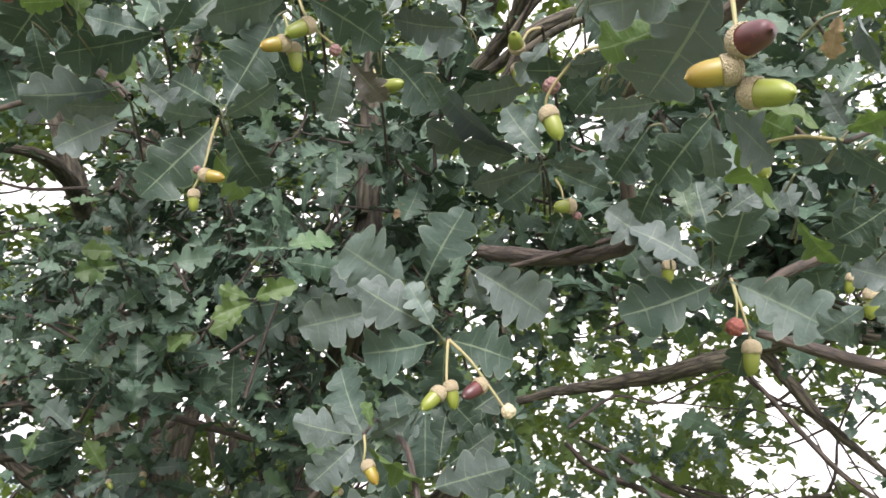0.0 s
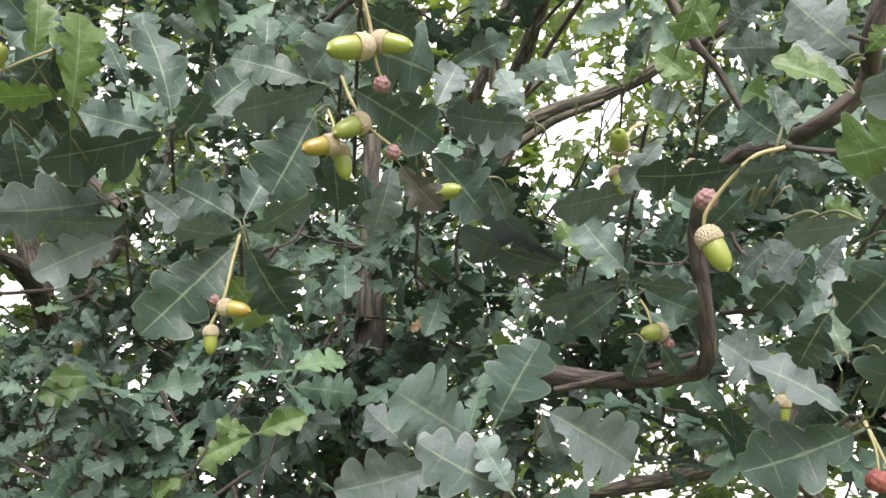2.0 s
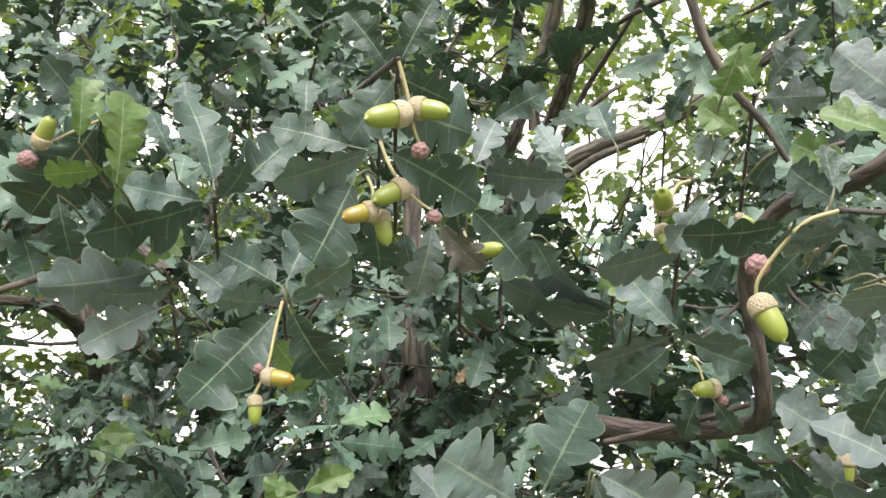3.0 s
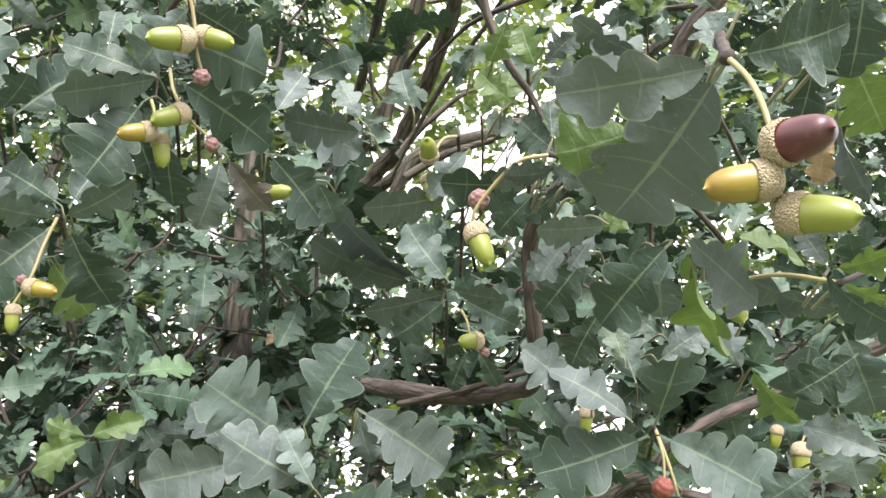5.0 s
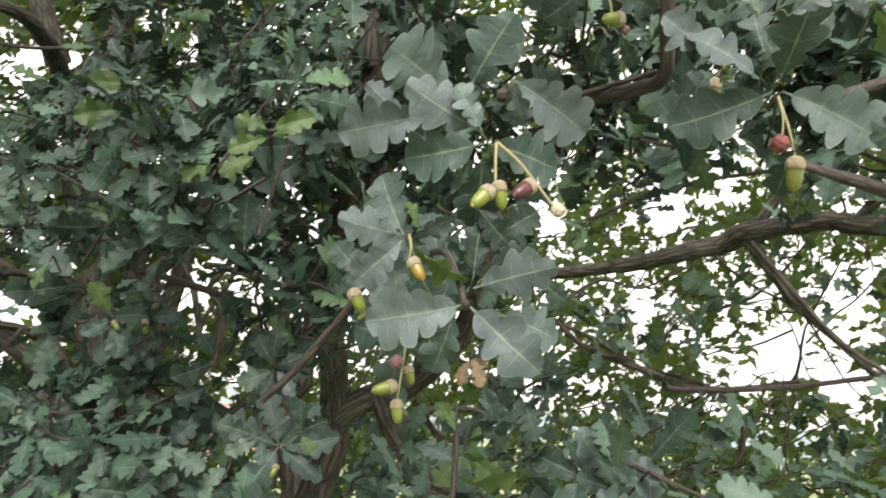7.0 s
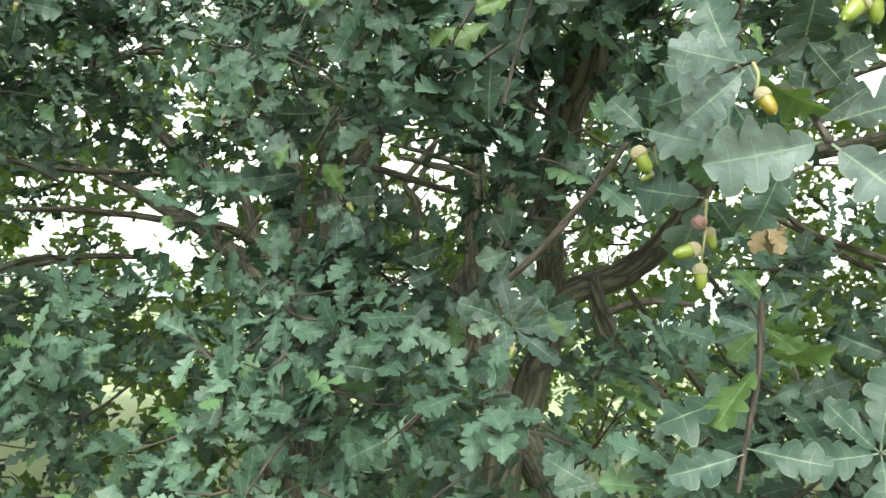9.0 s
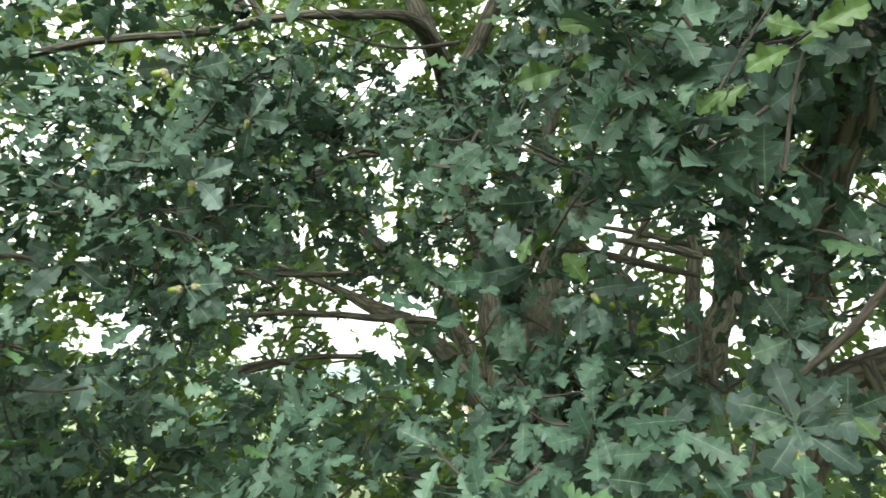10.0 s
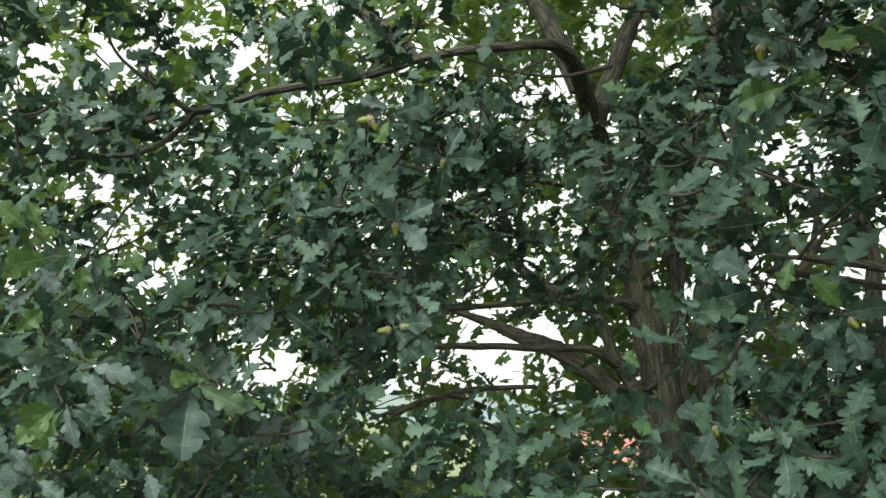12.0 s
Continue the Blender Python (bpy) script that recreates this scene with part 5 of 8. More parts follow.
def leaf(parent, base, tip, tilt=0, young=False, wide=1.0):
    """One leaf from stalk foot to tip, face to the open side, turned by tilt about its length."""
    a, b = Vector(base), Vector(tip)
    y = (b - a)
    L = y.length
    y.normalize()
    face = (OPEN_SIDE - a).normalized()
    face = Matrix.Rotation(radians(tilt), 3, y) @ face
    x = y.cross(face).normalized()
    z = x.cross(y)
    m = Matrix.Identity(4)
    for r in range(3):
        m[r][0], m[r][1], m[r][2], m[r][3] = x[r] * L * wide, y[r] * L, z[r] * L, (a - parent.location)[r]
    LEAF_COUNT[0] += 1
    k = LEAF_COUNT[0] * 5 % 12
    ob = new("leaf", {True: YOUNG_LEAF, False: HERO_LEAF, "dusty": SKY_SHEEN_LEAF, "dry": DRY_LEAF, "mauve": MAUVE_LEAF}[young][k % (12 if young is False else 4)])
    ob.parent = parent
    ob.matrix_basis = m
    if young:
        tagged(ob, {True: "light green young leaf", "dusty": "blue-grey leaf with sky sheen in its colour", "dry": "withered brown leaf", "mauve": "leaf withering to a dull mauve"}[young])
    return ob


def sprig(hub, label, back=None, d=0.0032):
    """A sprig at its hub: a bud-tipped twig that runs back into the crown."""
    s = thing("oak_sprig", label, "oak sprig", "acorn-bearing sprigs", at=hub)
    h = Vector(hub)
    k = Vector(back) if back else ((h - OPEN_SIDE) * Vector((1, 1, 0))).normalized() * 0.16 + Vector((0, 0, 0.03))
    stalk(s, [h + k * 1.6 + Vector((0, 0.03, -0.03)), h + k * 0.8, h], d, "twig", TWIG)
    gall(s, hub, d * 0.62, TWIG, "bud", "red-brown bud")
    return s


# sprig with a wide pale rosette
h = (-0.216, 0.701, 2.041)
s = sprig(h, "oak sprig with a broad rosette of grey-green leaves")
leaf(s, (-0.215, 0.697, 2.045), (-0.227, 0.668, 2.117), 30, False, 1.1)
leaf(s, (-0.222, 0.705, 2.039), (-0.267, 0.670, 2.031), 5, False, 1.15)
leaf(s, (-0.216, 0.701, 2.038), (-0.267, 0.649, 1.980), -52, False, 1.1)
leaf(s, (-0.212, 0.698, 2.035), (-0.179, 0.665, 2.039), 55, False, 1.1)
stalk(s, [(-0.217, 0.747, 2.045), (-0.217, 0.736, 2.054), (-0.218, 0.737, 2.059)], 0.0016, "petiole", PETIOLE)
leaf(s, (-0.218, 0.737, 2.059), (-0.176, 0.735, 2.121), 0, False, 1.1)
stalk(s, [(-0.246, 0.756, 2.095), (-0.251, 0.740, 2.107), (-0.256, 0.734, 2.117)], 0.0016, "petiole", PETIOLE)
leaf(s, (-0.256, 0.734, 2.117), (-0.268, 0.721, 2.163), 20, False, 1)
stalk(s, [(-0.210, 0.757, 2.118), (-0.209, 0.740, 2.132), (-0.208, 0.734, 2.143)], 0.0016, "petiole", PETIOLE)
leaf(s, (-0.208, 0.734, 2.143), (-0.241, 0.717, 2.149), -30, 'dusty', 1)
stalk(s, [(-0.175, 0.769, 2.120), (-0.171, 0.752, 2.132), (-0.166, 0.747, 2.142)], 0.0016, "petiole", PETIOLE)
leaf(s, (-0.166, 0.747, 2.142), (-0.167, 0.740, 2.185), 10, False, 1.1)
stalk(s, [(-0.138, 0.771, 2.151), (-0.132, 0.754, 2.162), (-0.126, 0.747, 2.172)], 0.0016, "petiole", PETIOLE)
leaf(s, (-0.126, 0.747, 2.172), (-0.155, 0.740, 2.189), -10, False, 1)
stalk(s, [(-0.146, 0.782, 2.148), (-0.141, 0.766, 2.160), (-0.135, 0.760, 2.169)], 0.0016, "petiole", PETIOLE)
leaf(s, (-0.135, 0.760, 2.169), (-0.156, 0.767, 2.153), 20, True, 1.1)
h = (-0.294, 0.826, 2.035)
s = sprig(h, "oak sprig with flat grey-green leaves and one young leaf")
stalk(s, [(-0.260, 0.767, 1.995), (-0.257, 0.739, 1.995), (-0.253, 0.718, 1.991)], 0.0016, "petiole", PETIOLE)
leaf(s, (-0.253, 0.718, 1.991), (-0.303, 0.672, 1.945), -30, 'dusty', 1.15)
stalk(s, [(-0.251, 0.774, 1.987), (-0.247, 0.747, 1.986), (-0.242, 0.727, 1.981)], 0.0016, "petiole", PETIOLE)
leaf(s, (-0.242, 0.727, 1.981), (-0.275, 0.697, 1.948), -48, 'dusty', 1.1)
stalk(s, [(-0.256, 0.773, 1.972), (-0.252, 0.745, 1.971), (-0.248, 0.726, 1.964)], 0.0016, "petiole", PETIOLE)
leaf(s, (-0.248, 0.726, 1.964), (-0.296, 0.706, 1.929), 5, 'dusty', 1.2)
stalk(s, [(-0.239, 0.748, 1.992), (-0.235, 0.719, 1.993), (-0.230, 0.699, 1.989)], 0.0016, "petiole", PETIOLE)
leaf(s, (-0.230, 0.699, 1.989), (-0.191, 0.717, 1.969), 10, 'dusty', 1.1)
stalk(s, [(-0.265, 0.750, 1.988), (-0.263, 0.721, 1.988), (-0.260, 0.700, 1.984)], 0.0016, "petiole", PETIOLE)
leaf(s, (-0.260, 0.700, 1.984), (-0.232, 0.699, 2.010), 10, True, 1.1)
stalk(s, [(-0.260, 0.807, 2.016), (-0.255, 0.779, 2.018), (-0.248, 0.759, 2.015)], 0.0016, "petiole", PETIOLE)
leaf(s, (-0.248, 0.759, 2.015), (-0.238, 0.768, 2.048), 20, False, 1)
stalk(s, [(-0.265, 0.640, 2.014), (-0.264, 0.610, 2.017), (-0.262, 0.588, 2.016)], 0.0016, "petiole", PETIOLE)
leaf(s, (-0.262, 0.588, 2.016), (-0.256, 0.567, 2.049), 25, True, 0.9)
stalk(s, [(-0.256, 0.675, 2.007), (-0.254, 0.646, 2.010), (-0.252, 0.624, 2.008)], 0.0016, "petiole", PETIOLE)
leaf(s, (-0.252, 0.624, 2.008), (-0.245, 0.601, 2.063), 50, True, 1)
stalk(s, [(-0.261, 0.691, 1.997), (-0.259, 0.662, 1.998), (-0.257, 0.640, 1.996)], 0.0016, "petiole", PETIOLE)
leaf(s, (-0.257, 0.640, 1.996), (-0.253, 0.620, 2.031), 60, True, 1)
stalk(s, [(-0.315, 0.724, 2.024), (-0.316, 0.694, 2.028), (-0.318, 0.672, 2.027)], 0.0016, "petiole", PETIOLE)
leaf(s, (-0.318, 0.672, 2.027), (-0.313, 0.698, 1.986), 10, False, 1.1)
stalk(s, [(-0.304, 0.746, 2.036), (-0.305, 0.716, 2.040), (-0.306, 0.694, 2.041)], 0.0016, "petiole", PETIOLE)
leaf(s, (-0.306, 0.694, 2.041), (-0.301, 0.715, 2.011), 25, False, 1)
stalk(s, [(-0.274, 0.698, 2.029), (-0.273, 0.668, 2.033), (-0.271, 0.646, 2.033)], 0.0016, "petiole", PETIOLE)
leaf(s, (-0.271, 0.646, 2.033), (-0.307, 0.634, 2.019), -20, True, 1)
stalk(s, [(-0.271, 0.778, 2.077), (-0.268, 0.750, 2.086), (-0.265, 0.730, 2.092)], 0.0016, "petiole", PETIOLE)
leaf(s, (-0.265, 0.730, 2.092), (-0.279, 0.701, 2.124), 30, False, 1)
stalk(s, [h, (-0.366, 0.874, 2.092), (-0.434, 0.907, 2.075), (-0.511, 0.928, 2.060)], 0.008, "twig", TWIG)

# sprig with two hanging acorns
h = (-0.163, 0.729, 1.970)
s = sprig(h, "oak sprig with two acorns hanging on a long stalk")
leaf(s, (-0.164, 0.730, 1.970), (-0.195, 0.690, 1.949), -42, False, 1.1)
leaf(s, (-0.160, 0.730, 1.971), (-0.109, 0.704, 1.978), 38, False, 1.15)
leaf(s, (-0.162, 0.727, 1.964), (-0.212, 0.712, 1.889), 5, False, 1.15)
stalk(s, [(-0.165, 0.768, 1.968), (-0.165, 0.757, 1.975), (-0.166, 0.759, 1.978)], 0.0016, "petiole", PETIOLE)
leaf(s, (-0.166, 0.759, 1.978), (-0.141, 0.806, 1.927), 0, False, 1.2)
stalk(s, [(-0.166, 0.767, 1.972), (-0.168, 0.754, 1.983), (-0.171, 0.752, 1.991)], 0.0016, "petiole", PETIOLE)
leaf(s, (-0.171, 0.752, 1.991), (-0.227, 0.752, 2.026), 8, False, 1.2)
stalk(s, [(-0.171, 0.791, 1.988), (-0.173, 0.779, 1.998), (-0.175, 0.779, 2.005)], 0.0016, "petiole", PETIOLE)
leaf(s, (-0.175, 0.779, 2.005), (-0.157, 0.775, 2.066), -10, False, 1.1)
stalk(s, [(-0.185, 0.819, 1.967), (-0.188, 0.809, 1.972), (-0.192, 0.810, 1.972)], 0.0016, "petiole", PETIOLE)
leaf(s, (-0.192, 0.810, 1.972), (-0.163, 0.851, 1.939), 0, True, 1.1)
stalk(s, [h, (-0.163, 0.718, 1.942), (-0.165, 0.716, 1.915), (-0.173, 0.719, 1.895)])
acorn(s, (-0.168, 0.716, 1.909), (-0.144, 0.714, 1.905), "yellow")
acorn(s, (-0.172, 0.719, 1.896), (-0.171, 0.724, 1.876))
gall(s, (-0.173, 0.724, 1.916), 0.0041)

# sprig with three acorns
h = (-0.089, 0.662, 2.065)
s = sprig(h, "oak sprig with three acorns and a gall")
stalk(s, [(-0.089, 0.692, 2.061), (-0.089, 0.682, 2.068), (-0.089, 0.683, 2.071)], 0.0016, "petiole", PETIOLE)
leaf(s, (-0.089, 0.683, 2.071), (-0.015, 0.727, 2.056), 5, False, 1.1)
stalk(s, [(-0.033, 0.779, 2.097), (-0.028, 0.767, 2.104), (-0.022, 0.766, 2.108)], 0.0016, "petiole", PETIOLE)
leaf(s, (-0.022, 0.766, 2.108), (0.053, 0.775, 2.086), 0, 'dusty', 1.15)
stalk(s, [(-0.035, 0.779, 2.095), (-0.030, 0.767, 2.102), (-0.024, 0.767, 2.106)], 0.0016, "petiole", PETIOLE)
leaf(s, (-0.024, 0.767, 2.106), (-0.001, 0.765, 2.160), -8, 'dusty', 1.15)
stalk(s, [(-0.094, 0.698, 2.055), (-0.100, 0.683, 2.053), (-0.107, 0.679, 2.045)], 0.0016, "petiole", PETIOLE)
leaf(s, (-0.107, 0.679, 2.045), (-0.126, 0.664, 1.973), -12, False, 1.15)
stalk(s, [(-0.099, 0.753, 2.053), (-0.101, 0.743, 2.055), (-0.103, 0.745, 2.054)], 0.0016, "petiole", PETIOLE)
leaf(s, (-0.103, 0.745, 2.054), (-0.101, 0.809, 2.019), 10, False, 1.1)
stalk(s, [(-0.064, 0.739, 2.039), (-0.059, 0.727, 2.039), (-0.054, 0.727, 2.034)], 0.0016, "petiole", PETIOLE)
leaf(s, (-0.054, 0.727, 2.034), (-0.060, 0.743, 1.979), -15, 'dusty', 1.1)
stalk(s, [(-0.061, 0.747, 2.042), (-0.056, 0.736, 2.043), (-0.051, 0.736, 2.039)], 0.0016, "petiole", PETIOLE)
leaf(s, (-0.051, 0.736, 2.039), (-0.021, 0.761, 2.004), 10, 'mauve', 1.1)
stalk(s, [(-0.095, 0.698, 2.063), (-0.101, 0.685, 2.070), (-0.109, 0.684, 2.073)], 0.0016, "petiole", PETIOLE)
leaf(s, (-0.109, 0.684, 2.073), (-0.169, 0.663, 2.083), 20, False, 1.1)
leaf(s, (-0.094, 0.670, 2.062), (-0.149, 0.644, 2.018), -48, False, 1.1)
stalk(s, [(-0.128, 0.767, 2.076), (-0.133, 0.755, 2.082), (-0.138, 0.756, 2.084)], 0.0016, "petiole", PETIOLE)
leaf(s, (-0.138, 0.756, 2.084), (-0.121, 0.794, 2.044), 0, False, 1.2)
stalk(s, [(-0.086, 0.816, 2.065), (-0.086, 0.806, 2.070), (-0.086, 0.808, 2.070)], 0.0016, "petiole", PETIOLE)
leaf(s, (-0.086, 0.808, 2.070), (-0.078, 0.839, 2.032), 20, False, 1.1)
stalk(s, [h, (-0.078, 0.647, 2.033), (-0.066, 0.653, 2.017), (-0.051, 0.655, 2.005)])
stalk(s, [(-0.095, 0.657, 2.032), (-0.090, 0.655, 2.018), (-0.092, 0.655, 2.006)])
acorn(s, (-0.067, 0.650, 2.021), (-0.088, 0.640, 2.003))
acorn(s, (-0.086, 0.652, 2.004), (-0.108, 0.642, 1.992), "yellow")
acorn(s, (-0.086, 0.661, 2.008), (-0.080, 0.668, 1.984))
gall(s, (-0.049, 0.658, 2.001), 0.0052)
h = (-0.032, 0.769, 2.048)
s = sprig(h, "single green acorn beside dark leaves on an oak twig")
stalk(s, [(-0.031, 0.818, 2.068), (-0.030, 0.804, 2.079), (-0.030, 0.801, 2.089)], 0.0016, "petiole", PETIOLE)
leaf(s, (-0.030, 0.801, 2.089), (0.029, 0.843, 2.050), 0, False, 1.15)
stalk(s, [(-0.012, 0.851, 2.169), (-0.011, 0.834, 2.182), (-0.009, 0.829, 2.193)], 0.0016, "petiole", PETIOLE)
leaf(s, (-0.009, 0.829, 2.193), (0.043, 0.822, 2.231), 10, False, 1.1)
stalk(s, [(-0.040, 0.863, 2.105), (-0.041, 0.850, 2.116), (-0.042, 0.849, 2.124)], 0.0016, "petiole", PETIOLE)
leaf(s, (-0.042, 0.849, 2.124), (-0.036, 0.892, 2.089), 10, False, 1.1)
stalk(s, [(-0.033, 0.799, 2.076), (-0.034, 0.779, 2.090), (-0.035, 0.769, 2.102)], 0.0016, "petiole", PETIOLE)
leaf(s, (-0.035, 0.769, 2.102), (-0.054, 0.783, 2.098), 20, True, 1.2)
stalk(s, [h, (-0.026, 0.767, 2.030)])
acorn(s, (-0.026, 0.769, 2.026), (0.001, 0.757, 2.027))

# sprig with a pair of acorns side by side
h = (-0.071, 0.599, 2.086)
s = sprig(h, "oak sprig with a pair of plump green acorns")
stalk(s, [(-0.071, 0.637, 2.085), (-0.072, 0.627, 2.092), (-0.074, 0.628, 2.096)], 0.0016, "petiole", PETIOLE)
leaf(s, (-0.074, 0.628, 2.096), (-0.114, 0.664, 2.066), 28, False, 1.1)
stalk(s, [(-0.074, 0.642, 2.087), (-0.076, 0.631, 2.095), (-0.079, 0.632, 2.099)], 0.0016, "petiole", PETIOLE)
leaf(s, (-0.079, 0.632, 2.099), (-0.035, 0.655, 2.091), 12, False, 1.3)
stalk(s, [(-0.082, 0.662, 2.083), (-0.085, 0.652, 2.087), (-0.089, 0.653, 2.087)], 0.0016, "petiole", PETIOLE)
leaf(s, (-0.089, 0.653, 2.087), (-0.021, 0.681, 2.089), 8, False, 1.35)
stalk(s, [(-0.070, 0.680, 2.098), (-0.070, 0.670, 2.104), (-0.070, 0.671, 2.108)], 0.0016, "petiole", PETIOLE)
leaf(s, (-0.070, 0.671, 2.108), (-0.057, 0.701, 2.077), 0, False, 1.2)
stalk(s, [(-0.073, 0.648, 2.094), (-0.074, 0.636, 2.103), (-0.075, 0.636, 2.110)], 0.0016, "petiole", PETIOLE)
leaf(s, (-0.075, 0.636, 2.110), (-0.052, 0.607, 2.145), 0, False, 1.1)
stalk(s, [(-0.077, 0.648, 2.094), (-0.080, 0.636, 2.103), (-0.083, 0.636, 2.109)], 0.0016, "petiole", PETIOLE)
leaf(s, (-0.083, 0.636, 2.109), (-0.105, 0.607, 2.137), 10, False, 1.1)
stalk(s, [h, (-0.065, 0.609, 2.066), (-0.061, 0.617, 2.046), (-0.057, 0.624, 2.036)])
acorn(s, (-0.063, 0.612, 2.053), (-0.091, 0.599, 2.039))
acorn(s, (-0.064, 0.614, 2.059), (-0.036, 0.610, 2.051))
gall(s, (-0.057, 0.626, 2.033), 0.0059)
stalk(s, [h, (-0.094, 0.652, 2.112), (-0.123, 0.721, 2.147)], 0.0045, "twig", TWIG)

# long arching stalk with one acorn
h = (0.155, 0.530, 1.937)
s = sprig(h, "oak sprig with one acorn on an arching stalk", back=(0.1, 0.04, 0.01))
leaf(s, (0.154, 0.533, 1.935), (0.130, 0.536, 1.916), -38, 'dusty', 1.25)
leaf(s, (0.155, 0.533, 1.934), (0.162, 0.522, 1.913), 45, 'dusty', 1.1)
leaf(s, (0.165, 0.545, 1.948), (0.142, 0.554, 1.971), 0, False, 1.35)
stalk(s, [(0.155, 0.561, 1.934), (0.157, 0.546, 1.946), (0.160, 0.542, 1.956)], 0.0016, "petiole", PETIOLE)
leaf(s, (0.160, 0.542, 1.956), (0.157, 0.540, 1.981), 32, False, 1.1)
stalk(s, [(0.163, 0.598, 1.938), (0.165, 0.588, 1.943), (0.167, 0.589, 1.945)], 0.0016, "petiole", PETIOLE)
leaf(s, (0.167, 0.589, 1.945), (0.135, 0.616, 1.940), 0, False, 1.35)
stalk(s, [(0.197, 0.623, 1.992), (0.201, 0.610, 2.002), (0.206, 0.608, 2.009)], 0.0016, "petiole", PETIOLE)
leaf(s, (0.206, 0.608, 2.009), (0.174, 0.621, 2.031), 0, True, 1.25)
stalk(s, [(0.173, 0.560, 1.911), (0.179, 0.540, 1.907), (0.186, 0.530, 1.897)], 0.0016, "petiole", PETIOLE)
leaf(s, (0.186, 0.530, 1.897), (0.147, 0.531, 1.887), -30, 'dusty', 1.1)
stalk(s, [(0.169, 0.563, 1.909), (0.174, 0.544, 1.904), (0.180, 0.535, 1.894)], 0.0016, "petiole", PETIOLE)
leaf(s, (0.180, 0.535, 1.894), (0.166, 0.539, 1.875), 20, 'dusty', 1)
stalk(s, [(0.179, 0.623, 1.925), (0.182, 0.613, 1.928), (0.186, 0.614, 1.926)], 0.0016, "petiole", PETIOLE)
leaf(s, (0.186, 0.614, 1.926), (0.161, 0.630, 1.913), 48, 'dusty', 1.1)
stalk(s, [(0.172, 0.647, 1.972), (0.173, 0.636, 1.981), (0.175, 0.636, 1.985)], 0.0016, "petiole", PETIOLE)
leaf(s, (0.175, 0.636, 1.985), (0.114, 0.633, 1.965), -40, False, 1.1)
stalk(s, [(0.179, 0.610, 1.944), (0.183, 0.599, 1.950), (0.188, 0.600, 1.952)], 0.0016, "petiole", PETIOLE)
leaf(s, (0.188, 0.600, 1.952), (0.205, 0.613, 1.934), 0, False, 1.2)
leaf(s, (0.160, 0.531, 1.930), (0.133, 0.532, 1.916), -55, 'dusty', 1.1)
stalk(s, [(0.160, 0.594, 1.939), (0.161, 0.584, 1.945), (0.162, 0.586, 1.947)], 0.0016, "petiole", PETIOLE)
leaf(s, (0.162, 0.586, 1.947), (0.139, 0.611, 1.928), 5, False, 1.15)
leaf(s, (0.160, 0.535, 1.931), (0.170, 0.531, 1.917), 50, 'dusty', 1)
stalk(s, [(0.176, 0.612, 1.951), (0.180, 0.601, 1.958), (0.184, 0.601, 1.962)], 0.0016, "petiole", PETIOLE)
leaf(s, (0.184, 0.601, 1.962), (0.164, 0.626, 1.946), 0, False, 1.1)
stalk(s, [(0.165, 0.585, 1.949), (0.167, 0.573, 1.958), (0.171, 0.573, 1.964)], 0.0016, "petiole", PETIOLE)
leaf(s, (0.171, 0.573, 1.964), (0.178, 0.570, 1.995), 10, False, 1.1)
stalk(s, [(0.170, 0.576, 1.919), (0.177, 0.563, 1.918), (0.184, 0.560, 1.912)], 0.0016, "petiole", PETIOLE)
leaf(s, (0.184, 0.560, 1.912), (0.153, 0.570, 1.889), 55, 'dusty', 1.1)
stalk(s, [h, (0.137, 0.529, 1.930), (0.125, 0.539, 1.919), (0.117, 0.547, 1.908), (0.116, 0.551, 1.900)], 0.0020)
acorn(s, (0.116, 0.551, 1.901), (0.126, 0.551, 1.877))
gall(s, (0.120, 0.553, 1.918), 0.0059)

# small sprig with upright acorns
h = (0.121, 0.650, 2.024)
s = sprig(h, "oak sprig with two small acorns seen end on")
stalk(s, [(0.122, 0.676, 2.016), (0.125, 0.649, 2.012), (0.127, 0.632, 2.003)], 0.0016, "petiole", PETIOLE)
leaf(s, (0.127, 0.632, 2.003), (0.100, 0.644, 1.973), 10, 'dusty', 1.15)
stalk(s, [(0.121, 0.691, 2.004), (0.121, 0.676, 1.999), (0.122, 0.672, 1.989)], 0.0016, "petiole", PETIOLE)
leaf(s, (0.122, 0.672, 1.989), (0.060, 0.671, 1.963), -35, 'dusty', 1.15)
stalk(s, [(0.062, 0.766, 2.083), (0.058, 0.753, 2.092), (0.052, 0.752, 2.098)], 0.0016, "petiole", PETIOLE)
leaf(s, (0.052, 0.752, 2.098), (0.028, 0.739, 2.130), 10, False, 1.2)
stalk(s, [(0.069, 0.749, 2.062), (0.064, 0.736, 2.071), (0.057, 0.735, 2.076)], 0.0016, "petiole", PETIOLE)
leaf(s, (0.057, 0.735, 2.076), (-0.012, 0.736, 2.070), -20, 'dusty', 1.1)
stalk(s, [(0.147, 0.684, 2.046), (0.154, 0.665, 2.057), (0.162, 0.657, 2.065)], 0.0016, "petiole", PETIOLE)
leaf(s, (0.162, 0.657, 2.065), (0.133, 0.656, 2.087), 0, True, 1.2)
stalk(s, [(0.132, 0.685, 2.088), (0.133, 0.665, 2.102), (0.135, 0.656, 2.114)], 0.0016, "petiole", PETIOLE)
leaf(s, (0.135, 0.656, 2.114), (0.116, 0.685, 2.096), 25, False, 1)
stalk(s, [(0.166, 0.686, 2.041), (0.175, 0.667, 2.049), (0.186, 0.659, 2.054)], 0.0016, "petiole", PETIOLE)
leaf(s, (0.186, 0.659, 2.054), (0.170, 0.683, 2.041), 0, False, 1.15)
stalk(s, [(0.140, 0.638, 2.069), (0.143, 0.612, 2.080), (0.146, 0.594, 2.089)], 0.0016, "petiole", PETIOLE)
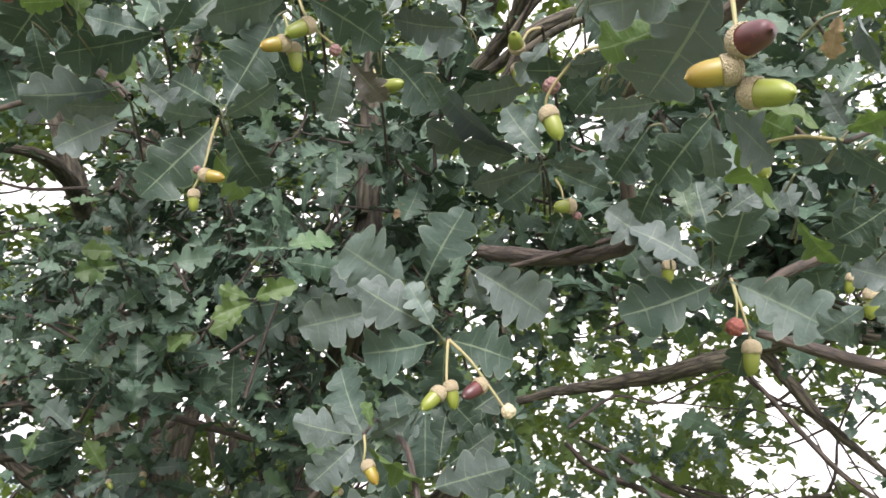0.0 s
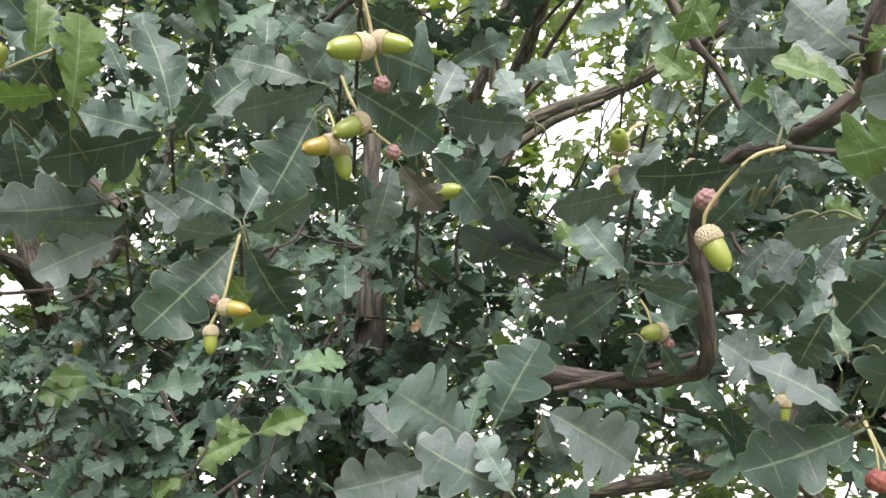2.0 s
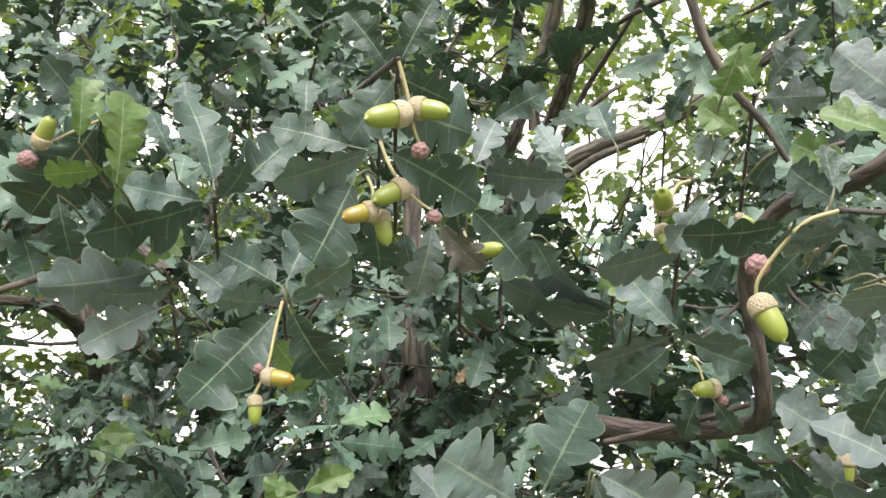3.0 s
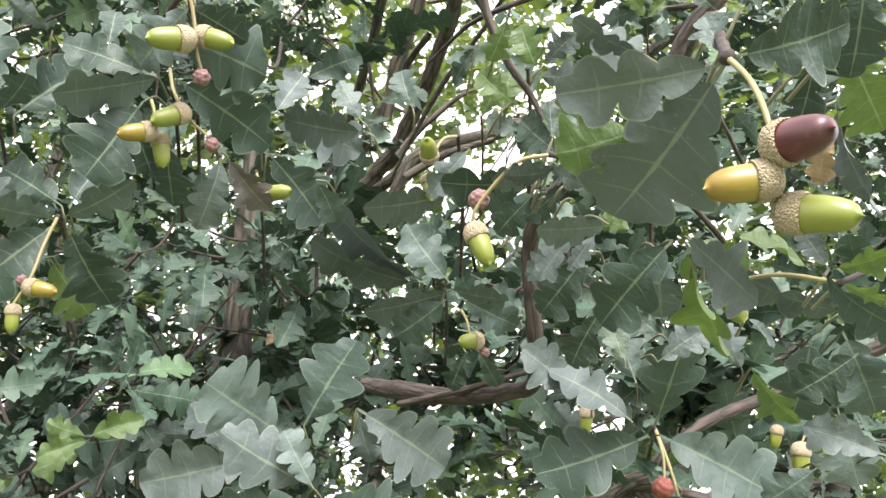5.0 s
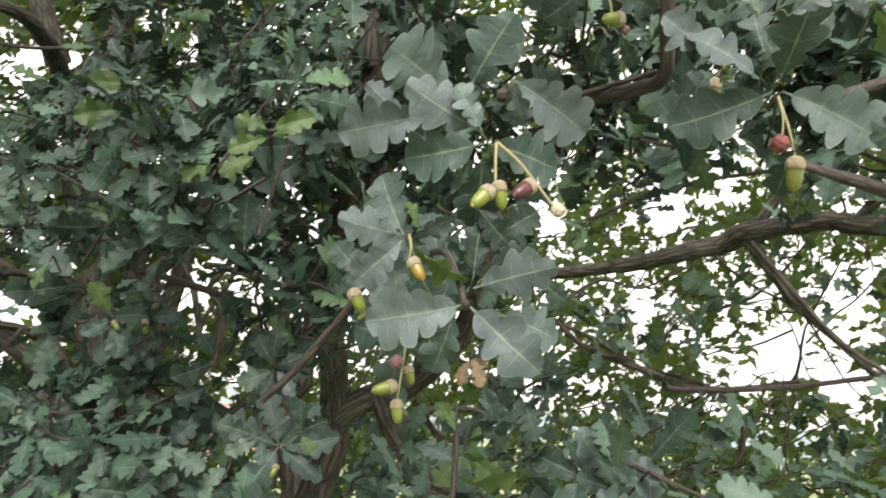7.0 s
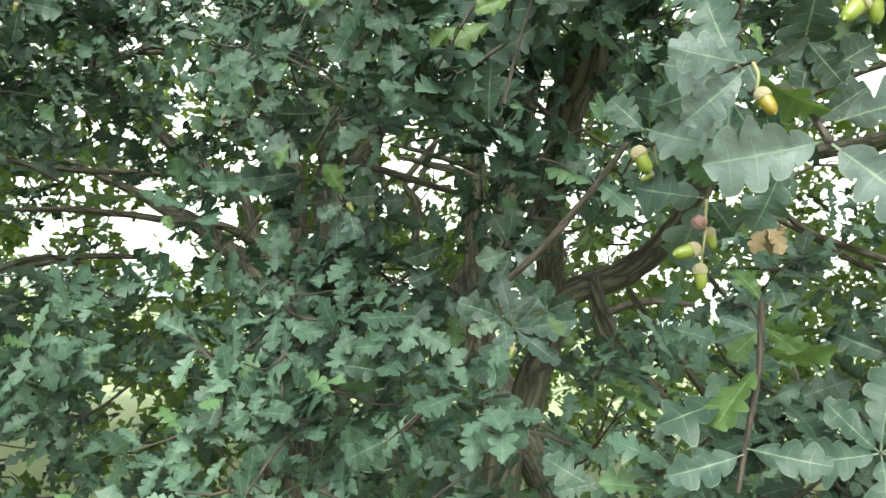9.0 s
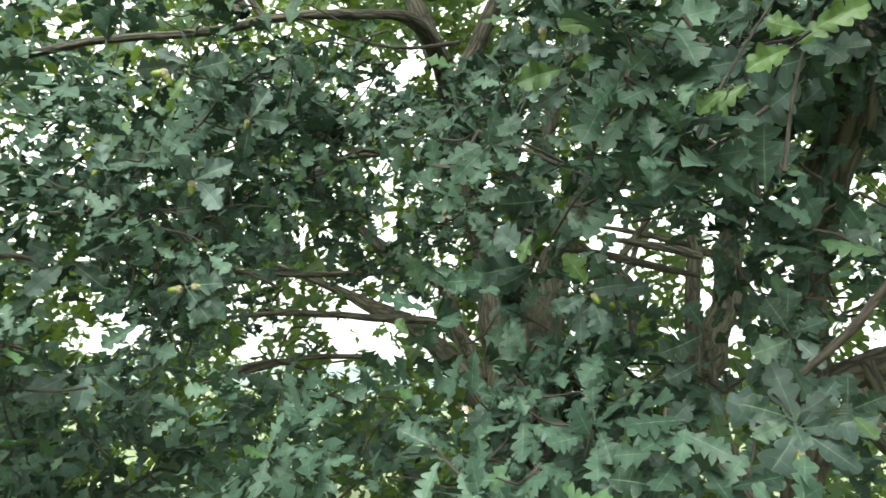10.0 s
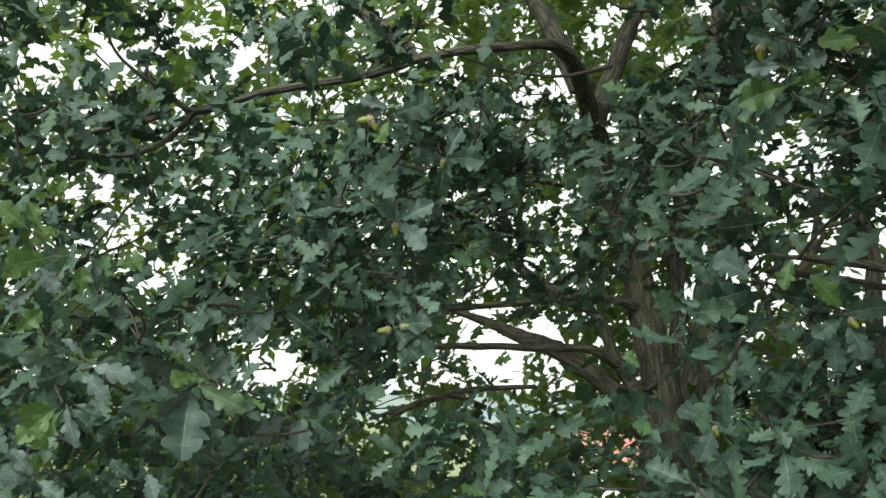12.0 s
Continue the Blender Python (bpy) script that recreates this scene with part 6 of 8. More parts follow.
leaf(s, (0.146, 0.594, 2.089), (0.139, 0.616, 2.066), 15, True, 1.1)
stalk(s, [(0.099, 0.784, 2.113), (0.098, 0.771, 2.123), (0.096, 0.770, 2.131)], 0.0016, "petiole", PETIOLE)
leaf(s, (0.096, 0.770, 2.131), (0.078, 0.764, 2.169), 0, False, 1.2)
stalk(s, [(0.037, 0.751, 2.022), (0.029, 0.737, 2.026), (0.020, 0.735, 2.026)], 0.0016, "petiole", PETIOLE)
leaf(s, (0.020, 0.735, 2.026), (0.041, 0.765, 2.008), 10, False, 1.1)
stalk(s, [h, (0.110, 0.645, 2.017), (0.103, 0.644, 2.002)])
acorn(s, (0.102, 0.653, 2.003), (0.097, 0.631, 2.007), fat=1.15)
acorn(s, (0.102, 0.668, 2.000), (0.106, 0.667, 1.978))
acorn(s, (0.159, 0.689, 2.018), (0.172, 0.688, 2.011))

# sprig in the heart of the crown, one pale acorn
h = (0.136, 0.823, 1.985)
s = sprig(h, "oak sprig with one pale round acorn below flat leaves")
stalk(s, [(0.136, 0.849, 1.979), (0.137, 0.820, 1.980), (0.139, 0.799, 1.975)], 0.0016, "petiole", PETIOLE)
leaf(s, (0.139, 0.799, 1.975), (0.093, 0.793, 2.020), 5, False, 1.2)
stalk(s, [(0.138, 1.039, 2.064), (0.138, 1.028, 2.072), (0.138, 1.029, 2.077)], 0.0016, "petiole", PETIOLE)
leaf(s, (0.138, 1.029, 2.077), (0.009, 0.995, 2.109), -55, 'dusty', 1.2)
stalk(s, [(0.135, 1.041, 2.061), (0.135, 1.030, 2.069), (0.135, 1.031, 2.074)], 0.0016, "petiole", PETIOLE)
leaf(s, (0.135, 1.031, 2.074), (0.007, 1.011, 2.074), -62, 'dusty', 1.2)
leaf(s, (0.146, 0.828, 1.981), (0.072, 0.837, 1.950), -38, 'dusty', 1.1)
stalk(s, [(0.135, 0.838, 1.972), (0.135, 0.810, 1.972), (0.135, 0.789, 1.966)], 0.0016, "petiole", PETIOLE)
leaf(s, (0.135, 0.789, 1.966), (0.179, 0.771, 1.945), 50, 'dusty', 1.1)
leaf(s, (0.140, 0.824, 1.971), (0.101, 0.851, 1.937), -5, False, 1.2)
leaf(s, (0.152, 0.822, 1.972), (0.206, 0.831, 1.948), 5, False, 1.2)
stalk(s, [(0.163, 0.874, 1.945), (0.169, 0.858, 1.942), (0.175, 0.853, 1.933)], 0.0016, "petiole", PETIOLE)
leaf(s, (0.175, 0.853, 1.933), (0.196, 0.867, 1.905), 10, False, 1.1)
stalk(s, [(0.154, 0.875, 1.946), (0.158, 0.859, 1.942), (0.163, 0.855, 1.933)], 0.0016, "petiole", PETIOLE)
leaf(s, (0.163, 0.855, 1.933), (0.149, 0.875, 1.904), 0, False, 1.1)
stalk(s, [(0.199, 0.886, 1.975), (0.207, 0.870, 1.978), (0.218, 0.866, 1.977)], 0.0016, "petiole", PETIOLE)
leaf(s, (0.218, 0.866, 1.977), (0.190, 0.876, 2.013), 0, False, 1.1)
stalk(s, [(0.151, 0.817, 1.959), (0.157, 0.819, 1.950), (0.160, 0.821, 1.939)])
acorn(s, (0.172, 0.820, 1.933), (0.149, 0.816, 1.929), fat=1.25)
gall(s, (0.174, 0.822, 1.923), 0.0043)

# open rosette with a red acorn
h = (0.054, 0.777, 1.786)
s = sprig(h, "broad oak rosette with green and red acorns on yellow stalks")
leaf(s, (0.042, 0.776, 1.783), (-0.029, 0.800, 1.765), 0, False, 1.25)
leaf(s, (0.047, 0.795, 1.790), (0.116, 0.812, 1.782), 5, False, 1.25)
stalk(s, [(0.052, 0.807, 1.782), (0.046, 0.792, 1.792), (0.038, 0.788, 1.799)], 0.0016, "petiole", PETIOLE)
leaf(s, (0.038, 0.788, 1.799), (-0.025, 0.753, 1.818), -5, 'dusty', 1.25)
stalk(s, [(0.010, 0.843, 1.812), (0.003, 0.829, 1.821), (-0.005, 0.826, 1.826)], 0.0016, "petiole", PETIOLE)
leaf(s, (-0.005, 0.826, 1.826), (-0.082, 0.808, 1.791), -5, 'dusty', 1.2)
leaf(s, (0.041, 0.778, 1.795), (0.016, 0.762, 1.830), 15, False, 1.2)
stalk(s, [(0.024, 0.831, 1.820), (0.019, 0.816, 1.832), (0.012, 0.811, 1.840)], 0.0016, "petiole", PETIOLE)
leaf(s, (0.012, 0.811, 1.840), (-0.044, 0.772, 1.864), 0, False, 1.5)
stalk(s, [(0.035, 0.833, 1.826), (0.032, 0.818, 1.838), (0.028, 0.814, 1.848)], 0.0016, "petiole", PETIOLE)
leaf(s, (0.028, 0.814, 1.848), (0.056, 0.768, 1.903), 0, False, 1.4)
stalk(s, [(0.066, 0.857, 1.850), (0.067, 0.843, 1.862), (0.069, 0.840, 1.872)], 0.0016, "petiole", PETIOLE)
leaf(s, (0.069, 0.840, 1.872), (0.150, 0.846, 1.830), 0, 'dusty', 1.3)
stalk(s, [(0.066, 0.850, 1.845), (0.068, 0.835, 1.857), (0.070, 0.832, 1.867)], 0.0016, "petiole", PETIOLE)
leaf(s, (0.070, 0.832, 1.867), (0.081, 0.845, 1.827), 10, 'dusty', 1.2)
stalk(s, [(0.049, 0.883, 1.795), (0.049, 0.873, 1.801), (0.048, 0.875, 1.803)], 0.0016, "petiole", PETIOLE)
leaf(s, (0.048, 0.875, 1.803), (0.050, 0.911, 1.731), 0, False, 1.3)
stalk(s, [(-0.024, 0.915, 1.834), (-0.029, 0.903, 1.842), (-0.036, 0.902, 1.846)], 0.0016, "petiole", PETIOLE)
leaf(s, (-0.036, 0.902, 1.846), (-0.080, 0.897, 1.879), 0, 'dusty', 1.2)
stalk(s, [(0.048, 0.915, 1.759), (0.048, 0.904, 1.761), (0.047, 0.906, 1.758)], 0.0016, "petiole", PETIOLE)
leaf(s, (0.047, 0.906, 1.758), (0.083, 0.911, 1.717), 10, False, 1.2)
stalk(s, [(0.067, 0.939, 1.734), (0.068, 0.929, 1.734), (0.069, 0.930, 1.730)], 0.0016, "petiole", PETIOLE)
leaf(s, (0.069, 0.930, 1.730), (0.112, 0.930, 1.770), 0, False, 1.2)
stalk(s, [h, (0.054, 0.770, 1.765), (0.055, 0.764, 1.741)], 0.0026)
acorn(s, (0.052, 0.764, 1.740), (0.035, 0.755, 1.720))
acorn(s, (0.057, 0.768, 1.748), (0.063, 0.771, 1.723))
stalk(s, [h, (0.073, 0.770, 1.768), (0.090, 0.763, 1.746), (0.104, 0.755, 1.726)], 0.0026)
acorn(s, (0.088, 0.768, 1.748), (0.069, 0.755, 1.732), "red")
gall(s, (0.108, 0.755, 1.723), 0.0063, GALL_PALE, "cup", "pale empty cup")

h = (-0.016, 0.793, 1.701)
s = sprig(h, "small oak sprig with one yellow acorn")
stalk(s, [(-0.018, 0.832, 1.698), (-0.020, 0.821, 1.704), (-0.022, 0.823, 1.706)], 0.0016, "petiole", PETIOLE)
leaf(s, (-0.022, 0.823, 1.706), (-0.053, 0.830, 1.760), 0, False, 1.25)
leaf(s, (-0.021, 0.793, 1.700), (-0.076, 0.777, 1.702), -15, 'dusty', 1.2)
leaf(s, (-0.021, 0.794, 1.695), (-0.057, 0.786, 1.654), 0, 'dusty', 1.25)
leaf(s, (-0.015, 0.804, 1.700), (0.021, 0.783, 1.708), 45, 'dusty', 1.1)
leaf(s, (-0.008, 0.793, 1.705), (-0.017, 0.789, 1.729), 58, True, 1)
leaf(s, (-0.016, 0.795, 1.695), (0.032, 0.790, 1.655), 66, True, 1)
stalk(s, [(-0.016, 0.884, 1.691), (-0.016, 0.874, 1.693), (-0.016, 0.876, 1.692)], 0.0016, "petiole", PETIOLE)
leaf(s, (-0.016, 0.876, 1.692), (0.018, 0.891, 1.652), 0, False, 1.2)
stalk(s, [(-0.050, 0.894, 1.749), (-0.054, 0.881, 1.758), (-0.058, 0.880, 1.765)], 0.0016, "petiole", PETIOLE)
leaf(s, (-0.058, 0.880, 1.765), (-0.022, 0.890, 1.732), 0, False, 1.1)
stalk(s, [(0.008, 0.905, 1.694), (0.011, 0.895, 1.698), (0.015, 0.896, 1.698)], 0.0016, "petiole", PETIOLE)
leaf(s, (0.015, 0.896, 1.698), (-0.008, 0.907, 1.753), 0, False, 1.2)
stalk(s, [h, (-0.013, 0.784, 1.688), (-0.014, 0.785, 1.675)])
acorn(s, (-0.012, 0.785, 1.678), (-0.000, 0.781, 1.658), "yellow")

h = (0.037, 0.781, 1.642)
s = sprig(h, "oak sprig end with three wide leaves coloured with sky sheen", back=(-0.02, 0.06, 0.06), d=0.006)
leaf(s, (0.043, 0.790, 1.657), (0.106, 0.762, 1.678), 10, 'dusty', 1.25)
leaf(s, (0.038, 0.791, 1.643), (-0.038, 0.770, 1.616), -8, 'dusty', 1.3)
leaf(s, (0.042, 0.791, 1.641), (0.089, 0.750, 1.592), 5, 'dusty', 1.35)
stalk(s, [(0.067, 0.908, 1.644), (0.070, 0.898, 1.648), (0.074, 0.899, 1.649)], 0.0016, "petiole", PETIOLE)
leaf(s, (0.074, 0.899, 1.649), (0.138, 0.904, 1.634), 0, False, 1.2)
stalk(s, [(0.047, 0.926, 1.676), (0.048, 0.916, 1.683), (0.049, 0.917, 1.687)], 0.0016, "petiole", PETIOLE)
leaf(s, (0.049, 0.917, 1.687), (0.049, 0.918, 1.746), 10, False, 1.1)
stalk(s, [(0.051, 0.907, 1.669), (0.052, 0.897, 1.676), (0.054, 0.898, 1.680)], 0.0016, "petiole", PETIOLE)
leaf(s, (0.054, 0.898, 1.680), (0.100, 0.890, 1.715), 10, False, 1.1)
stalk(s, [(0.032, 0.889, 1.640), (0.032, 0.879, 1.645), (0.031, 0.881, 1.645)], 0.0016, "petiole", PETIOLE)
leaf(s, (0.031, 0.881, 1.645), (0.016, 0.903, 1.583), 0, False, 1.2)
stalk(s, [(0.105, 0.924, 1.677), (0.110, 0.912, 1.684), (0.116, 0.912, 1.687)], 0.0016, "petiole", PETIOLE)
leaf(s, (0.116, 0.912, 1.687), (0.148, 0.930, 1.669), 0, False, 1.2)

h = (-0.016, 0.989, 1.624)
s = sprig(h, "dangling acorns and a dark gall on one long stalk")
leaf(s, h, (0.023, 1.011, 1.590), 0)
leaf(s, h, (-0.086, 1.046, 1.635), 10)
leaf(s, h, (-0.045, 1.054, 1.547), 10)
stalk(s, [h, (-0.018, 0.972, 1.584), (-0.021, 0.974, 1.550)])
gall(s, (-0.024, 0.971, 1.597), 0.0075)
acorn(s, (-0.022, 0.973, 1.573), (-0.048, 0.964, 1.564))
acorn(s, (-0.021, 0.974, 1.558), (-0.017, 0.975, 1.532))
acorn(s, (-0.012, 0.991, 1.595), (-0.006, 0.993, 1.574))
h = (-0.066, 1.040, 1.684)
s = sprig(h, "pair of small green acorns among dark leaves")
leaf(s, (-0.077, 1.040, 1.700), (-0.116, 1.041, 1.734), 0, False, 1.4)
leaf(s, (-0.075, 1.039, 1.701), (-0.033, 0.996, 1.676), 8, False, 1.5)
stalk(s, [(-0.070, 1.058, 1.696), (-0.072, 1.032, 1.707), (-0.074, 1.015, 1.717)], 0.0016, "petiole", PETIOLE)
leaf(s, (-0.074, 1.015, 1.717), (-0.032, 0.985, 1.725), 18, False, 1.3)
stalk(s, [(-0.072, 0.984, 1.726), (-0.073, 0.955, 1.734), (-0.074, 0.935, 1.740)], 0.0016, "petiole", PETIOLE)
leaf(s, (-0.074, 0.935, 1.740), (-0.025, 0.898, 1.724), 0, False, 1.5)
stalk(s, [(-0.047, 0.987, 1.704), (-0.045, 0.958, 1.710), (-0.042, 0.937, 1.714)], 0.0016, "petiole", PETIOLE)
leaf(s, (-0.042, 0.937, 1.714), (-0.024, 0.933, 1.672), 0, False, 1.4)
stalk(s, [h, (-0.061, 1.034, 1.662)])
acorn(s, (-0.085, 1.030, 1.679), (-0.068, 1.030, 1.652))
acorn(s, (-0.064, 1.035, 1.654), (-0.076, 1.036, 1.645))

# sprig with a shrivelled acorn
h = (0.316, 0.810, 1.864)
s = sprig(h, "oak sprig with one acorn and one shrivelled red acorn")
stalk(s, [(0.300, 0.807, 1.848), (0.295, 0.779, 1.849), (0.290, 0.759, 1.845)], 0.0016, "petiole", PETIOLE)
leaf(s, (0.290, 0.759, 1.845), (0.212, 0.788, 1.808), 5, False, 1.25)
stalk(s, [(0.304, 0.806, 1.848), (0.301, 0.777, 1.849), (0.297, 0.756, 1.845)], 0.0016, "petiole", PETIOLE)
leaf(s, (0.297, 0.756, 1.845), (0.363, 0.717, 1.804), -5, False, 1.25)
stalk(s, [(0.287, 0.799, 1.852), (0.282, 0.771, 1.854), (0.275, 0.751, 1.852)], 0.0016, "petiole", PETIOLE)
leaf(s, (0.275, 0.751, 1.852), (0.219, 0.732, 1.891), 42, 'dusty', 1.2)
stalk(s, [(0.258, 0.798, 1.867), (0.250, 0.772, 1.872), (0.240, 0.755, 1.873)], 0.0016, "petiole", PETIOLE)
leaf(s, (0.240, 0.755, 1.873), (0.188, 0.748, 1.899), 32, 'dusty', 1.15)
stalk(s, [(0.301, 0.803, 1.852), (0.297, 0.774, 1.854), (0.293, 0.753, 1.852)], 0.0016, "petiole", PETIOLE)
leaf(s, (0.293, 0.753, 1.852), (0.289, 0.679, 1.888), 18, False, 1.25)
stalk(s, [(0.303, 0.825, 1.876), (0.298, 0.799, 1.886), (0.292, 0.782, 1.893)], 0.0016, "petiole", PETIOLE)
leaf(s, (0.292, 0.782, 1.893), (0.275, 0.784, 1.948), 10, False, 1.2)
stalk(s, [(0.304, 0.846, 1.923), (0.302, 0.828, 1.936), (0.300, 0.819, 1.948)], 0.0016, "petiole", PETIOLE)
leaf(s, (0.300, 0.819, 1.948), (0.324, 0.808, 1.993), 0, 'dusty', 1.1)
stalk(s, [(0.318, 0.829, 1.879), (0.319, 0.804, 1.892), (0.321, 0.788, 1.902)], 0.0016, "petiole", PETIOLE)
leaf(s, (0.321, 0.788, 1.902), (0.360, 0.775, 1.937), 20, False, 1.1)
stalk(s, [(0.285, 0.840, 1.850), (0.275, 0.820, 1.851), (0.264, 0.810, 1.847)], 0.0016, "petiole", PETIOLE)
leaf(s, (0.264, 0.810, 1.847), (0.226, 0.813, 1.872), -40, 'dusty', 1.1)
stalk(s, [(0.323, 0.832, 1.829), (0.326, 0.810, 1.823), (0.329, 0.797, 1.812)], 0.0016, "petiole", PETIOLE)
leaf(s, (0.329, 0.797, 1.812), (0.321, 0.833, 1.771), 0, False, 1.3)
stalk(s, [h, (0.319, 0.805, 1.840), (0.318, 0.804, 1.822)])
gall(s, (0.317, 0.806, 1.815), 0.0087, DEAD, "shrivelled_acorn", "shrivelled red acorn")
stalk(s, [h, (0.323, 0.804, 1.833), (0.330, 0.803, 1.800)], 0.0026)
acorn(s, (0.330, 0.803, 1.803), (0.330, 0.809, 1.770))
stalk(s, [(0.276, 0.819, 1.899), (0.267, 0.826, 1.890), (0.264, 0.829, 1.882)])
acorn(s, (0.264, 0.828, 1.884), (0.263, 0.836, 1.859))

h = (0.481, 0.836, 1.901)
s = sprig(h, "shaded oak sprig with two hanging acorns")
stalk(s, [(0.363, 0.674, 1.880), (0.357, 0.645, 1.883), (0.351, 0.625, 1.882)], 0.0016, "petiole", PETIOLE)
leaf(s, (0.351, 0.625, 1.882), (0.354, 0.659, 1.832), 0, False, 1.3)
stalk(s, [(0.375, 0.651, 1.863), (0.370, 0.622, 1.866), (0.365, 0.601, 1.864)], 0.0016, "petiole", PETIOLE)
leaf(s, (0.365, 0.601, 1.864), (0.338, 0.629, 1.841), 10, False, 1.3)
stalk(s, [(0.317, 0.666, 1.856), (0.310, 0.638, 1.858), (0.303, 0.619, 1.856)], 0.0016, "petiole", PETIOLE)
leaf(s, (0.303, 0.619, 1.856), (0.324, 0.624, 1.820), 42, True, 1.1)
stalk(s, [(0.411, 0.695, 1.818), (0.407, 0.666, 1.818), (0.403, 0.646, 1.813)], 0.0016, "petiole", PETIOLE)
leaf(s, (0.403, 0.646, 1.813), (0.359, 0.655, 1.833), 20, 'dusty', 1.1)
stalk(s, [(0.376, 0.663, 1.881), (0.372, 0.635, 1.884), (0.366, 0.614, 1.883)], 0.0016, "petiole", PETIOLE)
leaf(s, (0.366, 0.614, 1.883), (0.395, 0.631, 1.835), 0, False, 1.3)
stalk(s, [(0.407, 0.729, 1.856), (0.403, 0.700, 1.857), (0.397, 0.680, 1.854)], 0.0016, "petiole", PETIOLE)
leaf(s, (0.397, 0.680, 1.854), (0.410, 0.692, 1.802), 10, False, 1.2)
stalk(s, [(0.340, 0.715, 1.869), (0.333, 0.688, 1.872), (0.325, 0.669, 1.870)], 0.0016, "petiole", PETIOLE)
leaf(s, (0.325, 0.669, 1.870), (0.312, 0.670, 1.903), -30, 'dusty', 1.1)
stalk(s, [(0.399, 0.747, 1.822), (0.394, 0.720, 1.822), (0.388, 0.701, 1.816)], 0.0016, "petiole", PETIOLE)
leaf(s, (0.388, 0.701, 1.816), (0.361, 0.726, 1.791), 0, False, 1.2)
stalk(s, [h, (0.470, 0.836, 1.883), (0.460, 0.836, 1.865)])
acorn(s, (0.460, 0.835, 1.867), (0.459, 0.844, 1.836))
acorn(s, (0.453, 0.857, 1.887), (0.450, 0.865, 1.866))

# the nearest sprig: three ripe acorns
h = (0.180, 0.382, 1.888)
s = sprig(h, "oak sprig with a red, a yellow and a green acorn", back=(0.05, 0.10, 0.12), d=0.005)
leaf(s, (0.179, 0.385, 1.887), (0.124, 0.398, 1.873), -22, 'dusty', 1.05)
leaf(s, (0.184, 0.392, 1.893), (0.168, 0.462, 1.859), 8, 'dusty', 1.2)
leaf(s, (0.185, 0.385, 1.892), (0.224, 0.371, 1.894), 8, False, 1.45)
stalk(s, [(0.171, 0.437, 1.883), (0.168, 0.427, 1.886), (0.164, 0.428, 1.886)], 0.0016, "petiole", PETIOLE)
leaf(s, (0.164, 0.428, 1.886), (0.135, 0.449, 1.880), 5, True, 1.5)
stalk(s, [(0.173, 0.416, 1.887), (0.164, 0.401, 1.894), (0.154, 0.396, 1.897)], 0.0016, "petiole", PETIOLE)
leaf(s, (0.154, 0.396, 1.897), (0.126, 0.388, 1.895), -58, 'dusty', 1)
stalk(s, [(0.186, 0.422, 1.893), (0.190, 0.409, 1.903), (0.195, 0.407, 1.910)], 0.0016, "petiole", PETIOLE)
leaf(s, (0.195, 0.407, 1.910), (0.187, 0.411, 1.934), 30, False, 1.1)
stalk(s, [(0.229, 0.444, 1.915), (0.236, 0.428, 1.923), (0.245, 0.424, 1.929)], 0.0016, "petiole", PETIOLE)
leaf(s, (0.245, 0.424, 1.929), (0.251, 0.451, 1.909), 15, False, 1.2)
stalk(s, [(0.249, 0.467, 1.905), (0.257, 0.454, 1.911), (0.266, 0.451, 1.914)], 0.0016, "petiole", PETIOLE)
leaf(s, (0.266, 0.451, 1.914), (0.263, 0.467, 1.894), 20, 'dry', 1)
stalk(s, [(0.265, 0.480, 1.929), (0.272, 0.466, 1.936), (0.281, 0.463, 1.941)], 0.0016, "petiole", PETIOLE)
leaf(s, (0.281, 0.463, 1.941), (0.293, 0.489, 1.891), 68, 'dusty', 1)
stalk(s, [(0.237, 0.437, 1.916), (0.245, 0.421, 1.925), (0.255, 0.415, 1.930)], 0.0016, "petiole", PETIOLE)
leaf(s, (0.255, 0.415, 1.930), (0.279, 0.434, 1.903), 10, True, 1.2)
stalk(s, [(0.221, 0.409, 1.915), (0.229, 0.388, 1.925), (0.239, 0.377, 1.932)], 0.0016, "petiole", PETIOLE)
leaf(s, (0.239, 0.377, 1.932), (0.245, 0.401, 1.902), 0, False, 1.2)
stalk(s, [(0.186, 0.415, 1.896), (0.189, 0.398, 1.909), (0.193, 0.391, 1.920)], 0.0016, "petiole", PETIOLE)
leaf(s, (0.193, 0.391, 1.920), (0.199, 0.380, 1.942), 20, False, 1.1)
stalk(s, [(0.198, 0.445, 1.933), (0.201, 0.430, 1.945), (0.205, 0.427, 1.954)], 0.0016, "petiole", PETIOLE)
leaf(s, (0.205, 0.427, 1.954), (0.181, 0.422, 1.972), 0, False, 1.1)
stalk(s, [h, (0.178, 0.367, 1.866), (0.176, 0.358, 1.844), (0.178, 0.361, 1.829), (0.181, 0.366, 1.819)], 0.0019)
acorn(s, (0.176, 0.360, 1.835), (0.183, 0.337, 1.828), "red", 1.12)
acorn(s, (0.179, 0.361, 1.825), (0.156, 0.367, 1.822), "yellow", 1.08)
acorn(s, (0.180, 0.368, 1.817), (0.196, 0.350, 1.808))

